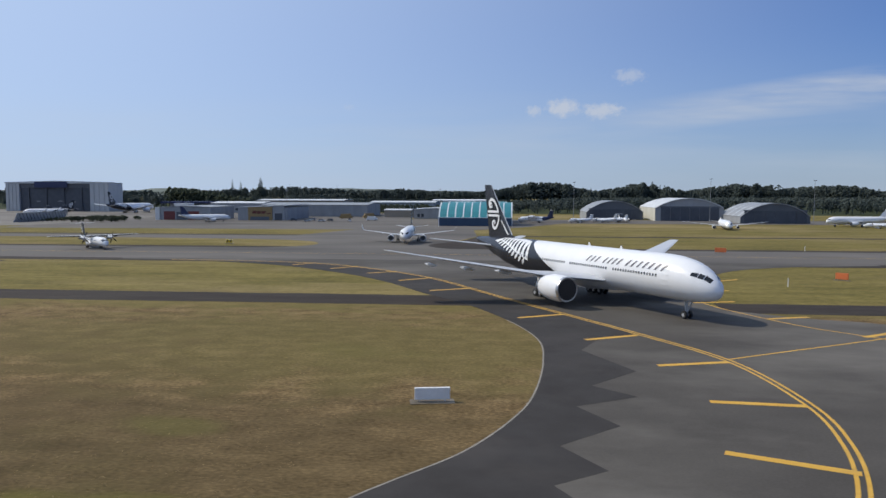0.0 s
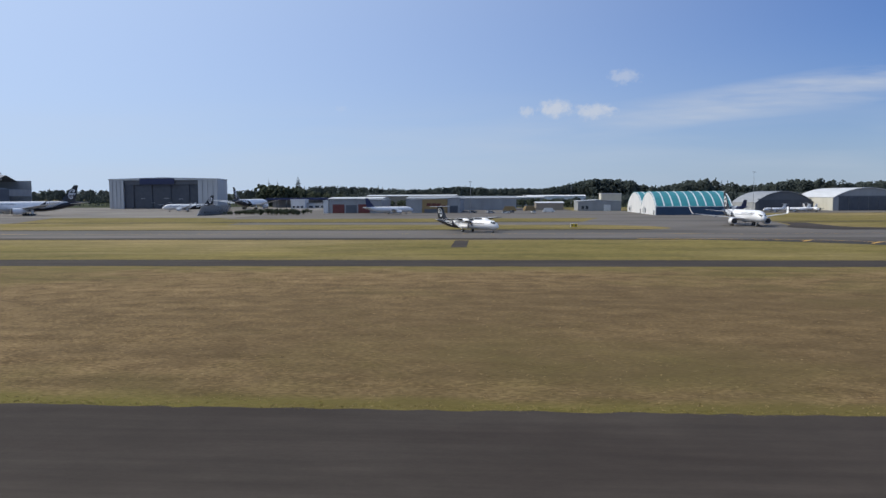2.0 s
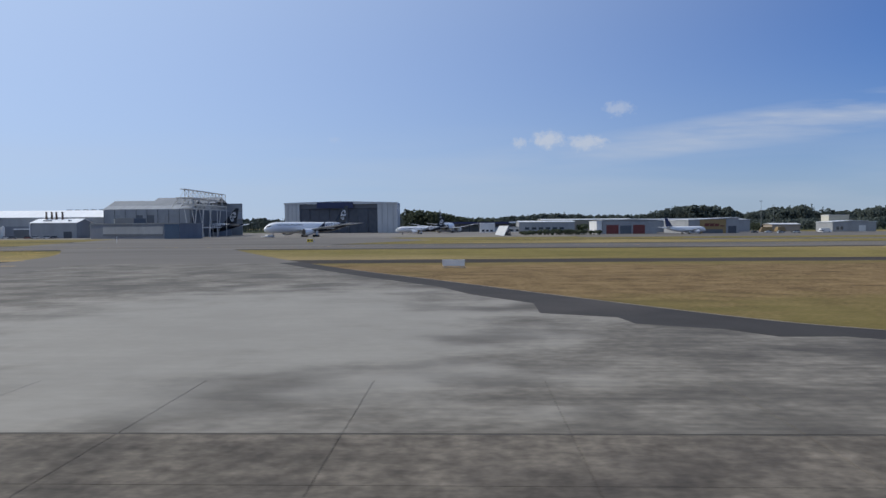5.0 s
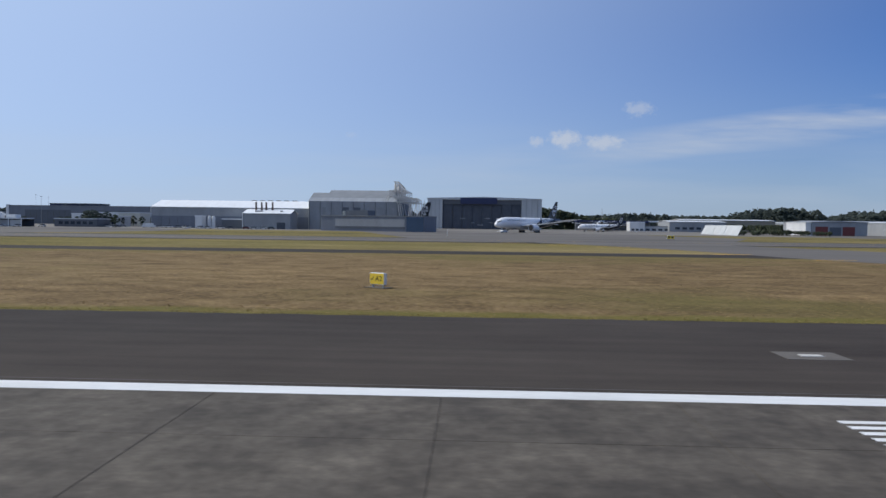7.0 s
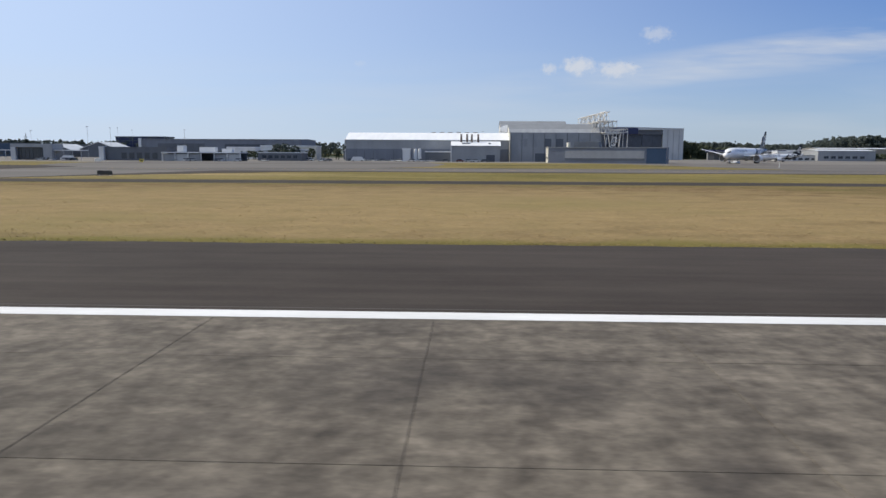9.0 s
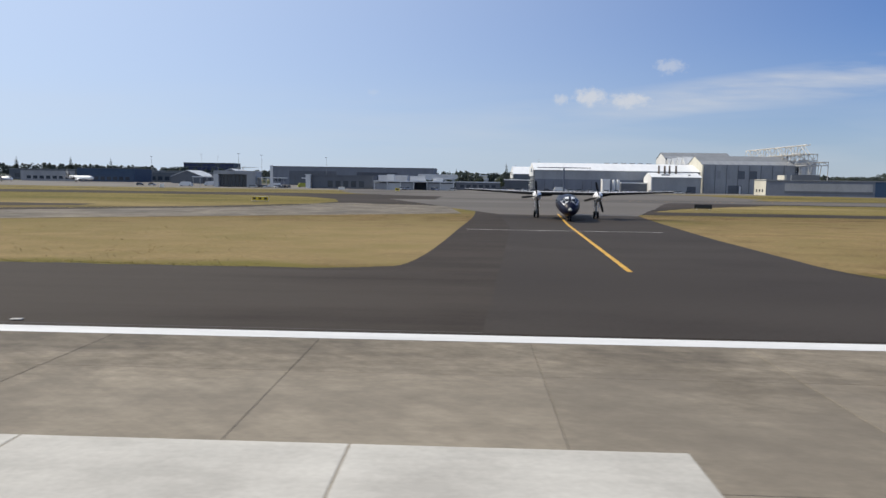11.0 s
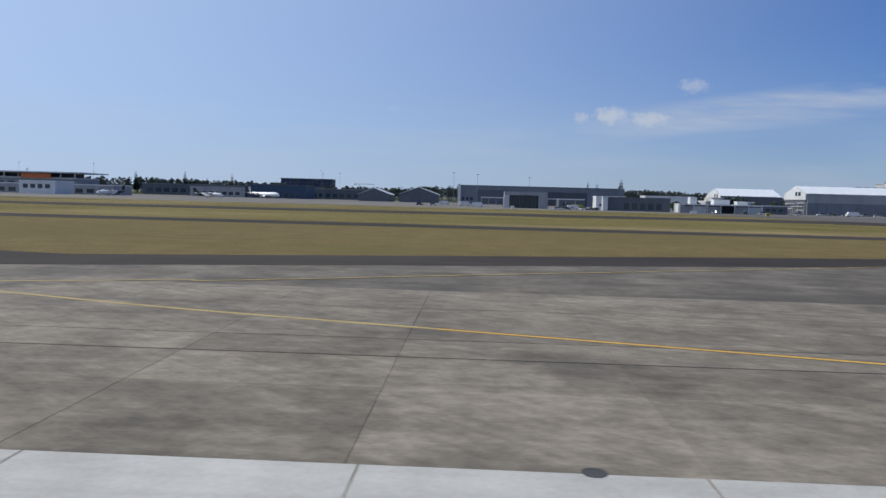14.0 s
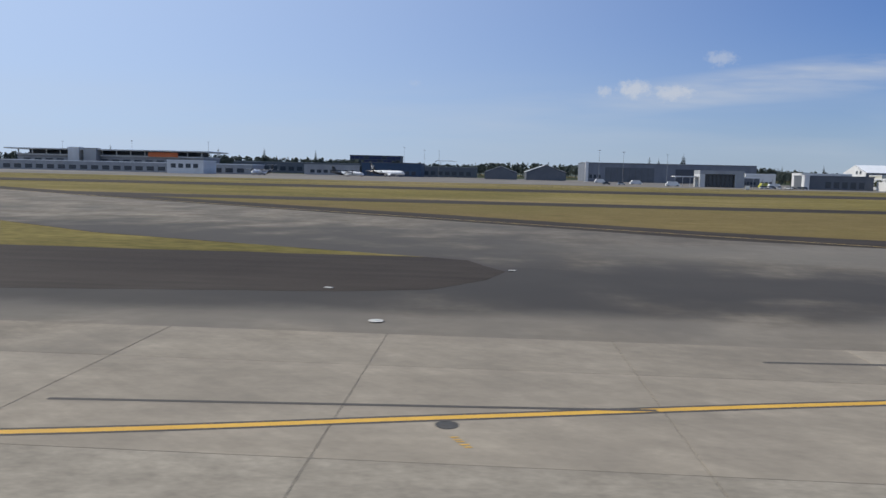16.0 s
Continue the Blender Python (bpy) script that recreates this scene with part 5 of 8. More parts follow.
for x0, x1, z1 in ((-697, -693.5, 8.4), (-684.5, -676, 7.6), (-672, -666.5, 6.8)):
    part("roof_room", boxes((x0, x1, 403, 408, 4.92, z1)), M["white_wall"], cb, "white room on the roof")
for x0, x1, y0, h, w, r, lab in ((-668, -640, 470, 6.5, "pale_grey", "roof_white", "pale low building with a white roof"), (-690, -655, 540, 9.5, "white_wall", "roof_white", "white stepped office building"),
                                 (-660, -634, 430, 4.5, "dark_wall", "roof_pale", "low dark shed with a pale roof edge"), (-722, -700, 560, 8.5, "white_wall", "roof_white", "white rooftop plant building"),
                                 (-760, -744, 470, 5.5, "dark_wall", "roof_white", "dark low shed with a white canopy edge"), (-655, -640, 500, 9.0, "cream", "roof_pale", "narrow cream office block")):
    shed("apron_building", lab, x0, x1, y0, y0 + 16, h, w, r, 0, flat=True, windows=((x0 + 2, x1 - 2, 1.5, 3.2, 6),))
shed("gable_barn", "dark barn with a bright sunlit roof slope", -916, -888, 640, 675, 6.0, "dark_wall", "roof_pale", 5.4, along="y")
shed("gable_barn", "broad dark barn with a bright sunlit roof slope", -880, -846, 640, 675, 7.0, "dark_wall", "roof_pale", 6.2, along="y")
# tower block, terminal and car park deck
tb = house("glass_block", "dark blue glass office block above the terminal", "office block")
part("body", boxes((-1152, -1064, 1262, 1300, 0, 31)), M["dark_wall"], tb)
for j in range(4):
    for i in range(11):
        part("pane", boxes((-1151 + 7.9 * i, -1151 + 7.9 * i + 7.4, 1261.7, 1261.98, 8 + 5.7 * j, 8 + 5.7 * j + 4.9)), M["navy" if (i * 3 + j) % 4 else "window_dark"], tb)
part("roof_edge", boxes((-1153, -1063, 1261, 1301, 31.02, 31.8)), M["dark_wall"], tb)
shed("podium", "long dark terminal podium below the glass block", -1230, -1010, 900, 950, 13, "dark_wall", "roof_grey", 0, flat=True, windows=((-1225, -1015, 3, 8, 20),))
cp = house("deck_terminal", "terminal with a thin flat roof on slender columns", "terminal")
part("roof", boxes((-1330, -1150, 612, 660, 17.2, 18.2)), M["pale_grey"], cp, "thin pale flat roof")
part("upper_deck", boxes((-1322, -1156, 616, 655, 12.2, 13.4)), M["pale_grey"], cp)
part("lower_wall", boxes((-1322, -1156, 618, 655, 0, 12.18)), M["grey_wall"], cp)
part("inner_wall", boxes((-1320, -1158, 632, 633, 13.42, 17.18)), M["dark_wall"], cp)
for i in range(14):
    x = -1320 + 12.5 * i
    part("column", boxes((x - 0.4, x + 0.4, 616.4, 617.2, 13.42, 17.18)), M["pale_grey"], cp)
part("stair_tower", boxes((-1272, -1262, 610, 618, 0, 19.5)), M["pale_grey"], cp)
part("stair_tower", boxes((-1258, -1247, 610, 618, 0, 19.0)), M["grey_wall"], cp)
part("banner", boxes((-1204, -1178, 615.4, 615.9, 12.6, 16.4)), M["orange"], cp, "orange-red banner")
facade_windows(cp, -1318, -1160, 618, 2.5, 5.0, 16)
facade_windows(cp, -1318, -1160, 618, 7.5, 9.6, 16)
pier = shed("terminal_pier", "long low terminal pier with white roof band", -1320, -1095, 560, 590, 7.2, "grey_wall", "roof_white", 0, flat=True, windows=((-1315, -1100, 1.2, 4.4, 24),))
shed("terminal_pier", "farther grey terminal wing", -1090, -1036, 700, 740, 9.5, "grey_wall", "roof_grey", 0, flat=True, windows=((-1085, -1040, 2, 5, 7),))
shed("navy_block", "dark navy terminal block with a flat roof", -1034, -977, 700, 740, 12.6, "blue_wall", "dark_wall", 0, flat=True, windows=((-1030, -981, 1.5, 5, 8),))
shed("terminal_pier", "dark flat terminal wing with glazed front", -1010, -925, 780, 815, 10.5, "dark_wall", "roof_grey", 0, flat=True, windows=((-1005, -930, 2, 6, 10),))
shed("white_service_block", "white boxy service block near the terminal", -1145, -1118, 520, 545, 9.0, "white_wall", "roof_white", 0, flat=True, windows=((-1143, -1121, 4, 7, 4),))
# leaning blast screen on raking struts
bs = thing("blast_fence", "leaning pale slatted blast fence on the grass", "fence", pose(-264.5, 437.5, 0, 0, 0, 3.1))
for i in range(16):
    y = -27.4 + 3.43 * i
    bm = bmesh.new()
    prism(bm, [(-1.5, 0), (-1.2, 0), (1.6, 5.6), (1.3, 5.6)], y, y + (3.1 if i in (5, 10) else 3.38), "y")
    part("screen_panel", bm, M["pale_grey"], bs)
    bm = bmesh.new()
    tube(bm, (1.4, y + 1.6, 5.2), (3.0, y + 1.6, 0), 0.12)
    tube(bm, (0.2, y + 1.6, 2.7), (2.2, y + 1.6, 0), 0.10)
    part("strut", bm, M["dark_iron"], bs, "dark raking strut")


# ---- masts, cranes, vehicles ----
def light_mast(x, y, h, group="apron light masts"):
    t = thing("light_mast", "tall thin grey floodlight mast", "light mast", pose(x, y, 0), group)
    bm = bmesh.new()
    lathe(bm, [(0, 0.17), (h * 0.5, 0.12), (h, 0.08)], False, 8)
    part("pole", bm, M["roof_grey"], t)
    part("lamp_head", boxes((-0.9, 0.9, -0.2, 0.2, h, h + 0.3)), M["roof_grey"], t)
    return t


mast = light_mast(-109, 446, 19)
for x, y, h in ((153, 470, 1.4), (70, 480, 1.3), (215, 470, 1.35), (-30, 620, 1.1), (-830, 560, 1.25), (-770, 600, 1.2), (-960, 700, 1.3), (-1180, 690, 1.5), (-1260, 700, 1.5), (-1000, 1000, 1.8), (-1030, 1020, 2.0), (-812, 560, 1.2), (-1330, 700, 1.4)):
    c = copy_thing(mast, pose(x, y, 0) @ Matrix.Diagonal((1, 1, 1, 1)))
    c.scale = (1, 1, h)
cr = thing("tower_crane", "pale tower crane with a long level jib", "crane", pose(-981, 1050, 0) @ Matrix.Scale(0.62, 4))
bm = bmesh.new()
for s in ((-0.7, -0.7), (0.7, -0.7), (0.7, 0.7), (-0.7, 0.7)):
    tube(bm, (s[0], s[1], 0), (s[0], s[1], 34), 0.2)
for i in range(12):
    tube(bm, (-0.7, -0.7, i * 2.8), (0.7, -0.7, i * 2.8 + 2.8), 0.12)
part("mast", bm, M["truss"], cr)
bm = bmesh.new()
tube(bm, (-12, 0, 34), (36, 0, 34), 0.35)
tube(bm, (-12, 0, 35.4), (30, 0, 35.2), 0.22)
for i in range(16):
    tube(bm, (-12 + 2.8 * i, 0, 34), (-10.6 + 2.8 * i, 0, 35.3), 0.14)
part("jib", bm, M["truss"], cr)
part("counterweight", boxes((-12.5, -9, -0.8, 0.8, 32.4, 34)), M["grey_wall"], cr)


def vehicle(x, y, turn, body, label, category="car", length=4.4, height=1.5, cab=0.5, group="parked cars"):
    """A parked vehicle: body, glazed cab and four wheels."""
    t = thing("parked_" + category.replace(" ", "_"), label, category, pose(x, y, 0.03, 0, 0, turn), group)
    w = 0.9 if length < 6 else 1.2
    low = height * 0.55
    bm = bmesh.new()
    prism(bm, [(-length / 2, 0.3), (length / 2, 0.3), (length / 2, low), (length * 0.3, low + 0.08), (-length / 2, low + 0.05)], -w, w, "y")
    bmesh.ops.bevel(bm, geom=bm.edges[:], offset=0.08, segments=2, affect="EDGES")
    part("body", bm, M[body], t)
    bm = bmesh.new()
    a, b = (-length * 0.42, length * (cab - 0.22))
    prism(bm, [(a, low + 0.02), (b, low + 0.02), (b - 0.5, height), (a + 0.35, height)], -w * 0.9, w * 0.9, "y")
    part("cab", bm, M["window_dark" if length < 6 else body], t)
    part("roof_panel", boxes((a + 0.4, b - 0.55, -w * 0.86, w * 0.86, height + 0.005, height + 0.05)), M[body], t)
    for sx in (-0.32, 0.32):
        for sy in (-1, 1):
            bm = bmesh.new()
            lathe(bm, [(-0.1, 0.22), (-0.1, 0.33), (0.1, 0.33), (0.1, 0.22)], True, 12)
            bmesh.ops.rotate(bm, verts=bm.verts, matrix=Matrix.Rotation(radians(90), 3, "Z"))
            bmesh.ops.translate(bm, verts=bm.verts, vec=(sx * length, sy * w, 0.33))
            part("wheel", bm, M["tyre"], t)
    return t


rng = random.Random(31)
for x, y, turn, tone, tell in ((-606, 437, 4, "dark_wall", "dark parked car before the long hall"), (-598, 436, -6, "pale_grey", "silver parked car before the long hall"), (-592.5, 435, 3, "white_wall", "white parked car before the long hall"),
                               (-587, 436, 8, "grey_wall", "grey parked car before the long hall"), (-581, 434, -3, "white_wall", "white parked car beside the hut"), (-558, 426, 2, "white_wall", "white parked car before the lean-to"),
                               (-532, 424, 12, "white_wall", "white parked car before the power house"), (-527, 423, -5, "dark_wall", "dark parked car before the power house"), (-623, 440, 10, "grey_wall", "grey parked car by the loading dock"),
                               (-631, 438, -8, "white_wall", "white parked car by the loading dock"), (-640, 436, 4, "dark_wall", "dark parked car by the loading dock")):
    vehicle(x, y, turn, tone, tell)
white_car = vehicle(-563, 419, 10, "white_wall", "white parked car on the apron edge")
vehicle(-541, 420, 0, "red_door", "red parked car by the power house")
dark_car = vehicle(-549, 418, 5, "dark_wall", "dark parked car by the power house")
silver = vehicle(-536, 419, -4, "pale_grey", "silver parked car by the power house")
for i in range(26):
    x = rng.choice((rng.uniform(-625, -580), rng.uniform(-850, -810), rng.uniform(-770, -745), rng.uniform(-700, -640), rng.uniform(-620, -520), rng.uniform(-110, -60)))
    y = 415 + rng.random() * 14 if x > -640 or x < -780 else 392 + rng.random() * 4
    if x > -200:
        y = 440 + rng.random() * 40
    copy_thing(rng.choice((white_car, dark_car, silver, white_car)), pose(x, y, 0.03, 0, 0, rng.uniform(-20, 200)))
van = vehicle(-600, 424, 0, "white_wall", "white long van parked by the hall", "van", 7.5, 2.6, 0.6, "parked vans")
for x, y, a in ((-820, 470, 10), (-835, 520, 5), (-760, 405, 180), (-812, 410, 0), (-60, 470, 0)):
    copy_thing(van, pose(x, y, 0.03, 0, 0, a))
truck = vehicle(-84, 500, 0, "mustard", "yellow ground-support truck by the freight apron", "truck", 9, 3.4, 0.62, "service trucks")
copy_thing(truck, pose(-70, 512, 0.03, 0, 0, 30))
vehicle(-752, 440, 20, "lime", "lime-yellow rescue truck by the canopy", "truck", 7.0, 2.7, 0.6, "service trucks")
tug = vehicle(-394, 399, 230, "pale_grey", "low pale aircraft tug at a nose wheel", "tug", 6.5, 1.5, 0.4, "tugs")


# ---- aircraft ----
BODY = [(0, .05, -.38), (.004, .22, -.37), (.014, .43, -.34), (.030, .62, -.26), (.052, .79, -.15), (.082, .91, -.065), (.12, .98, -.015), (.16, 1, 0), (.30, 1, 0), (.45, 1, 0), (.62, 1, 0),
        (.70, .95, .05), (.78, .82, .17), (.86, .60, .36), (.93, .37, .55), (.98, .18, .68), (1, .07, .72)]


def body_at(s):
    for (a, r0, z0), (b, r1, z1) in zip(BODY, BODY[1:]):
        if s <= b:
            k = (s - a) / (b - a)
            k = k * k * (3 - 2 * k) * 0.5 + k * 0.5
            return r0 + (r1 - r0) * k, z0 + (z1 - z0) * k
    return BODY[-1][1:]


class Hull:
    """The round body of an aircraft: nose at x = nose, pointing along +x."""

    def __init__(self, length, radius, centre, nose):
        self.length, self.radius, self.centre, self.nose = length, radius, centre, nose

    def at(self, d, theta, out=0.0):
        """A point d metres behind the nose tip, at an angle up from the right-hand side."""
        r, z = body_at(min(1, max(0, d / self.length)))
        r = r * self.radius + out
        return Vector((self.nose - d, -r * math.cos(theta), self.centre + z * self.radius + r * math.sin(theta)))

    def mesh(self, rings=64, seg=28):
        bm = bmesh.new()
        rows = []
        for i in range(rings + 1):
            u = i / rings
            d = self.length * (u * (0.35 + 0.65 * min(1, u * 2)) if u < 0.5 else u)
            rows.append([bm.verts.new(self.at(d, 2 * math.pi * j / seg)) for j in range(seg)])
        for a, b in zip(rows, rows[1:]):
            for j in range(seg):
                k = (j + 1) % seg
                bm.faces.new((a[j], a[k], b[k], b[j]))
        bm.faces.new(rows[0])
        bm.faces.new(rows[-1])
        bmesh.ops.recalc_face_normals(bm, faces=bm.faces[:])
        return bm

    def patch(self, d0, d1, t0, t1, side, out=0.025, lean=0.0, n=4, m=4):
        """A thin sheet lying on the body; side is 1 for the right-hand side, -1 for the left."""
        bm = bmesh.new()
        g = []
        for i in range(n + 1):
            row = []
            for j in range(m + 1):
                th = t0 + (t1 - t0) * j / m
                d = d0 + (d1 - d0) * i / n + lean * (j / m)
                p = self.at(d, th, out)
                row.append(bm.verts.new((p.x, p.y * side, p.z)))
            g.append(row)
        for i in range(n):
            for j in range(m):
                bm.faces.new((g[i][j], g[i + 1][j], g[i + 1][j + 1], g[i][j + 1]))
        return bm

    def leaflet(self, bm, d, th, dd, dth, width, side, bend=0.0, n=6, out=0.03):
        """A pointed leaf lying on the body from (d, th) by (dd, dth)."""
        rows = []
        k = math.hypot(dd, dth * self.radius) or 1
        nx, nt = -dth * self.radius / k, dd / k / self.radius
        for i in range(n + 1):
            u = i / n
            w = width * math.sin(math.pi * min(1, u * 0.92 + 0.08)) ** 0.8 * (1 - 0.25 * u)
            bd, bt = d + dd * u + bend * math.sin(math.pi * u), th + dth * u
            row = []
            for s in (-0.5, 0, 0.5):
                p = self.at(bd + nx * w * s, bt + nt * w * s, out)
                row.append(bm.verts.new((p.x, p.y * side, p.z)))
            rows.append(row)
        for a, b in zip(rows, rows[1:]):
            for j in (0, 1):
                bm.faces.new((a[j], a[j + 1], b[j + 1], b[j]))


def aerofoil(bm, stations, vertical=False, n=7):
    """A wing or fin lofted through stations (leading x, span place, height, chord, thickness)."""
    shape = [(i / n) ** 1.5 for i in range(n + 1)]
    rows = []
    for x, y, z, c, t in stations:
        up, dn = [], []
        for u in shape:
            h = t * 2.6 * (math.sqrt(u) * (1 - u) * 0.62 + 0.02 * (1 - u))
            a = x - c * u
            up.append((a, y - h * 0.5, z) if vertical else (a, y, z + h * 0.62))
            dn.append((a, y + h * 0.5, z) if vertical else (a, y, z - h * 0.38))
        rows.append([bm.verts.new(p) for p in up + dn[::-1]])
    for a, b in zip(rows, rows[1:]):
        for i in range(len(a)):
            j = (i + 1) % len(a)
            bm.faces.new((a[i], a[j], b[j], b[i]))
    bm.faces.new(rows[0])
    bm.faces.new(rows[-1])
    bmesh.ops.recalc_face_normals(bm, faces=bm.faces[:])
    return bm


def wheel_at(t, x, y, r, w, parent=None, name="wheel"):
    bm = bmesh.new()
    lathe(bm, [(-w / 2, r * 0.45), (-w / 2, r * 0.86), (-w * 0.32, r), (w * 0.32, r), (w / 2, r * 0.86), (w / 2, r * 0.45)], True, 18)
    bmesh.ops.rotate(bm, verts=bm.verts, matrix=Matrix.Rotation(radians(90), 3, "Z"))
    bmesh.ops.translate(bm, verts=bm.verts, vec=(x, y, r))
    ob = part(name, bm, M["tyre"], t, "", True)
    bm = bmesh.new()
    lathe(bm, [(-w / 2 - 0.01, 0.03), (-w / 2 - 0.01, r * 0.44), (w / 2 + 0.01, r * 0.44), (w / 2 + 0.01, 0.03)], True, 14)
    bmesh.ops.rotate(bm, verts=bm.verts, matrix=Matrix.Rotation(radians(90), 3, "Z"))
    bmesh.ops.translate(bm, verts=bm.verts, vec=(x, y, r))
    part("rim", bm, M["strut"], ob)


def stroke(bm, points, widths, y, at):
    """A flat brush stroke of changing width through points on an upright plane."""
    pts = curve_points(points, 5)
    rows = []
    for i, (a, b) in enumerate(pts):
        p, q = pts[max(0, i - 1)], pts[min(len(pts) - 1, i + 1)]
        dx, dz = q[0] - p[0], q[1] - p[1]
        k = math.hypot(dx, dz) or 1
        u = i / (len(pts) - 1) * (len(widths) - 1)
        j = min(len(widths) - 2, int(u))
        w = (widths[j] + (widths[j + 1] - widths[j]) * (u - j)) / 2
        rows.append([bm.verts.new(at(a - dz / k * w * s, b + dx / k * w * s, y)) for s in (-1, 1)])
    for a, b in zip(rows, rows[1:]):
        bm.faces.new((a[0], a[1], b[1], b[0]))


def fin_emblem(t, cx, cz, k, y, lean):
    """A plain pale emblem on the fin: two bars that end in curls."""
    def at(a, b, yy):
        return (cx + a * k + lean * b * k, yy, cz + b * k)
    bm = bmesh.new()
    stroke(bm, [(-0.22, 0.80), (-0.36, 0.56), (-0.60, 0.62), (-0.66, 0.84), (-0.52, 0.96), (-0.42, 0.84)], [0.10, 0.26, 0.30], y, at)
    stroke(bm, [(-0.36, 0.54), (-0.72, 0.58), (-0.86, 0.92), (-0.62, 1.26), (-0.12, 1.30), (0.46, 0.84), (0.98, 0.06)], [0.10, 0.16, 0.24, 0.30, 0.24, 0.20], y, at)
    stroke(bm, [(-1.10, 0.14), (0.0, 0.14), (0.98, 0.14)], [0.22, 0.22, 0.22], y, at)
    stroke(bm, [(-0.98, -0.24), (0.0, -0.24), (1.06, -0.24)], [0.22, 0.22, 0.22], y, at)
    stroke(bm, [(1.04, -0.22), (0.86, -0.96), (0.42, -1.46), (0.02, -1.40), (-0.16, -1.04), (0.04, -0.76), (0.30, -0.88), (0.18, -1.06)], [0.20, 0.26, 0.30, 0.24, 0.16, 0.22], y, at)
    part("fin_emblem", bm, M["leaf_white"], t, "plain white curled emblem")


def split_paint(bm, x_top, slope, z0):
    """Give the faces behind a slanting line the second paint."""
    no = Vector((1, 0, slope)).normalized()
    co = Vector((x_top, 0, z0))
    bmesh.ops.bisect_plane(bm, geom=bm.verts[:] + bm.edges[:] + bm.faces[:], plane_co=co, plane_no=no)
    for f in bm.faces:
        f.material_index = 1 if (f.calc_center_median() - co).dot(no) < 0 else 0


def jet(name, label, m, S, livery="dark_tail", titles=True, windows=True, winglet=False, detail=True, tail_colour=None):
    """A twin jet airliner on its wheels. S holds its sizes in metres; the origin is on the ground under the nose wheel."""
    t = thing(name, label, "aircraft", m)
    h = Hull(S["length"], S["radius"], S["centre"], S["nose"])
    N, R, Z = S["nose"], S["radius"], S["centre"]
    bm = h.mesh()
    tail = M[tail_colour or "black"]
    if livery not in ("plain", "fin"):
        split_paint(bm, N - S["length"] * 0.557, 1.9, Z)
    fus = part("fuselage", bm, [M["white"], tail], t, "white body with a black fern-patterned rear" if livery == "dark_tail" else "", True)
    if livery == "dark_tail":
        for side in (1, -1):
            bm = bmesh.new()
            L = S["length"]

            def low(u):
                return -0.12 + 1.0 * u

            def high(u):
                return min(1.42, low(u) + 1.25 * math.sqrt(min(1.0, u / 0.16 + 0.15)) * (1 - 0.25 * u))

            rows = []
            for i in range(25):
                u = i / 24
                row = []
                for j in range(9):
                    th = low(u) + (high(u) - low(u)) * j / 8
                    p = h.at(L * (0.633 + 0.180 * u), th, 0.025)
                    row.append(bm.verts.new((p.x, p.y * side, p.z)))
                rows.append(row)
            for a, b in zip(rows, rows[1:]):
                for j in range(8):
                    bm.faces.new((a[j], a[j + 1], b[j + 1], b[j]))
            for i in range(10):
                u = 0.10 + 0.92 * i / 9
                h.leaflet(bm, L * (0.633 + 0.180 * u), low(u), L * 0.016, -0.42 + 0.12 * u, L * 0.0105, side)
            for i in range(5):
                h.leaflet(bm, L * 0.813, 0.90, L * (0.006 + 0.008 * i), 0.50 - 0.17 * i, L * 0.009, side)
            dark = bmesh.new()
            for i in range(9):
                u = 0.10 + 0.86 * (i / 8) ** 0.92
                reach = high(u) - low(u)
                h.leaflet(dark, L * (0.633 + 0.180 * u) - 0.1, low(u) + 0.07, L * 0.004, reach * (0.80 - 0.12 * u), L * 0.0125 * (1 - 0.45 * u), side, 0.0, 7, 0.05)
            part("leaf_gap", dark, tail, fus, "black pointed gaps between the fern leaves")
            part("fern_leaves", bm, M["leaf_white"], fus, "white fern leaves on black")
    # flight deck windows
    for side in (1, -1):
        for d0, d1, t0, t1, t2, t3 in ((0.0150, 0.0270, 42, 72, 38, 62), (0.0282, 0.0390, 37, 60, 33, 52), (0.0402, 0.0530, 32, 50, 29, 39)):
            bm = bmesh.new()
            grid = []
            for i in range(4):
                row = []
                for j in range(5):
                    a = t0 + (t2 - t0) * i / 3
                    b = t1 + (t3 - t1) * i / 3
                    p = h.at(S["length"] * (d0 + (d1 - d0) * i / 3), radians(a + (b - a) * j / 4), 0.03)
                    row.append(bm.verts.new((p.x, p.y * side, p.z)))
                grid.append(row)
            for r0, r1 in zip(grid, grid[1:]):
                for j in range(4):
                    bm.faces.new((r0[j], r0[j + 1], r1[j + 1], r1[j]))
            part("cockpit_window", bm, M["glass"], fus)
    if titles:
        d = S["length"] * 0.120
        for side in (1, -1):
            for a, b in ((0, 0.05), (0.062, 0.128), (0.14, 0.27)):
                if side > 0:
                    lo, hi = d + S["length"] * (0.270 - b), d + S["length"] * (0.270 - a)
                else:
                    lo, hi = d + S["length"] * a, d + S["length"] * b
                n = max(3, round((hi - lo) / (R * 0.38)))
                for q in range(n):
                    e0 = lo + (hi - lo) * (q + 0.10) / n
                    e1 = lo + (hi - lo) * (q + 0.44) / n
                    part("title_bar", h.patch(e0, e1, radians(19), radians(37), side, 0.03, -0.26 * R if side > 0 else -0.26 * R, 1, 3), M["title"], fus)
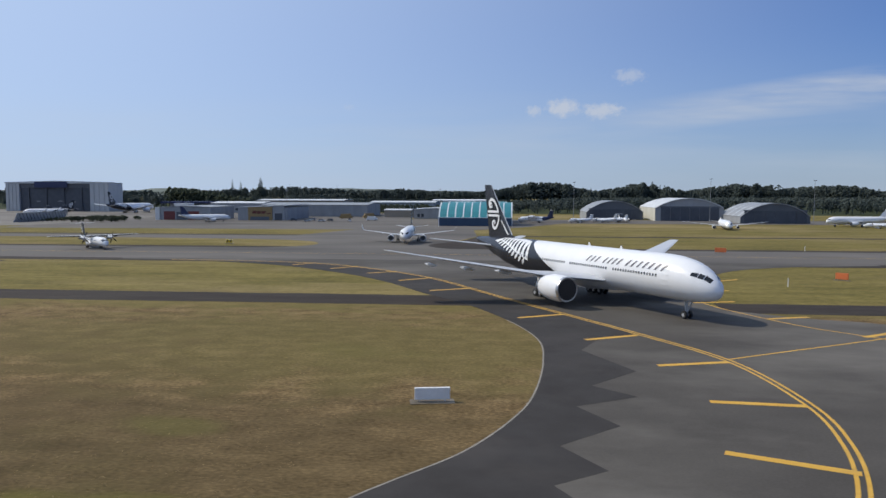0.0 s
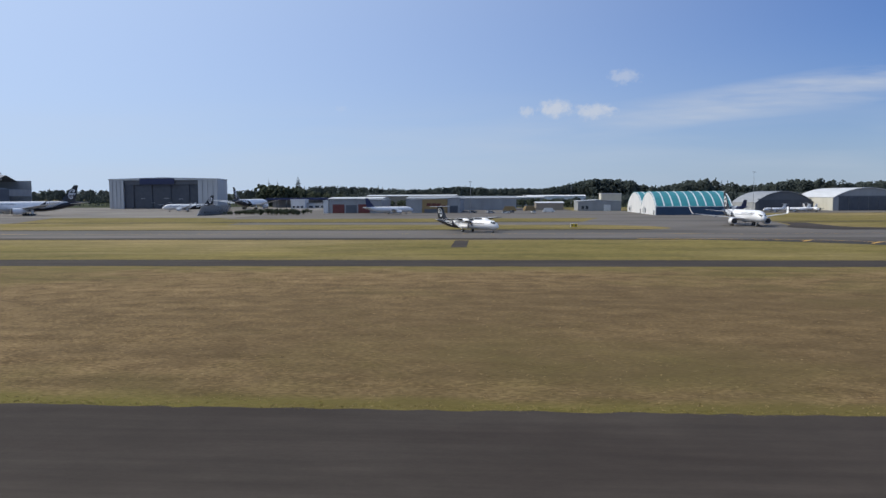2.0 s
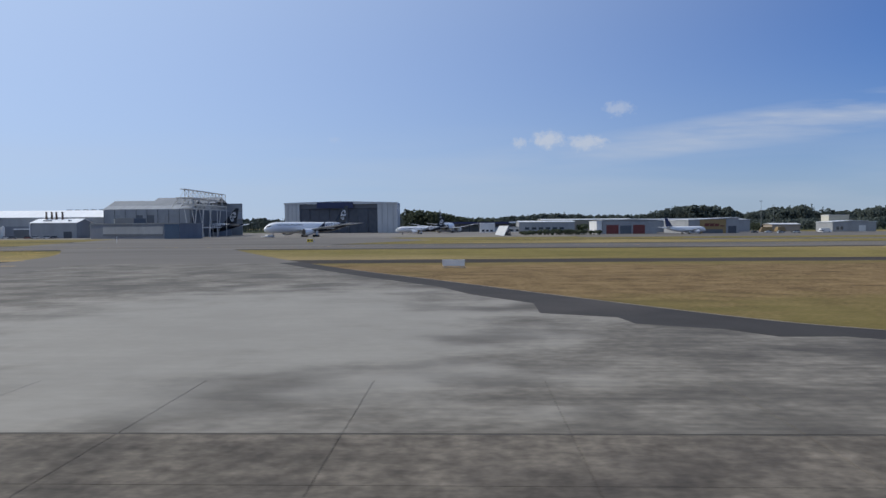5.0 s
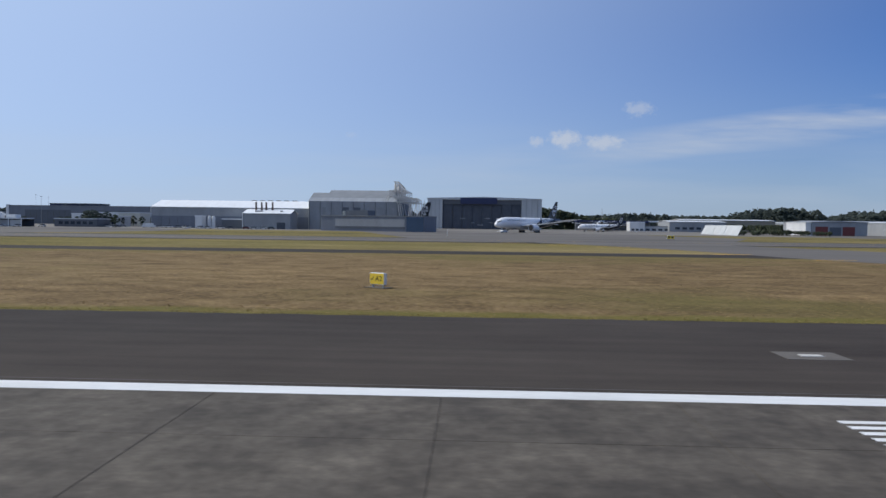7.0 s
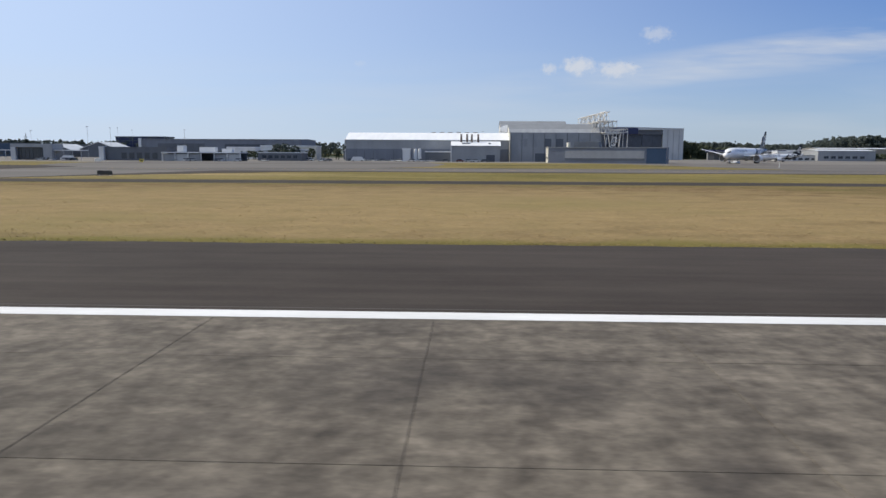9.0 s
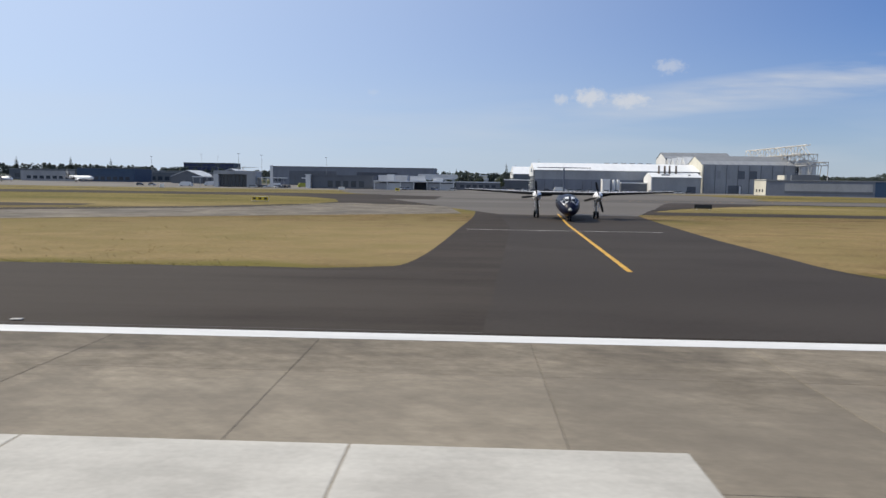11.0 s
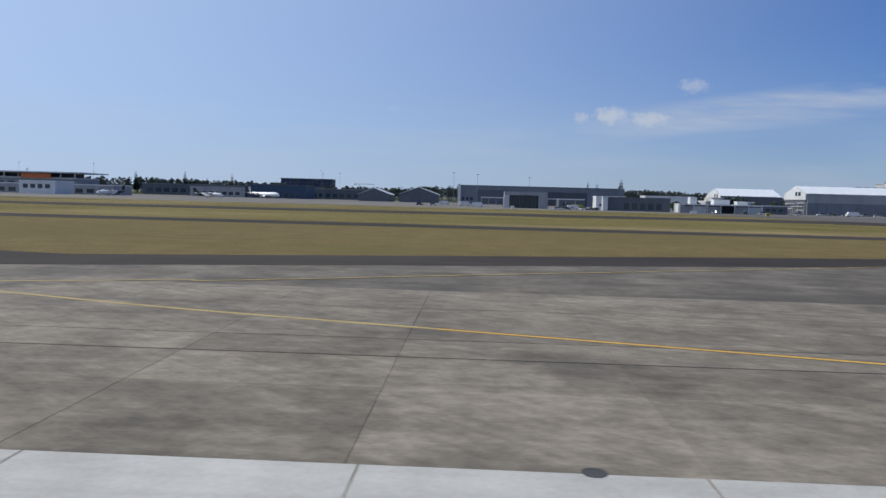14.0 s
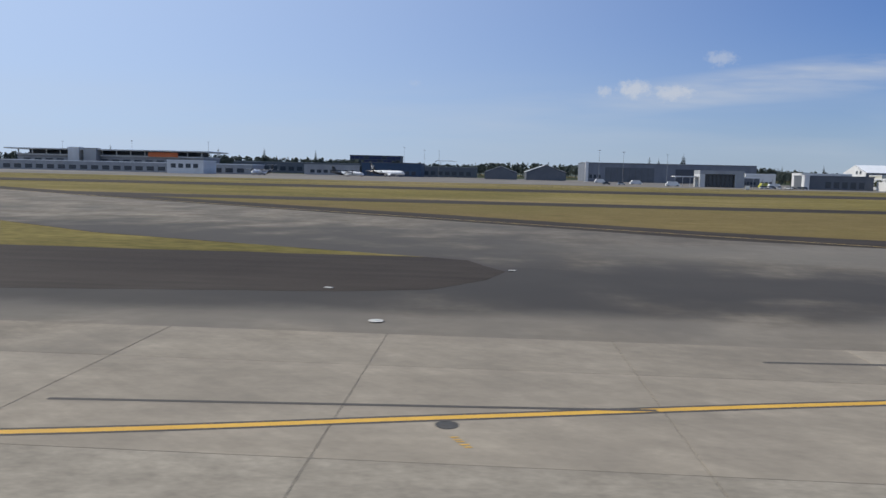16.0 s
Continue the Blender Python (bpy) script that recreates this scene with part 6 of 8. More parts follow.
    if windows:
        bmw = h.patch(-0.14, 0.14, 0, 0.1, 1)
        bmw.free()
        count = int(S["length"] * 0.62 / (0.55 if detail else 1.0))
        for side in (1, -1):
            if detail:
                for i in range(min(75, count)):
                    d = S["length"] * 0.135 + i * 0.55
                    if i % 19 in (17, 18):
                        continue
                    part("cabin_window", h.patch(d, d + 0.26, radians(3), radians(9.5), side, 0.022, 0, 1, 1), M["glass"], fus)
            else:
                bm = bmesh.new()
                for i in range(int(S["length"] * 0.60 / 0.55)):
                    d = S["length"] * 0.15 + i * 0.55
                    q = [h.at(d + a, radians(b), 0.022) for a, b in ((0, 8), (0.3, 8), (0.3, 16), (0, 16))]
                    bm.faces.new([bm.verts.new((p.x, p.y * side, p.z)) for p in q])
                tagged(part("cabin_windows", bm, M["glass"], fus), kind="stuff")
        for d in (0.105, 0.33):
            for side in (1, -1):
                part("cabin_door", h.patch(S["length"] * d, S["length"] * d + 1.05, radians(-16), radians(26), side, 0.018, 0, 1, 3), M["white"], fus)
    # wings
    wx, wr, wk, wt = S["wing"]        # leading edge behind the nose, root chord, kink (span, chord), tip (span, chord)
    sw = math.tan(radians(S["sweep"]))
    z0 = S["wing_z"]
    for side in (-1, 1):
        st = [(N - wx, side * R * 0.75, z0, wr, wr * 0.13), (N - wx - (wk[0] - R * 0.75) * sw, side * wk[0], z0 + (wk[0] - R) * 0.105, wk[1], wk[1] * 0.11),
              (N - wx - (wt[0] - R * 0.75) * sw, side * wt[0], z0 + (wt[0] - R) * 0.105 + S.get("flex", 0), wt[1], wt[1] * 0.10)]
        w = part("wing", aerofoil(bmesh.new(), st), M["wing_grey"], t, "pale grey swept wing", True)
        x1, y1, z1, c1, _ = st[-1]
        if winglet:
            part("winglet", aerofoil(bmesh.new(), [(x1 - 0.1, y1, z1 + 0.02, c1, 0.12), (x1 - 0.9, y1 + side * 0.45, z1 + 0.9, c1 * 0.8, 0.1), (x1 - 2.0, y1 + side * 0.75, z1 + 2.4, c1 * 0.4, 0.05)]), M["white"], w)
        for f in ((0.35, 0.55, 0.75) if detail else (0.5,)):
            ys = R + (wt[0] - R) * f
            xs = N - wx - (ys - R * 0.75) * sw - (wk[1] + (wt[1] - wk[1]) * max(0, (ys - wk[0]) / (wt[0] - wk[0]))) * 0.92
            bm = bmesh.new()
            k = R * 0.5 * (1 - 0.45 * f)
            lathe(bm, [(2.6 * k, 0.02), (1.6 * k, 0.22 * k), (0, 0.30 * k), (-1.8 * k, 0.02)], True, 8, (xs, side * ys, z0 + (ys - R) * 0.105 - 0.35 * k))
            part("flap_fairing", bm, M["wing_grey"], w)
        # engine
        ex, ey, ez, er, el = S["engine"]
        x0 = N - ex
        bm = bmesh.new()
        lathe(bm, [(0, er * 0.80), (0.16 * er, er * 0.90), (-0.1 * er, er * 0.93), (-0.6 * er, er), (-el * 0.45, er * 0.98), (-el * 0.75, er * 0.78), (-el * 0.77, er * 0.52), (-el, er * 0.32), (-el * 1.12, 0.05)], True, 28, (x0, side * ey, ez))
        eng = part("engine", bm, M["white"], t, "white engine nacelle with a dark intake", True)
        bm = bmesh.new()
        lathe(bm, [(0.165 * er, er * 0.74), (0.19 * er, er * 0.90), (0.06 * er, er * 0.945), (-0.02 * er, er * 0.94)], True, 28, (x0, side * ey, ez))
        part("intake_lip", bm, M["metal"], eng, "bright metal intake lip", True)
        bm = bmesh.new()
        lathe(bm, [(0.20 * er, er * 0.02), (0.195 * er, er * 0.80)], True, 24, (x0, side * ey, ez))
        part("fan", bm, M["engine_dark"], eng, "dark fan face")
        bm = bmesh.new()
        prism(bm, [(x0 - er * 0.5, ez + er * 0.9), (x0 - el * 0.9, ez + er * 0.5), (x0 - el * 1.25, z0 + 0.3), (x0 - el * 0.45, z0 + 0.35)], side * ey - 0.22, side * ey + 0.22, "y")
        part("pylon", bm, M["white"], eng)
        # tailplane
        tx, tr, ts, tc, tz = S["tail"]
        part("tailplane", aerofoil(bmesh.new(), [(N - tx, side * R * 0.3, tz, tr, tr * 0.09), (N - tx - ts * 0.72, side * ts, tz + ts * 0.11, tc, tc * 0.09)]), M["wing_grey"], t, "", True)
    fx, fr, fz0, fz1, fxt, ft = S["fin"]
    fin = part("fin", aerofoil(bmesh.new(), [(N - fx + 3.0 * (R / 3.1), 0, fz0 - 0.5, fr + 3.0 * (R / 3.1), 0.62 * R / 3.1), (N - fx, 0, fz0 + R * 0.28, fr, 0.55 * R / 3.1), (N - fxt, 0, fz1, ft, 0.22 * R / 3.1)], True), tail if livery != "plain" else M["white"], t, "tall dark fin" if livery != "plain" else "", True)
    if livery == "dark_tail":
        cz = fz0 + (fz1 - fz0) * 0.47
        cx = N - (fx + fxt) / 2 - (fr + ft) / 4 * 1.02
        for y in (-0.26 * R / 3.1 - 0.05, 0.26 * R / 3.1 + 0.05):
            fin_emblem(fin, cx + 0.12 * R, cz, R * 0.64, y, 0)
    if livery == "dark_tail" and detail:
        bm = bmesh.new()
        tube(bm, (N - fx + 0.03, 0, fz0 + R * 0.28), (N - fxt + 0.03, 0, fz1), 0.10, 8, 0.06)
        part("fin_edge", bm, M["wing_grey"], fin, "bare pale leading edge", True)
        leaf = bmesh.new()
        for k in range(6):
            u = k / 5
            bx, bz = N - fx - 0.6 - 2.2 * u, fz0 + R * 0.30 + 2.2 * u
            for y in (-0.30, 0.30):
                v = [leaf.verts.new((bx + a, y, bz + b)) for a, b in ((0, 0), (-0.55, 0.02), (-1.35 + 0.5 * u, 0.55 - 0.1 * u), (-0.5, 0.36))]
                leaf.faces.new(v)
        part("fin_leaves", leaf, M["leaf_white"], fin, "white fern leaves at the fin root")
    # belly fairing
    bm = bmesh.new()
    lathe(bm, [(wr * 0.75, 0.1), (wr * 0.55, R * 0.62), (0, R * 0.80), (-wr * 0.5, R * 0.62), (-wr * 0.8, 0.1)], True, 18, (N - wx - wr * 0.55, 0, Z - R * 0.42))
    part("belly_fairing", bm, M["white"], t, "", True)
    # landing gear
    gx, gy, gr, rows = S["gear"]
    bm = bmesh.new()
    tube(bm, (0, 0, gr * 0.6), (-0.2, 0, Z - R * 0.8), 0.14 * R / 2)
    tube(bm, (0, 0, gr), (1.1 * R / 3, 0, Z - R * 0.85), 0.07 * R / 2)
    ng = part("nose_gear", bm, M["strut"], t)
    for y in (-0.3, 0.3):
        wheel_at(ng, 0, y * R / 2, gr * 0.82, 0.3 * R / 2.4)
    for side in (-1, 1):
        bm = bmesh.new()
        tube(bm, (-gx, side * gy, gr * 0.9), (-gx, side * gy, z0), 0.16 * R / 2)
        tube(bm, (-gx, side * gy, gr * 1.6), (-gx, side * (gy - 1.6 * R / 3), z0), 0.08 * R / 2)
        mg = part("main_gear", bm, M["strut"], t)
        for k in range(rows):
            for y in (-0.36, 0.36):
                wheel_at(mg, -gx + (k - (rows - 1) / 2) * gr * 2.15, side * gy + y * R / 2, gr, 0.42 * R / 2.6)
        part("gear_door", boxes((-gx - 0.7, -gx + 0.7, side * (gy + 0.5 * R / 2), side * (gy + 0.5 * R / 2) + 0.06, gr * 1.8, z0 - 0.1)), M["white"], t)
    # small fittings
    for d, hh in ((0.30, 0.45), (0.42, 0.5)):
        p = h.at(S["length"] * d, math.pi / 2)
        bm = bmesh.new()
        prism(bm, [(p.x, p.z - 0.05), (p.x - 0.5, p.z - 0.05), (p.x - 0.55, p.z + hh), (p.x - 0.3, p.z + hh)], -0.04, 0.04, "y")
        part("antenna", bm, M["white"], fus)
    return t


WIDE = dict(length=63.7, radius=3.1, centre=5.5, nose=5.9, wing=(19.5, 13.2, (10.5, 8.2), (30.2, 2.3)), sweep=34, wing_z=3.8, flex=1.3, engine=(20.2, 9.6, 2.85, 2.0, 7.0), tail=(54.2, 6.8, 10.7, 2.5, 6.8),
            fin=(50.3, 8.6, 8.2, 18.6, 58.2, 2.5), gear=(25.9, 5.5, 0.66, 3))
NARROW = dict(length=37.6, radius=1.98, centre=3.55, nose=5.1, wing=(11.6, 6.6, (6.4, 3.9), (16.8, 1.6)), sweep=27, wing_z=2.55, engine=(10.6, 5.75, 1.75, 1.12, 4.3), tail=(31.6, 3.9, 6.2, 1.6, 4.5),
              fin=(29.8, 5.6, 5.4, 11.8, 34.3, 2.0), gear=(12.6, 3.8, 0.58, 1))


def facing(x, y, hx, hy, z=0.03):
    return pose(x, y, z, 0, 0, math.degrees(math.atan2(hy, hx)))


jet("wide_body_airliner", "white wide-body airliner with black fern tail on the taxiway", facing(54.32, 106.58, 0.5315, -0.847) @ Matrix.Scale(1.039, 4), WIDE)
jet("wide_body_airliner", "white wide-body airliner with black tail before a hangar", facing(-393.9, 409.4, -0.65, -0.76), WIDE, windows=False, detail=False)
jet("wide_body_airliner", "dark-tailed airliner with its nose inside the truss hangar", facing(-492.4, 490, -1, 0.05), WIDE, windows=False, detail=False, titles=False)
jet("narrow_body_airliner", "white narrow-body airliner with black tail facing the runway", facing(-6.9, 253.5, 0.06, -1), NARROW, winglet=True, detail=False)
jet("narrow_body_airliner", "white narrow-body airliner with black tail parked by trees", facing(-331, 522, -0.93, -0.3), NARROW, winglet=True, detail=False)
jet("wide_body_airliner", "far dark-tailed wide-body airliner parked tail-on", facing(-299, 642, 0.15, 1), WIDE, detail=False, titles=False, windows=False)
jet("freighter_airliner", "white freighter jet with a navy tail at the cargo shed", facing(-147.3, 439.4, 0.92, 0.39) @ Matrix.Scale(0.81, 4), NARROW, livery="fin", titles=False, windows=False, detail=False, tail_colour="navy")
jet("plain_white_airliner", "plain white stripped airliner parked on the apron", facing(204, 414, -1, -0.12), NARROW, livery="plain", titles=False, windows=False, detail=False)
jet("narrow_body_airliner", "far white airliner beyond the western apron", facing(-990, 640, 0.9, -0.4), NARROW, detail=False, titles=False, windows=False)


def turboprop(name, label, m, S, paint, rear=None, blades=6, gear_in_nacelle=True, fern=False):
    """A high-wing twin turboprop with a T-tail; propellers at rest."""
    t = thing(name, label, "aircraft", m)
    h = Hull(S["length"], S["radius"], S["centre"], S["nose"])
    N, R, Z, L = S["nose"], S["radius"], S["centre"], S["length"]
    bm = h.mesh(48, 24)
    if rear:
        split_paint(bm, N - L * 0.62, 1.2, Z)
    fus = part("fuselage", bm, [M[paint], M[rear or paint]], t, "", True)
    if fern:
        for side in (1, -1):
            bm = bmesh.new()
            for i in range(9):
                u = i / 8
                h.leaflet(bm, L * (0.68 + 0.22 * u), -0.35 + 1.0 * u, -0.2, 0.95 - 0.6 * u, R * (0.30 - 0.14 * u), side, 0.3 * R)
            part("fern_leaves", bm, M["leaf_white"], fus, "white fern leaves on black")
    for side in (1, -1):
        if paint != "white":
            part("window_frame", h.patch(L * 0.029, L * 0.079, radians(28), radians(82), side, 0.016), M["white"], fus, "white window surround")
        for d0, d1, t0, t1 in ((0.031, 0.045, 36, 86), (0.048, 0.060, 33, 72), (0.063, 0.076, 32, 60)):
            part("cockpit_window", h.patch(L * d0, L * d1, radians(t0), radians(t1), side, 0.035), M["glass"], fus)
        bm = bmesh.new()
        for i in range(20):
            d = L * 0.17 + i * L * 0.023
            q = [h.at(d + a, radians(b), 0.022) for a, b in ((0, 8), (0.28, 8), (0.28, 22), (0, 22))]
            bm.faces.new([bm.verts.new((p.x, p.y * side, p.z)) for p in q])
        tagged(part("cabin_windows", bm, M["glass"], fus), kind="stuff")
    if paint != "white":
        bm = bmesh.new()
        lathe(bm, [(0, 0.02), (-0.12, R * 0.16), (-0.2, R * 0.18)], True, 12, (N + 0.05, 0, Z - R * 0.34))
        part("nose_lamp", bm, M["lamp_lens"], fus)
    wz, half, cr, ct = S["wing_z"], S["span"] / 2, S["chord"], S["tip"]
    wx = L * 0.38
    dz = S.get("dihedral", 0.15)
    wing_rows = [(N - wx - 0.9, -half, wz + dz, ct, 0.22), (N - wx, -half * 0.36, wz, cr, 0.46), (N - wx, half * 0.36, wz, cr, 0.46), (N - wx - 0.9, half, wz + dz, ct, 0.22)]
    w = part("wing", aerofoil(bmesh.new(), wing_rows), M["white"], t, "pale straight high wing", True)
    for (x0, y0, z0, _, h0), (x1, y1, z1, _, h1) in zip(wing_rows, wing_rows[1:]):
        bm = bmesh.new()
        tube(bm, (x0 - 0.05, y0, z0 - h0 * 0.12), (x1 - 0.05, y1, z1 - h1 * 0.12), h0 * 0.42, 10, h1 * 0.42)
        part("de_icing_boot", bm, M["tyre"], w, "black rubber leading edge", True)
    ey, ez, pr = S["prop_y"], S["prop_z"], S["prop_r"]
    for side in (-1, 1):
        x0 = N - wx + 2.4
        bm = bmesh.new()
        lathe(bm, [(0, 0.30), (-0.5, 0.48), (-1.6, 0.60), (-3.4, 0.62), (-5.4, 0.40), (-6.8, 0.06)], True, 16, (x0, side * ey, ez))
        bmesh.ops.scale(bm, verts=bm.verts, vec=(1, 1, 1.12), space=Matrix.Translation((0, 0, -ez)))
        nac = part("engine_nacelle", bm, M["white"], t, "white engine nacelle under the wing", True)
        bm = bmesh.new()
        lathe(bm, [(0.62, 0.02), (0.45, 0.16), (0.1, 0.27), (-0.02, 0.28)], True, 14, (x0, side * ey, ez))
        spin = part("spinner", bm, M["strut"], nac, "", True)
        for b in range(blades):
            a = 2 * math.pi * b / blades + (0.26 if side > 0 else 0.1)
            bm = bmesh.new()
            rows = []
            for u, w in ((0.12, 0.10), (0.35, 0.17), (0.7, 0.18), (0.95, 0.13), (1.0, 0.05)):
                tw = radians(58 - 30 * u)
                c, s = math.cos(tw) * w, math.sin(tw) * w
                rows.append([bm.verts.new((x0 + 0.15 + q * s - (0.02 if q < 0 else 0), side * ey + math.cos(a) * pr * u - math.sin(a) * q * c, ez + math.sin(a) * pr * u + math.cos(a) * q * c)) for q in (-1, -0.3, 1)])
            for r0, r1 in zip(rows, rows[1:]):
                for j in (0, 1):
                    bm.faces.new((r0[j], r0[j + 1], r1[j + 1], r1[j]))
            bmesh.ops.solidify(bm, geom=bm.faces[:], thickness=0.05)
            part("blade", bm, M["tyre"], nac, "dark propeller blade")
        gx, gy, gr = S["gear"]
        gz = ez - 0.4 if gear_in_nacelle else Z - R * 0.5
        bm = bmesh.new()
        tube(bm, (-gx, side * gy, gr * 0.8), (-gx, side * gy, gz), 0.13)
        tube(bm, (-gx, side * gy, gr * 1.6), (-gx - 1.1, side * gy, gz), 0.07)
        mg = part("main_gear", bm, M["strut"], t)
        for y in (-0.24, 0.24):
            wheel_at(mg, -gx, side * gy + y, gr, 0.26)
        if gear_in_nacelle:
            part("gear_door", boxes((-gx + 0.3, -gx + 1.5, side * gy - 0.32, side * gy - 0.27, gz - 1.1, gz)), M["white"], t)
            part("gear_door", boxes((-gx + 0.3, -gx + 1.5, side * gy + 0.27, side * gy + 0.32, gz - 1.1, gz)), M["white"], t)
        else:
            bm = bmesh.new()
            lathe(bm, [(2.4, 0.05), (1.2, 0.55), (-1.2, 0.55), (-2.6, 0.05)], True, 12, (-gx, side * (R + 0.1), Z - R * 0.55))
            part("gear_pod", bm, M[paint], t, "", True)
    part("fin", aerofoil(bmesh.new(), [(N - L * 0.74, 0, Z + R * 0.6, L * 0.20, 0.5), (N - L * 0.82, 0, Z + R * 1.3, L * 0.145, 0.42), (N - L * 0.885, 0, S["height"], L * 0.095, 0.3)], True), M[rear or paint], t, "", True)
    if fern:
        for y in (-0.24, 0.24):
            fin_emblem(t, N - L * 0.915, (S["height"] + Z) / 2 + 0.9, 0.9, y, 0)
    for side in (-1, 1):
        part("tailplane", aerofoil(bmesh.new(), [(N - L * 0.885, 0, S["height"] + 0.05, L * 0.085, 0.2), (N - L * 0.91, side * S["tail_half"], S["height"] + 0.05, L * 0.055, 0.14)]), M["wing_grey" if paint == "white" else "night"], t, "", True)
    gr = S["gear"][2]
    bm = bmesh.new()
    tube(bm, (0, 0, gr * 0.6), (-0.15, 0, Z - R * 0.8), 0.08)
    ng = part("nose_gear", bm, M["strut"], t)
    for y in (-0.15, 0.15):
        wheel_at(ng, 0, y, gr * 0.72, 0.17)
    return t


REGIONAL = dict(length=27.2, radius=1.42, centre=2.35, nose=2.0, wing_z=3.95, span=27.0, chord=2.5, tip=1.5, prop_y=4.05, prop_z=3.5, prop_r=1.96, gear=(10.8, 2.05, 0.42), height=7.5, tail_half=3.65)
HOLDER = dict(length=25.7, radius=1.33, centre=1.95, nose=2.1, wing_z=3.35, span=27.4, chord=2.45, tip=1.2, prop_y=3.95, prop_z=2.95, prop_r=1.98, gear=(9.5, 3.95, 0.48), height=6.9, tail_half=3.95, dihedral=0.35)
turboprop("regional_turboprop", "white regional turboprop with black fern tail on taxiway", facing(-95.5, 216.5, 0.72, -0.69), REGIONAL, "white", "black", 6, False, True)
turboprop("holding_turboprop", "dark navy-black turboprop waiting at the holding point", facing(-638.7, 90.2, -0.087, -1), HOLDER, "night", None, 4, True)
SMALL = dict(length=16.2, radius=1.0, centre=1.75, nose=1.6, wing_z=1.7, span=17.2, chord=2.2, tip=1.0, prop_y=2.8, prop_z=1.75, prop_r=1.3, gear=(5.4, 2.8, 0.36), height=4.9, tail_half=2.8)
sp = turboprop("small_turboprop", "small white twin turboprop parked by the arch hangars", facing(80, 455, -0.97, 0.2), SMALL, "white", None, 4, True)
turboprop("blue_tail_turboprop", "white turboprop with a blue tail by the teal hangar", facing(36, 446, -1, -0.12), dict(REGIONAL, length=22.0, span=22), "white", "navy", 4, False)
copy_thing(sp, facing(66, 448, -0.95, -0.3))
stored = dict(NARROW, length=31.0, radius=1.9, centre=2.75, wing=(11.0, 6.0, (7, 3.6), (20.5, 1.5)), sweep=12, wing_z=1.85, engine=(10.0, 5.6, 1.25, 0.75, 3.2), tail=(26.4, 3.2, 5.6, 1.4, 3.4), fin=(25.0, 4.2, 4.3, 5.6, 26.5, 3.2))
jet("stored_white_airliner", "white stored airliner with broad wings facing the runway", facing(134.6, 368, -0.12, -1), stored, livery="plain", titles=False, windows=False, detail=False)
copy_thing(sp, facing(212, 396, -0.97, 0.2))
copy_thing(sp, facing(100, 458, 0.2, -1))
turboprop("small_white_aircraft", "small white aircraft parked by the arch hangars", facing(90, 462, -1, 0.1), dict(SMALL, length=13.5, span=14, height=4.6), "white", None, 3, True)
turboprop("regional_turboprop", "far white regional turboprop near the terminal", facing(-1010, 560, 0.95, -0.2), REGIONAL, "white", "black", 6, False)
turboprop("regional_turboprop", "far white regional turboprop on the western stand", facing(-1075, 500, -0.3, -1), REGIONAL, "white", "black", 6, False)


# ---- trees ----
def clump_mesh(name, trees, seed, mat, label, category="woodland", tuft=1.0, fine=1.0):
    """A wood of many uneven crowns, each of small leafy tufts over a thin trunk, in one mesh."""
    rng = random.Random(seed)
    verts, faces = [], []
    ico = [(0, 0, 1), (0.89, 0, 0.45), (0.28, 0.85, 0.45), (-0.72, 0.53, 0.45), (-0.72, -0.53, 0.45), (0.28, -0.85, 0.45), (0.72, 0.53, -0.45), (-0.28, 0.85, -0.45), (-0.89, 0, -0.45), (-0.28, -0.85, -0.45), (0.72, -0.53, -0.45)]
    tri = [(0, 1, 2), (0, 2, 3), (0, 3, 4), (0, 4, 5), (0, 5, 1), (1, 6, 2), (2, 7, 3), (3, 8, 4), (4, 9, 5), (5, 10, 1), (6, 7, 2), (7, 8, 3), (8, 9, 4), (9, 10, 5), (10, 6, 1)]
    for x, y, h, w, kind in trees:
        n = int((34 if kind == "broad" else 30) * tuft)
        k = len(verts)
        r = w * 0.04 + 0.12
        verts += [(x - r, y, 0), (x + r, y, 0), (x + r * 0.5, y, h * 0.6), (x - r * 0.5, y, h * 0.6)]
        faces.append((k, k + 1, k + 2, k + 3))
        for i in range(n):
            u = (i + rng.random()) / n
            if kind == "pine":
                z = h * (0.22 + 0.78 * u)
                rad = w * 0.5 * (1.05 - u) ** 0.9
                s = (w * 0.10 + 0.25 * (1 - u)) * fine
                sq = 0.55
            else:
                z = h * (0.30 + 0.64 * u)
                rad = w * 0.5 * math.sqrt(max(0.05, 1 - (2 * u - 0.9) ** 2 * 0.9))
                s = w * (0.09 + 0.07 * rng.random()) * fine
                sq = 0.8
            a = rng.random() * 6.283
            q = rad * math.sqrt(rng.random())
            cx, cy = x + q * math.cos(a), y + q * math.sin(a)
            k = len(verts)
            rot = rng.random() * 6.283
            c0, s0 = math.cos(rot), math.sin(rot)
            for px, py, pz in ico:
                j = s * (0.65 + 0.7 * rng.random())
                verts.append((cx + (px * c0 - py * s0) * j, cy + (px * s0 + py * c0) * j, z + pz * j * sq))
            faces += [(k + p, k + q2, k + r2) for p, q2, r2 in tri]
    me = bpy.data.meshes.new(name)
    me.from_pydata(verts, [], faces)
    me.materials.append(M[mat])
    me.polygons.foreach_set("use_smooth", [True] * len(me.polygons))
    return tagged(new(name, me), label, category, "", "stuff")


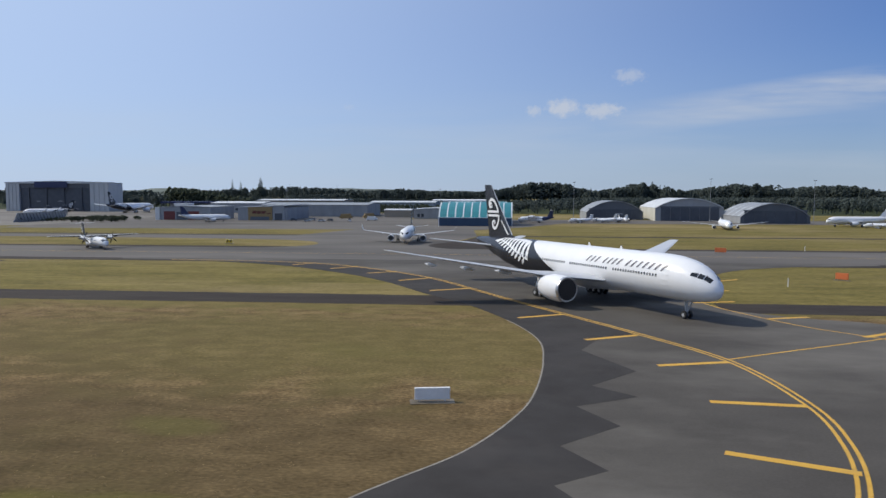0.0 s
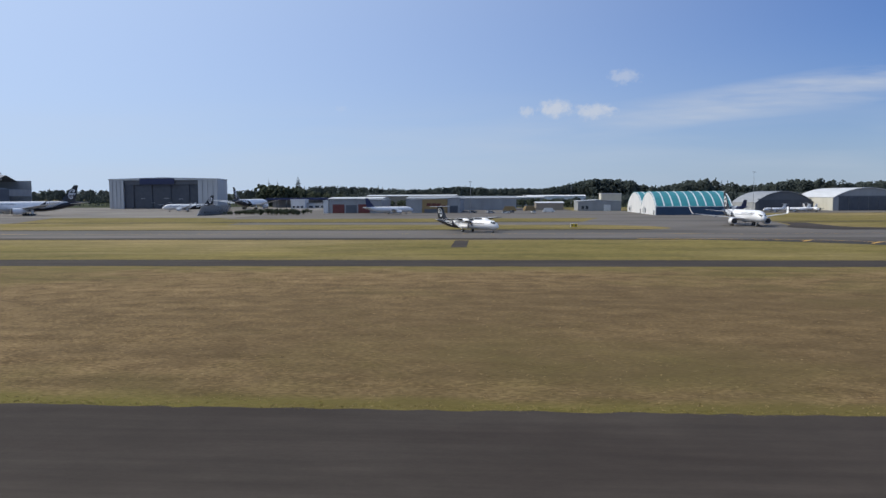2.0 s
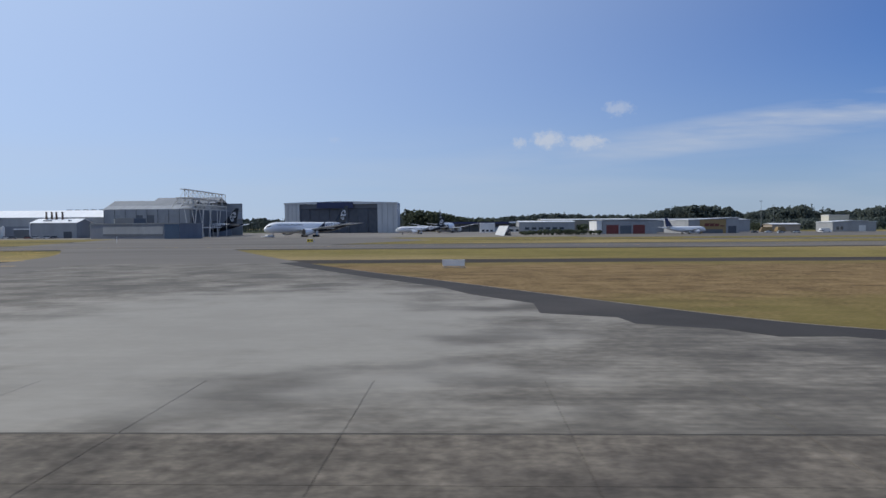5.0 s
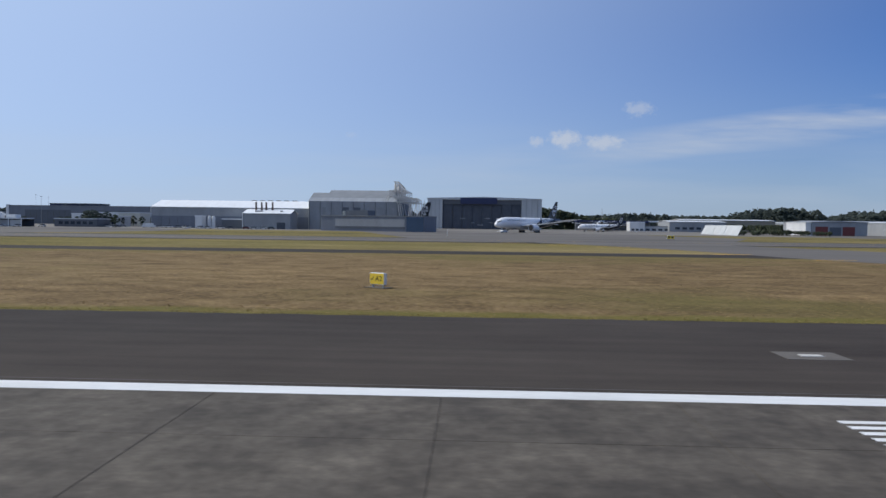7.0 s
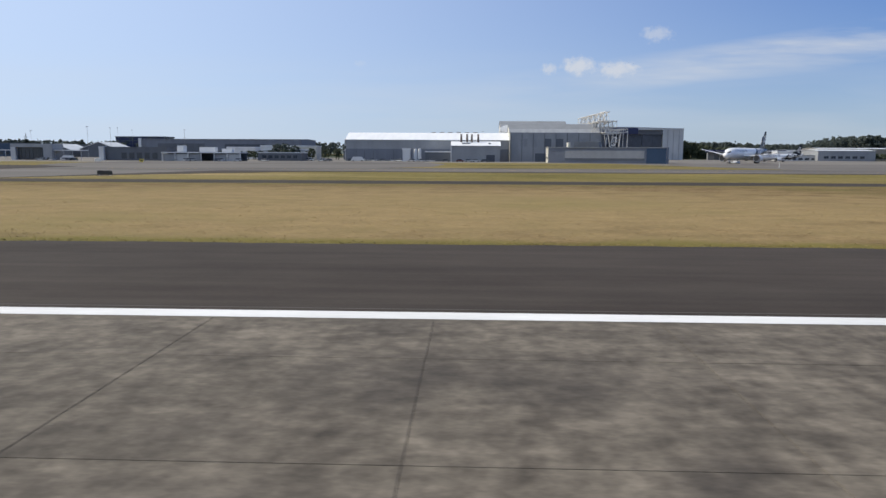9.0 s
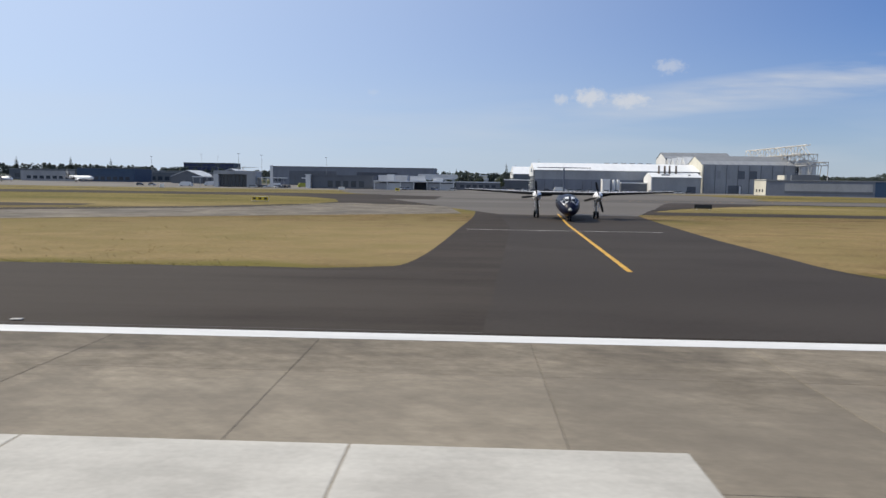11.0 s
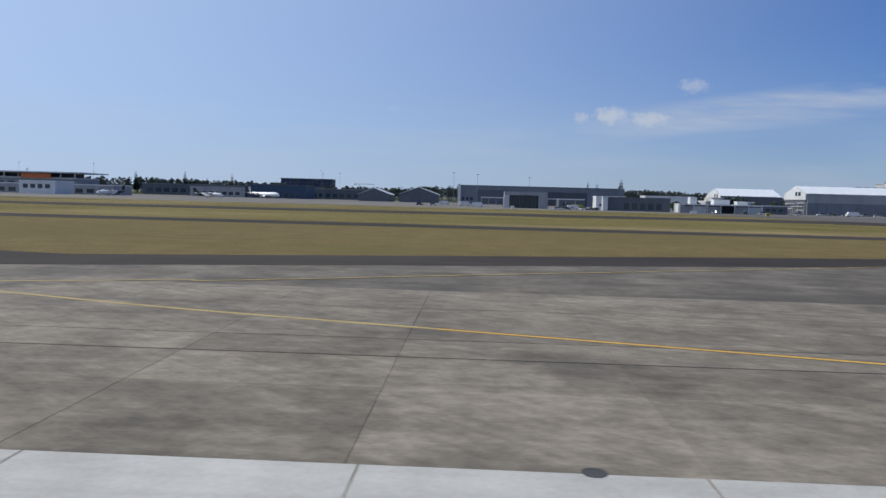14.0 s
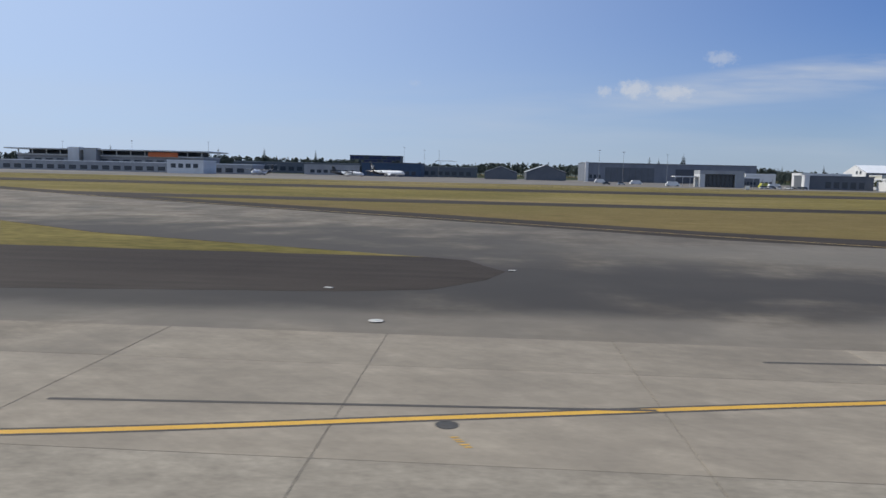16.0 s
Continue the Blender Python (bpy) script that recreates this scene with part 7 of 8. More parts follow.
def belt(x0, x1, y0, y1, n, profile, seed, pines=0.2, w=(6, 11)):
    """Trees scattered over a strip; profile gives heights along x."""
    rng = random.Random(seed)
    xs = [p[0] for p in profile]
    hs = [p[1] for p in profile]
    out = []
    for _ in range(n):
        x = rng.uniform(x0, x1)
        h = float(np.interp(x, xs, hs)) * rng.uniform(0.84, 1.03)
        kind = "pine" if rng.random() < pines else "broad"
        out.append((x, rng.uniform(y0, y1), h, rng.uniform(*w) * (0.62 if kind == "pine" else 1.0) * (0.6 + 0.4 * h / 25), kind))
    return out


RIDGE = [(-600, 18), (-300, 15), (-264, 17), (-200, 22), (-150, 26), (-95, 22), (-10, 22), (30, 30), (60, 37), (110, 36), (142, 28), (160, 22), (200, 28), (235, 36), (262, 33), (290, 22), (330, 26), (385, 35), (425, 32), (460, 25), (500, 32), (540, 32), (580, 26), (620, 17), (900, 15)]
clump_mesh("east_wood", belt(-330, 760, 1130, 1260, 1300, RIDGE, 41, 0.12, (12, 20)), 42, "foliage", "dark green wood along the eastern skyline", tuft=1.7, fine=0.72)
clump_mesh("east_wood_edge", belt(-40, 640, 640, 1120, 1000, [(-40, 7), (60, 10), (120, 13), (400, 14), (640, 12)], 43, 0.08, (10, 16)), 44, "foliage", "dark shrubby wood behind the arch hangars", tuft=1.2, fine=0.8)
clump_mesh("middle_scrub", belt(-186, -20, 625, 690, 110, [(-186, 7), (-60, 8), (-20, 6)], 45, 0.05, (6, 10)), 46, "scrub", "green shrubs between warehouses", tuft=0.8)
clump_mesh("middle_wood", belt(-620, -40, 780, 1000, 420, [(-620, 13), (-480, 15), (-300, 14), (-40, 11)], 47, 0.2, (7, 12)), 48, "foliage", "scattered trees behind the freight area", tuft=0.8)
clump_mesh("pine_wood", belt(-640, -180, 1500, 1640, 420, [(-640, 24), (-520, 30), (-455, 34), (-380, 30), (-300, 26), (-180, 20)], 49, 0.4, (10, 15)), 50, "foliage", "far tree line with tall pines")
clump_mesh("west_wood", belt(-2100, -640, 1180, 1420, 760, [(-2100, 25), (-1500, 25), (-1440, 29), (-1290, 26), (-1160, 25), (-1000, 20), (-950, 19), (-910, 25), (-820, 25), (-740, 23), (-640, 24)], 51, 0.15, (9, 15)), 52, "foliage", "patchy trees on the western skyline")
clump_mesh("hangar_scrub", belt(-352, -250, 770, 830, 150, [(-352, 25), (-318, 22), (-290, 15), (-250, 12)], 53, 0.1, (9, 14)), 54, "scrub", "trees behind the wide hangar", tuft=0.9)
clump_mesh("terminal_scrub", belt(-690, -628, 440, 560, 46, [(-690, 6), (-628, 8)], 55, 0.1, (5, 8)), 56, "scrub", "bushes among the small western buildings", tuft=1.2)
clump_mesh("dock_trees", [(-657, 462, 10.5, 9, "broad"), (-651, 458, 10.9, 9, "broad"), (-647.5, 468, 9.6, 8, "broad"), (-654, 470, 9.4, 9, "broad"), (-641, 474, 6.5, 6, "broad"), (-664, 470, 6.0, 6, "broad")], 59, "foliage", "dark bushy trees beside the loading dock", tuft=2.2, fine=0.7)
clump_mesh("blast_scrub", belt(-252, -207, 418, 462, 80, [(-252, 2.2), (-232, 3.6), (-207, 2.6)], 57, 0.0, (3, 6)), 58, "scrub", "low green bushes beside the blast fence", tuft=1.2)


def pine(x, y, h, w, seed):
    """One tall conifer with tiered branches."""
    rng = random.Random(seed)
    t = thing("tall_pine", "tall dark pine standing above the skyline", "tree", pose(x, y, 0), "tall pines")
    bm = bmesh.new()
    tube(bm, (0, 0, 0), (0, 0, h * 0.97), w * 0.05, 7, 0.06)
    part("trunk", bm, M["trunk"], t)
    verts, faces = [], []
    tiers = 15
    for i in range(tiers):
        u = i / (tiers - 1)
        z = h * (0.16 + 0.82 * u)
        r = w * 0.5 * (1.02 - u) ** 0.8 * rng.uniform(0.8, 1.15)
        n = 9
        for k in range(n):
            a = 2 * math.pi * (k + rng.random()) / n
            ln = r * rng.uniform(0.7, 1.15) + 0.3
            ww = ln * 0.30 + 0.25
            c, s = math.cos(a), math.sin(a)
            tip = (c * ln, s * ln, z + rng.uniform(-0.05, 0.12) * ln)
            for off in (-1, 0, 1):
                j = len(verts)
                mx, my = c * ln * 0.55 - s * ww * off, s * ln * 0.55 + c * ww * off
                verts += [(0, 0, z + 0.4), (mx, my, z - 0.25 * ln * rng.random()), tip, (mx * 0.9, my * 0.9, z + 0.28 * ln)]
                faces += [(j, j + 1, j + 2), (j, j + 2, j + 3), (j, j + 3, j + 1)]
    me = bpy.data.meshes.new("crown")
    me.from_pydata(verts, [], faces)
    me.materials.append(M["foliage"])
    o = new("crown", me)
    o.parent = t


for i, (x, y, h, w) in enumerate(((-455, 1580, 36, 13), (-330, 1500, 33, 11), (-578, 1560, 48, 15), (-559, 1560, 45, 14), (-511, 1550, 55, 24), (-675, 1150, 26, 8),
                                  (-1290, 1010, 32, 12), (-1240, 1060, 34, 13), (-1440, 1000, 33, 12), (-1150, 1000, 31, 10), (-365, 1240, 30, 9))):
    pine(x, y, h, w, 60 + i)

bm = bmesh.new()
rng = random.Random(77)
pts_low = [bm.verts.new((x, 4200 + 300 * math.sin(x * 0.0013), -5)) for x in range(-4200, 4401, 100)]
pts_top = [bm.verts.new((v.co.x, v.co.y + 260, 34 + 26 * noise.noise((v.co.x * 0.0017, 3, 0)) + 9 * noise.noise((v.co.x * 0.009, 7, 0)))) for v in pts_low]
for i in range(len(pts_low) - 1):
    bm.faces.new((pts_low[i], pts_low[i + 1], pts_top[i + 1], pts_top[i]))
setting("backdrop_hills", bm, M["hill"], "low hazy hills on the far horizon", "hills")


def cloud(x, y, z, w, d, h, seed, density):
    """A small fair-weather cloud: a lumpy flat-based body that thins out to its rim."""
    bm = bmesh.new()
    bmesh.ops.create_uvsphere(bm, u_segments=40, v_segments=24, radius=1.6)
    bmesh.ops.delete(bm, geom=[v for v in bm.verts if v.co.y > 0.02], context="VERTS")
    for v in bm.verts:
        v.co.y *= 1 + 0.3 * noise.noise(v.co * 1.7 + Vector((seed, 0, 0)))
        if v.co.z < 0:
            v.co.z *= 0.75
    ob = link("backdrop_cloud", bm, cloud_material(density), True)
    ob.matrix_world = Matrix.Translation((x, y, z)) @ Matrix.Diagonal((w, d, h, 1))
    return tagged(ob, "small white fair-weather cloud over the horizon", "cloud", "", "structure")


def cloud_material(density):
    m = bpy.data.materials.new("cloud_vapour")
    m.use_nodes = True
    n, l = m.node_tree.nodes, m.node_tree.links
    n.remove(n["Principled BSDF"])
    tc = n.new("ShaderNodeTexCoord")
    ln = n.new("ShaderNodeVectorMath")
    ln.operation = "MULTIPLY"
    ln.inputs[1].default_value = (1, 0, 1)
    l.new(tc.outputs["Object"], ln.inputs[0])
    r = n.new("ShaderNodeVectorMath")
    r.operation = "LENGTH"
    l.new(ln.outputs[0], r.inputs[0])
    mp = n.new("ShaderNodeMapping")
    mp.inputs["Scale"].default_value = (2.6, 1.0, 1.3)
    l.new(tc.outputs["Object"], mp.inputs[0])
    nz = n.new("ShaderNodeTexNoise")
    nz.inputs["Scale"].default_value, nz.inputs["Detail"].default_value, nz.inputs["Roughness"].default_value = 1.0, 6, 0.62
    l.new(mp.outputs[0], nz.inputs["Vector"])
    ad = n.new("ShaderNodeMath")
    ad.operation = "MULTIPLY_ADD"
    l.new(nz.outputs["Fac"], ad.inputs[0])
    ad.inputs[1].default_value = -1.5
    l.new(r.outputs["Value"], ad.inputs[2])
    rg = n.new("ShaderNodeMapRange")
    rg.interpolation_type = "SMOOTHSTEP"
    rg.inputs["From Min"].default_value, rg.inputs["From Max"].default_value = 0.2, -0.5
    rg.inputs["To Min"].default_value, rg.inputs["To Max"].default_value = 0.0, density
    l.new(ad.outputs[0], rg.inputs["Value"])
    # the sunlight on the cloud is put in as an even glow
    em = n.new("ShaderNodeEmission")
    em.inputs["Color"].default_value, em.inputs["Strength"].default_value = (0.86, 0.91, 1.0, 1), 0.88
    tr = n.new("ShaderNodeBsdfTransparent")
    mx = n.new("ShaderNodeMixShader")
    l.new(rg.outputs[0], mx.inputs[0])
    l.new(tr.outputs[0], mx.inputs[1])
    l.new(em.outputs[0], mx.inputs[2])
    l.new(mx.outputs[0], n["Material Output"].inputs["Surface"])
    return m


for i, (x, y, z, w, h, density) in enumerate(((552, 7800, 896, 235, 125, 0.72), (950, 7800, 868, 275, 105, 0.66), (262, 7820, 876, 110, 75, 0.5), (1030, 6480, 1020, 175, 84, 0.42), (-1709, 7800, 935, 90, 45, 0.14), (1150, 7810, 905, 90, 30, 0.3))):
    cloud(x, y + 25 * i, z, w, 60, h, i * 3.7, density)


# ---- airfield signs and lights ----
def arrow(t, x, z, size, degrees):
    """A black arrow on a sign face, turned from pointing right."""
    c, s = math.cos(radians(degrees)), math.sin(radians(degrees))
    for k, corners in enumerate((((-0.5, -0.07), (0.2, -0.07), (0.2, 0.07), (-0.5, 0.07)), ((0.1, -0.26), (0.5, 0.0), (0.1, 0.26)))):
        bm = bmesh.new()
        prism(bm, [(x + (a * c - b * s) * size, z + (a * s + b * c) * size) for a, b in corners], -0.183 - 0.002 * k, -0.172, "y")
        part("arrow", bm, M["sign_black"], t, "black arrow")


def sign(x, y, turn, w, h, face, label, back="sign_white", bars=0, words=(), arrows=(), pad=(4.6, 1.4)):
    """A box sign on short legs over a concrete pad; its face looks to local -y."""
    t = thing("airfield_sign", label, "sign", pose(x, y, 0.03, 0, 0, turn))
    part("pad", boxes((-pad[0] * 0.36, pad[0] * 0.36, -pad[1] * 0.42, pad[1] * 0.42, -0.03, 0.03)), M["exit_paving"], t, "grey-brown concrete pad")
    bm = boxes((-w / 2, w / 2, -0.16, 0.16, 0.22, 0.22 + h))
    bmesh.ops.bevel(bm, geom=bm.edges[:], offset=0.03, segments=2, affect="EDGES")
    part("cabinet", bm, M[back], t)
    part("face", boxes((-w / 2 + 0.04, w / 2 - 0.04, -0.175, -0.15, 0.27, 0.17 + h)), M[face], t, "coloured sign face")
    for s in (-1, 1):
        part("leg", boxes((s * w * 0.36 - 0.05, s * w * 0.36 + 0.05, -0.05, 0.05, 0.0, 0.24)), M["strut"], t)
    for i in range(bars):
        bx = -w / 2 + w * (i + 0.5) / bars
        part("mark", boxes((bx - w / bars * 0.28, bx + w / bars * 0.28, -0.182, -0.17, 0.22 + h * 0.28, 0.22 + h * 0.74)), M["sign_black"], t, "dark bar")
    for text, wx in words:
        c = bpy.data.curves.new("word", "FONT")
        c.body, c.size, c.align_x, c.align_y, c.extrude = text, h * 0.62, "CENTER", "CENTER", 0.004
        c.materials.append(M["sign_black"])
        o = new("word", c)
        o.parent = t
        o.matrix_local = pose(wx * w, -0.182, 0.22 + h * 0.5, 90, 0, 0)
    for ax, turned in arrows:
        arrow(t, ax * w, 0.22 + h * 0.5, h * 0.42, turned)
    return t


sign(23.0, 62.0, 190, 3.0, 1.0, "sign_yellow", "white-backed airfield sign box on a concrete pad in dry grass", bars=4, pad=(5.2, 1.6))
sign(-25.95, 59.7, -50, 2.4, 0.95, "sign_yellow", "yellow taxiway direction sign with black letters on a pad", words=(("A1", -0.20), ("A1A", 0.32)), arrows=((-0.38, 225), (0.08, 135)))
sign(-205.1, 54.6, 68, 1.9, 1.05, "sign_yellow", "tall pale sign box seen edge-on in brown grass", bars=3, pad=(3.6, 1.6))
sign(-417.6, 54.5, -32, 1.35, 0.85, "sign_yellow", "yellow runway exit sign with black letters", words=(("A2", 0.14),), arrows=((-0.30, 225),), pad=(2.6, 1.2))
sign(-702.7, 56.2, 148, 2.8, 0.82, "sign_yellow", "large white-backed sign box in brown grass", bars=4, pad=(4.4, 1.4))
sign(-286.2, 101.1, 180, 3.0, 0.85, "sign_yellow", "white-backed sign box by a taxiway exit", bars=3)
sign(-742.0, 121.9, 108, 3.0, 0.95, "sign_yellow", "white-backed sign box by the service road", bars=3, pad=(3.8, 1.2))
sign(-606.3, 142.7, -10, 3.2, 0.8, "sign_black", "low black taxiway sign in the grass", back="sign_black")
sign(-693.9, 149.5, 4, 3.4, 0.85, "sign_yellow", "yellow and black taxiway guidance sign", bars=3)
sign(-68.5, 249, 5, 2.2, 1.2, "sign_yellow", "small yellow taxiway sign on the grass", bars=2)
sign(-340.8, 262, -8, 2.4, 1.2, "sign_yellow", "small yellow taxiway sign on the grass", bars=2)
sign(92.0, 226, 160, 3.2, 1.3, "orange", "orange-red marker board on the grass", back="orange")
sign(96.9, 156.8, 140, 2.4, 1.3, "orange", "orange-red marker board seen at an angle", back="orange")
sign(-712, 345, 0, 3.0, 1.4, "sign_white", "small white board at the apron edge", back="sign_white")
sign(-684, 330, 0, 2.0, 1.4, "sign_yellow", "small yellow board at the apron edge", bars=1)
sign(-796, 340, 0, 2.0, 1.6, "sign_white", "small white board at the apron edge", back="sign_white")


def edge_light(x, y):
    t = thing("runway_edge_light", "low runway edge light on a skewed pale base plate", "runway light", pose(x, y, 0.024, 0, 0, 24), "runway edge lights")
    bm = boxes((-0.34, 0.30, -0.17, 0.17, 0, 0.02))
    bmesh.ops.bevel(bm, geom=bm.edges[:], offset=0.006, segments=1, affect="EDGES")
    part("base_plate", bm, M["weathered_plate"], t, "weathered pale green-grey plate")
    part("side_plate", boxes((-0.62, -0.36, -0.02, 0.22, 0, 0.016)), M["weathered_plate"], t)
    bm = bmesh.new()
    lathe(bm, [(0.015, 0.09), (0.04, 0.08), (0.06, 0.035), (0.16, 0.03)], False, 10)
    part("stem", bm, M["dark_iron"], t, "dark iron stem")
    bm = bmesh.new()
    lathe(bm, [(0.15, 0.05), (0.18, 0.08), (0.24, 0.075), (0.28, 0.03)], False, 12)
    part("lens", bm, M["lamp_lens"], t, "pale glass lens", True)
    return t


def inset_light(x, y):
    t = thing("inset_runway_light", "flush pale metal runway light set in the paving", "runway light", pose(x, y, 0.046), "inset runway lights")
    bm = bmesh.new()
    lathe(bm, [(0, 0.24), (0.008, 0.24), (0.012, 0.20)], False, 16)
    part("plate", bm, M["kerb"], t)
    bm = bmesh.new()
    lathe(bm, [(0.010, 0.10), (0.030, 0.08), (0.032, 0.02)], False, 12)
    part("lens", bm, M["lamp_lens"], t, "small glass lens")
    return t


light_a = edge_light(-194, 23.3)
light_b = inset_light(-254.2, 23.3)
for i in range(2, 17):
    x = -194 - 60.2 * i + (0 if i < 13 else 1.5)
    y = 23.3 if i != 11 else 23.6
    if i in (2,) or i >= 9:
        copy_thing(light_b, pose(x, y, 0.050))
    else:
        copy_thing(light_a, pose(x, y, 0.024))
for i in (1, 2, 3):
    copy_thing(light_a, pose(-194 + 60.2 * i, 23.3, 0.024))


def flush_marker(x, y, turn, w=0.36, d=0.2):
    t = thing("flush_marker", "small pale marker plate set in the shoulder", "marker", pose(x, y, 0.026, 0, 0, turn), "shoulder marker plates")
    bm = boxes((-w / 2, w / 2, -d / 2, d / 2, 0, 0.025))
    bmesh.ops.bevel(bm, geom=bm.edges[:], offset=0.008, segments=1, affect="EDGES")
    part("plate", bm, M["kerb"], t)
    return t


fm = flush_marker(-625.4, 23.5, 8)
for x, y in ((-665, 23.3), (-674.6, 23.4), (-694.3, 23.2), (-704, 23.4), (-712.6, 23.5), (-723.6, 23.8), (-736.5, 22.8), (-614, 23.2), (-911.8, 36.1), (-919.2, 29.3), (-193, 22.9)):
    copy_thing(fm, pose(x, y, 0.05, 0, 0, (x * 7) % 40 - 20))


def manhole(x, y):
    t = thing("manhole_cover", "round grey iron cover let into the concrete", "manhole cover", pose(x, y, 0.049), "iron covers")
    bm = bmesh.new()
    lathe(bm, [(0, 0.22), (0.006, 0.22), (0.007, 0.185), (0.003, 0.18), (0.003, 0.08), (0.008, 0.07)], False, 20)
    part("cover", bm, M["dark_iron"], t)
    return t


mh = manhole(-913.7, 14.2)
for x, y in ((-810.7, 13.2), (-853.5, 14.9), (-787.2, 24.4), (-851, 18.6)):
    copy_thing(mh, pose(x, y, 0.056))
marks = thing("survey_marks", "small yellow painted marks beside an iron cover", "marking", pose(-913.35, 13.2, 0.0515, 0, 0, 12), "", "structure")
for i, (x, y, w, h) in enumerate(((-0.10, 0.42, 0.14, 0.04), (-0.06, 0.30, 0.14, 0.04), (-0.03, 0.20, 0.14, 0.04), (0.02, 0.06, 0.16, 0.05), (0.06, -0.06, 0.12, 0.05))):
    part("bar", boxes((x - w / 2, x + w / 2, y - h / 2, y + h / 2, 0, 0.002)), M["yellow_line"], marks)
pit = thing("drain_plate", "pale concrete pit with a metal lid in the shoulder", "drain", pose(-398.4, 29.2, 0.024))
part("surround", boxes((-1.15, 1.15, -0.8, 0.8, 0, 0.012)), M["taxiway"], pit)
part("lid", boxes((-0.4, 0.4, -0.2, 0.2, 0.012, 0.03)), M["kerb"], pit, "pale metal lid")

for x, y, h in ((82.1, 145.2, 1.6), (120, 236, 1.6), (-208.6, 132.5, 1.7), (-420, 280, 2.4)):
    t = thing("marker_post", "thin pale marker post in the grass", "post", pose(x, y, 0), "field marker posts")
    bm = bmesh.new()
    lathe(bm, [(0, 0.09), (h, 0.08), (h + 0.05, 0.03)], False, 8)
    part("post", bm, M["white_line"], t)

# grass tufts along the shoulder
def tufts(name, spots, label, mat="blades", size=0.055):
    rng = random.Random(5)
    verts, faces = [], []
    for x, y in spots:
        for k in range(4):
            a = rng.random() * 6.283
            h = size * (0.5 + rng.random())
            w = size * (0.35 + 0.5 * rng.random())
            px, py = x + rng.gauss(0, 0.12), y + rng.gauss(0, 0.12)
            n = len(verts)
            verts += [(px - w * math.cos(a), py - w * math.sin(a), 0), (px + w * math.cos(a), py + w * math.sin(a), 0), (px + rng.gauss(0, 0.06), py + rng.gauss(0, 0.06), h)]
            faces.append((n, n + 1, n + 2))
    me = bpy.data.meshes.new(name)
    me.from_pydata(verts, [], faces)
    me.materials.append(M[mat])
    tagged(new(name, me), label, "grass", "", "stuff")


rng = random.Random(8)
spots = [(x, NEAR + abs(rng.gauss(0, 0.5)) + 0.25 * math.sin(x * 0.7) * math.sin(x * 0.13)) for x in np.arange(-905, 60, 0.16)
         if not (-760 > x > -925) and not (-334 < x < -258) and not (-662 < x < -629) and not x > 19]
tufts("shoulder_grass", spots, "uneven dry grass tufts along the asphalt shoulder")

near = random.Random(12)
field_spots = []
while len(field_spots) < 14000:
    x, y = near.uniform(-905, 24), NEAR + 0.3 + 34 * near.random() ** 1.9
    if -925 < x < -715 or -352 < x < -254 or -664 < x < -626 or x > 16:
        continue
    field_spots.append((x, y))
tufts("field_grass", field_spots, "scattered dry grass tufts in the mown field", "straw", 0.05)

# ---- runway slabs, one by one ----
def slab_mesh(name, w, d, mat):
    bm = bmesh.new()
    a, b, z, e = w / 2, d / 2, 0.0, 0.008
    top = [bm.verts.new(p) for p in ((-a + e, -b + e, z), (a - e, -b + e, z), (a - e, b - e, z), (-a + e, b - e, z))]
    mid = [bm.verts.new(p) for p in ((-a, -b, z - 0.006), (a, -b, z - 0.006), (a, b, z - 0.006), (-a, b, z - 0.006))]
    low = [bm.verts.new((v.co.x, v.co.y, -0.03)) for v in mid]
    bm.faces.new(top)
    for r, s in ((top, mid), (mid, low)):
        for i in range(4):
            j = (i + 1) % 4
            bm.faces.new((r[i], s[i], s[j], r[j]))
    bmesh.ops.recalc_face_normals(bm, faces=bm.faces[:])
    me = bpy.data.meshes.new(name)
    bm.to_mesh(me)
    bm.free()
    me.materials.append(M[mat])
    return me


setting("slab_bed", sheet([(-941, 8.95), (-600.5, 8.95), (-600.5, 21.58), (-941, 21.58)], 0.0325, 0.03), M["joint"], "dark filler between runway slabs", "runway")
setting("slab_bed_exit", sheet([(-858.9, 21.64), (-746.3, 21.64), (-746.3, 24.21), (-858.9, 24.21)], 0.0325, 0.03), M["joint"], "dark filler between exit slabs", "taxiway")
setting("exit_margin", sheet([(-941, 21.6), (-859, 21.6), (-859, 22.8), (-941, 22.8)], 0.0305, 0.02), M["exit_paving"], "worn margin of the rapid exit", "taxiway")
setting("slab_bed_fan", sheet([(-858.9, 24.23), (-777.5, 24.23), (-777.5, 36.6), (-858.9, 36.6)], 0.0325, 0.03), M["joint"], "dark filler between exit slabs", "taxiway")
paving = thing("runway_paving", "stained concrete slabs of the runway, joint by joint", "paving", None, "", "structure")
rng = random.Random(21)
PITCH = 6.2
JOINT_AT, JOINT_X = (-5, 0, 18, 35, 47, 52), (-594.3, -624.6, -733.7, -839.9, -915.8, -947.4)


def joint_x(k):
    """Where the k-th cross joint lies, counted westwards."""
    return float(np.interp(k, JOINT_AT, JOINT_X))


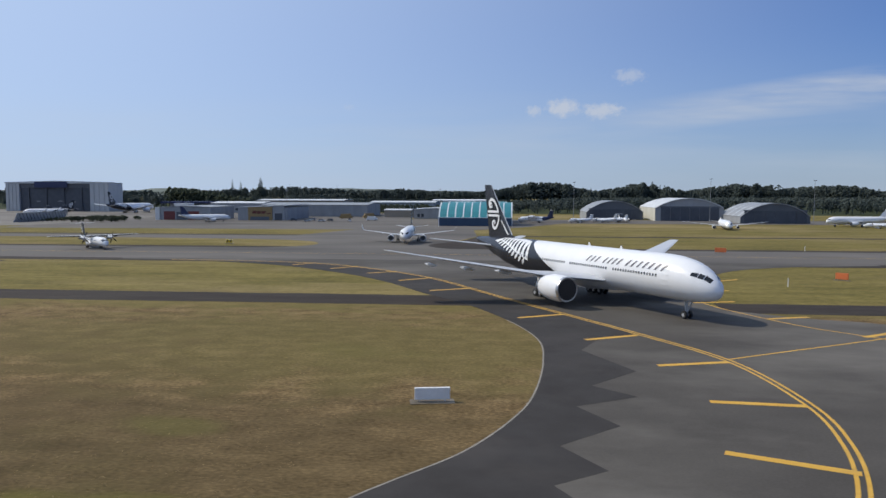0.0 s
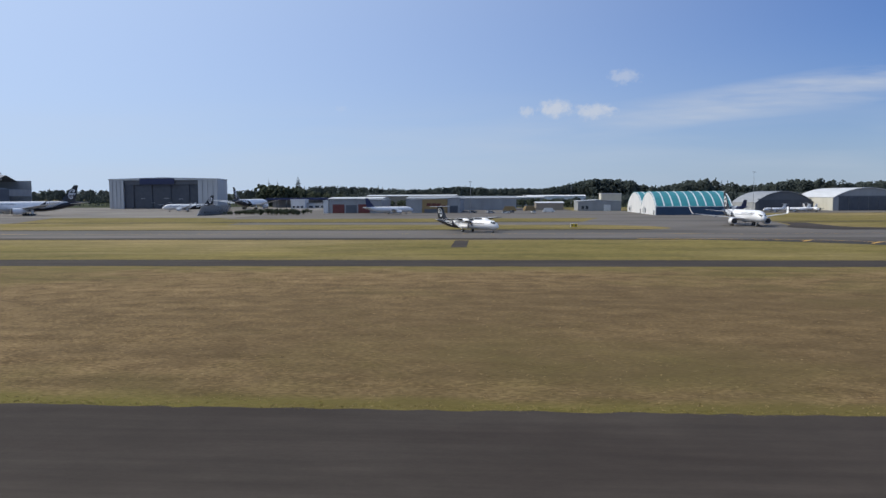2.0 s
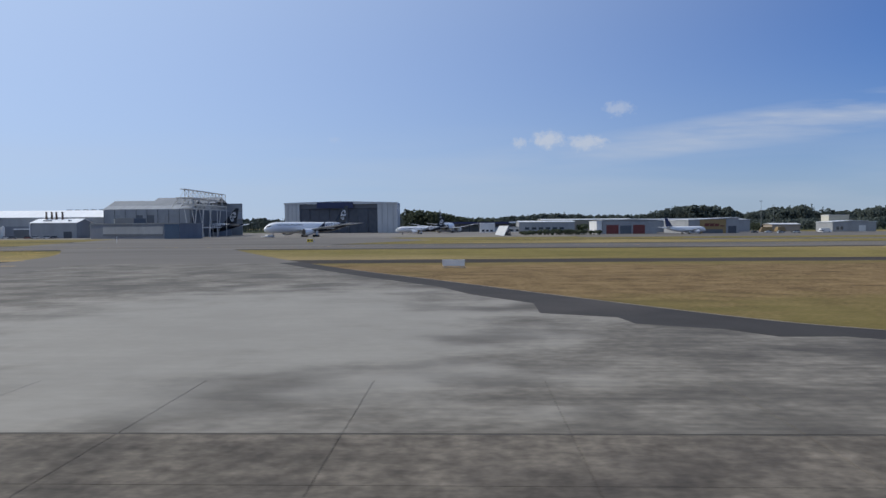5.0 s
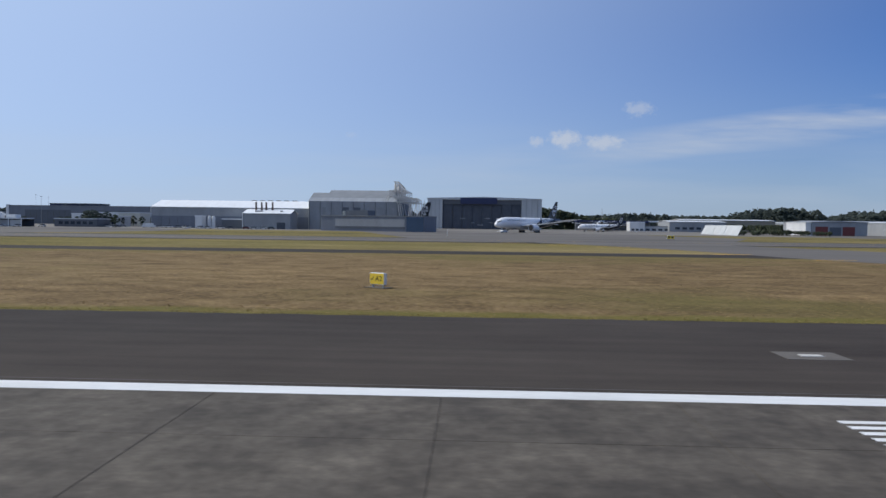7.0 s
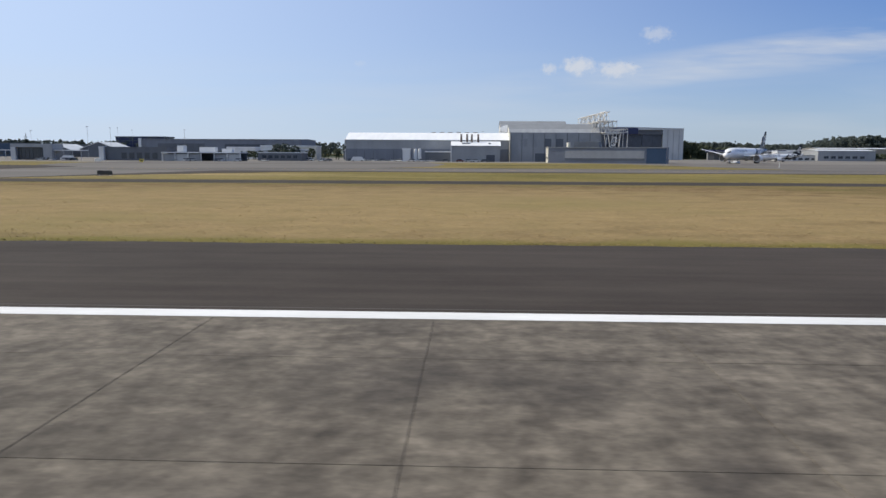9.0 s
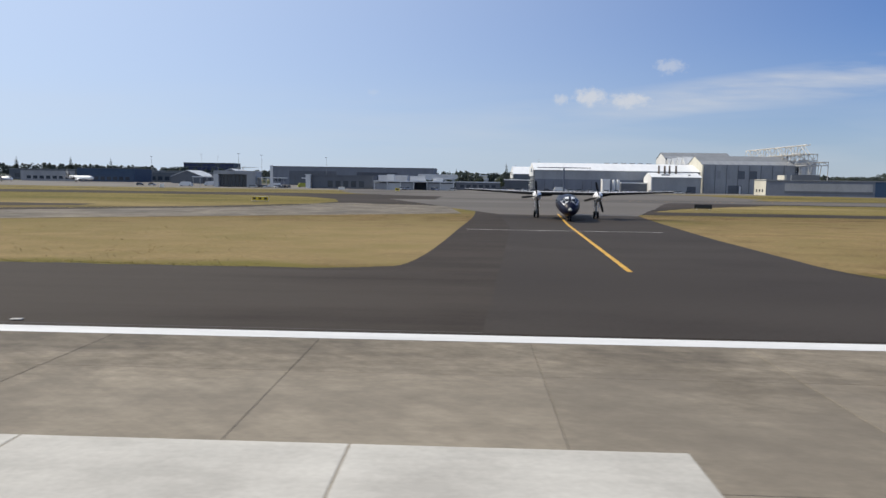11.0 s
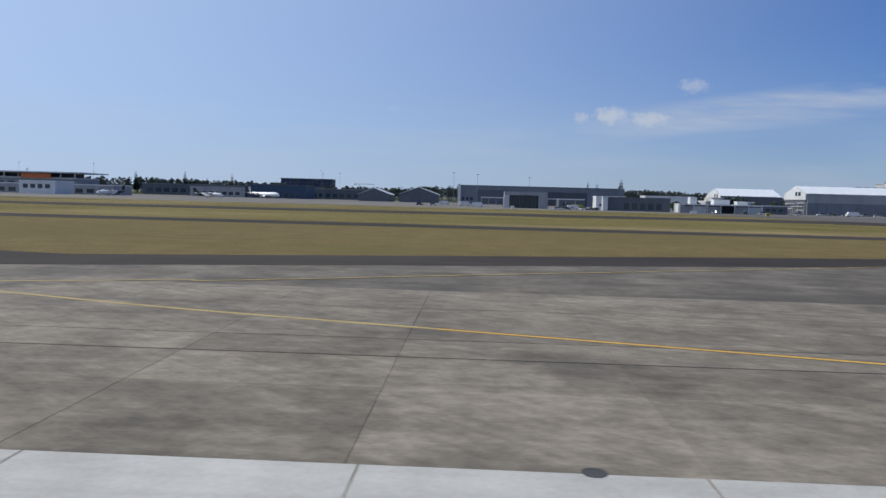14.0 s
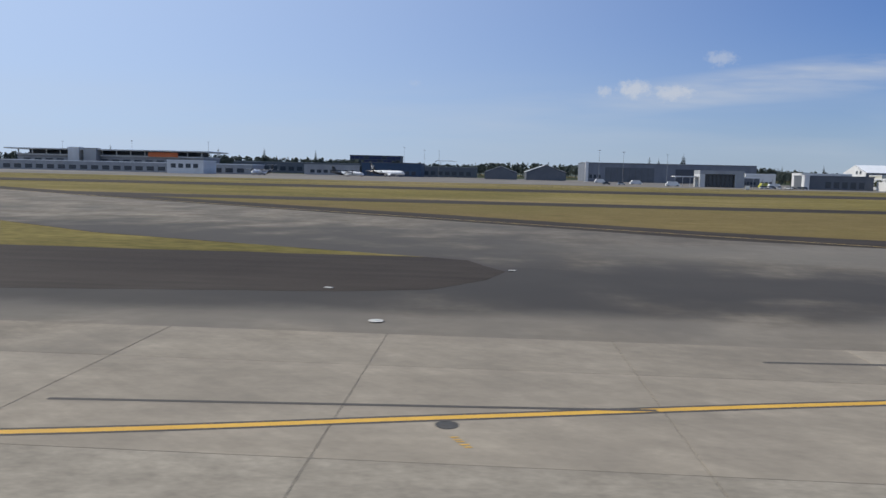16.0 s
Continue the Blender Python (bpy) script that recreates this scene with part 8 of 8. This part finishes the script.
shared = {}
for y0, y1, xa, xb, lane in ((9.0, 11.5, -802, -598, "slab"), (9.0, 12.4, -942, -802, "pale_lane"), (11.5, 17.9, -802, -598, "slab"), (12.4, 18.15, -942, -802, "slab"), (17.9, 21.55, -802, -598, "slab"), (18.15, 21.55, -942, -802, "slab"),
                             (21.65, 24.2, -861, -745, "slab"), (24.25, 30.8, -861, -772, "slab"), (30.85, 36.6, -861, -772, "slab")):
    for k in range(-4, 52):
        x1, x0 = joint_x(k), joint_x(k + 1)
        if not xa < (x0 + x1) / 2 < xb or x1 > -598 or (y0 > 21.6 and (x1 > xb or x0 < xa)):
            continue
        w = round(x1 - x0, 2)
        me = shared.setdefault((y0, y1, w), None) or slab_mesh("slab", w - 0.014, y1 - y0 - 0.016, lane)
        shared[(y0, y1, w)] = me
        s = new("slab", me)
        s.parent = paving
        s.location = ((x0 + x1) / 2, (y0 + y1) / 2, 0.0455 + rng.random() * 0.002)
pale = slab_mesh("pale_slab", 5.80, 3.9, "new_slab")
for x0, n in ((-646.8, 4), (-803.0, 4)):
    for k in range(n):
        s = new("pale_slab", pale)
        s.parent = paving
        s.location = (x0 - 5.84 * (k + 0.5), 11.2, 0.052)

# slabs of the older stretches, joint by joint
def slab_run(name, label, xa, xb, first, rows, mat, bed, filler="joint"):
    """Slabs in rows from xa down to xb; rows give (y0, y1)."""
    setting(name + "_bed", sheet([(xa, rows[0][0] - 0.05), (xb, rows[0][0] - 0.05), (xb, rows[-1][1] + 0.02), (xa, rows[-1][1] + 0.02)], bed, 0.02), M[filler], "dark filler between older slabs", "runway")
    t = thing(name, label, "paving", None, "", "structure")
    for y0, y1 in rows:
        me = slab_mesh("slab", PITCH - 0.016, y1 - y0 - 0.02, mat)
        k = 0
        while first - PITCH * (k + 1) > xb:
            s = new("slab", me)
            s.parent = t
            s.location = (first - PITCH * (k + 0.5), (y0 + y1) / 2, bed + 0.0135 + rng.random() * 0.002)
            k += 1


slab_run("exit_mouth_paving", "stained concrete slabs at the exit mouth", -243.95, -331.06, -244.25, ((21.6, 28.4),), "exit_mouth", 0.0325)
slab_run("exit_runway_paving", "dark stained concrete slabs of the runway beside an exit", -243.95, -324.86, -244.25, ((9.0, 11.9), (11.9, 17.6), (17.6, 21.5)), "old_slab", 0.0325, "worn_asphalt")
slab_run("middle_runway_paving", "dark stained concrete slabs of the runway middle", -324.87, -597.7, -324.87, ((9.0, 11.9), (11.9, 17.6), (17.6, 21.5)), "old_slab", 0.0325, "worn_asphalt")
slab_run("east_runway_paving", "dark stained concrete slabs of the runway beginning", -58.2, -244.3, -58.25, ((14.4, 18.0), (18.0, 21.5)), "old_slab", 0.0325, "worn_asphalt")

# ---- the whole field at its scale ----
for ob in list(scene.objects):
    if ob.parent is None and ob != cam and ob.type != "LIGHT":
        ob.matrix_world = Matrix.Scale(SCALE, 4) @ ob.matrix_basis
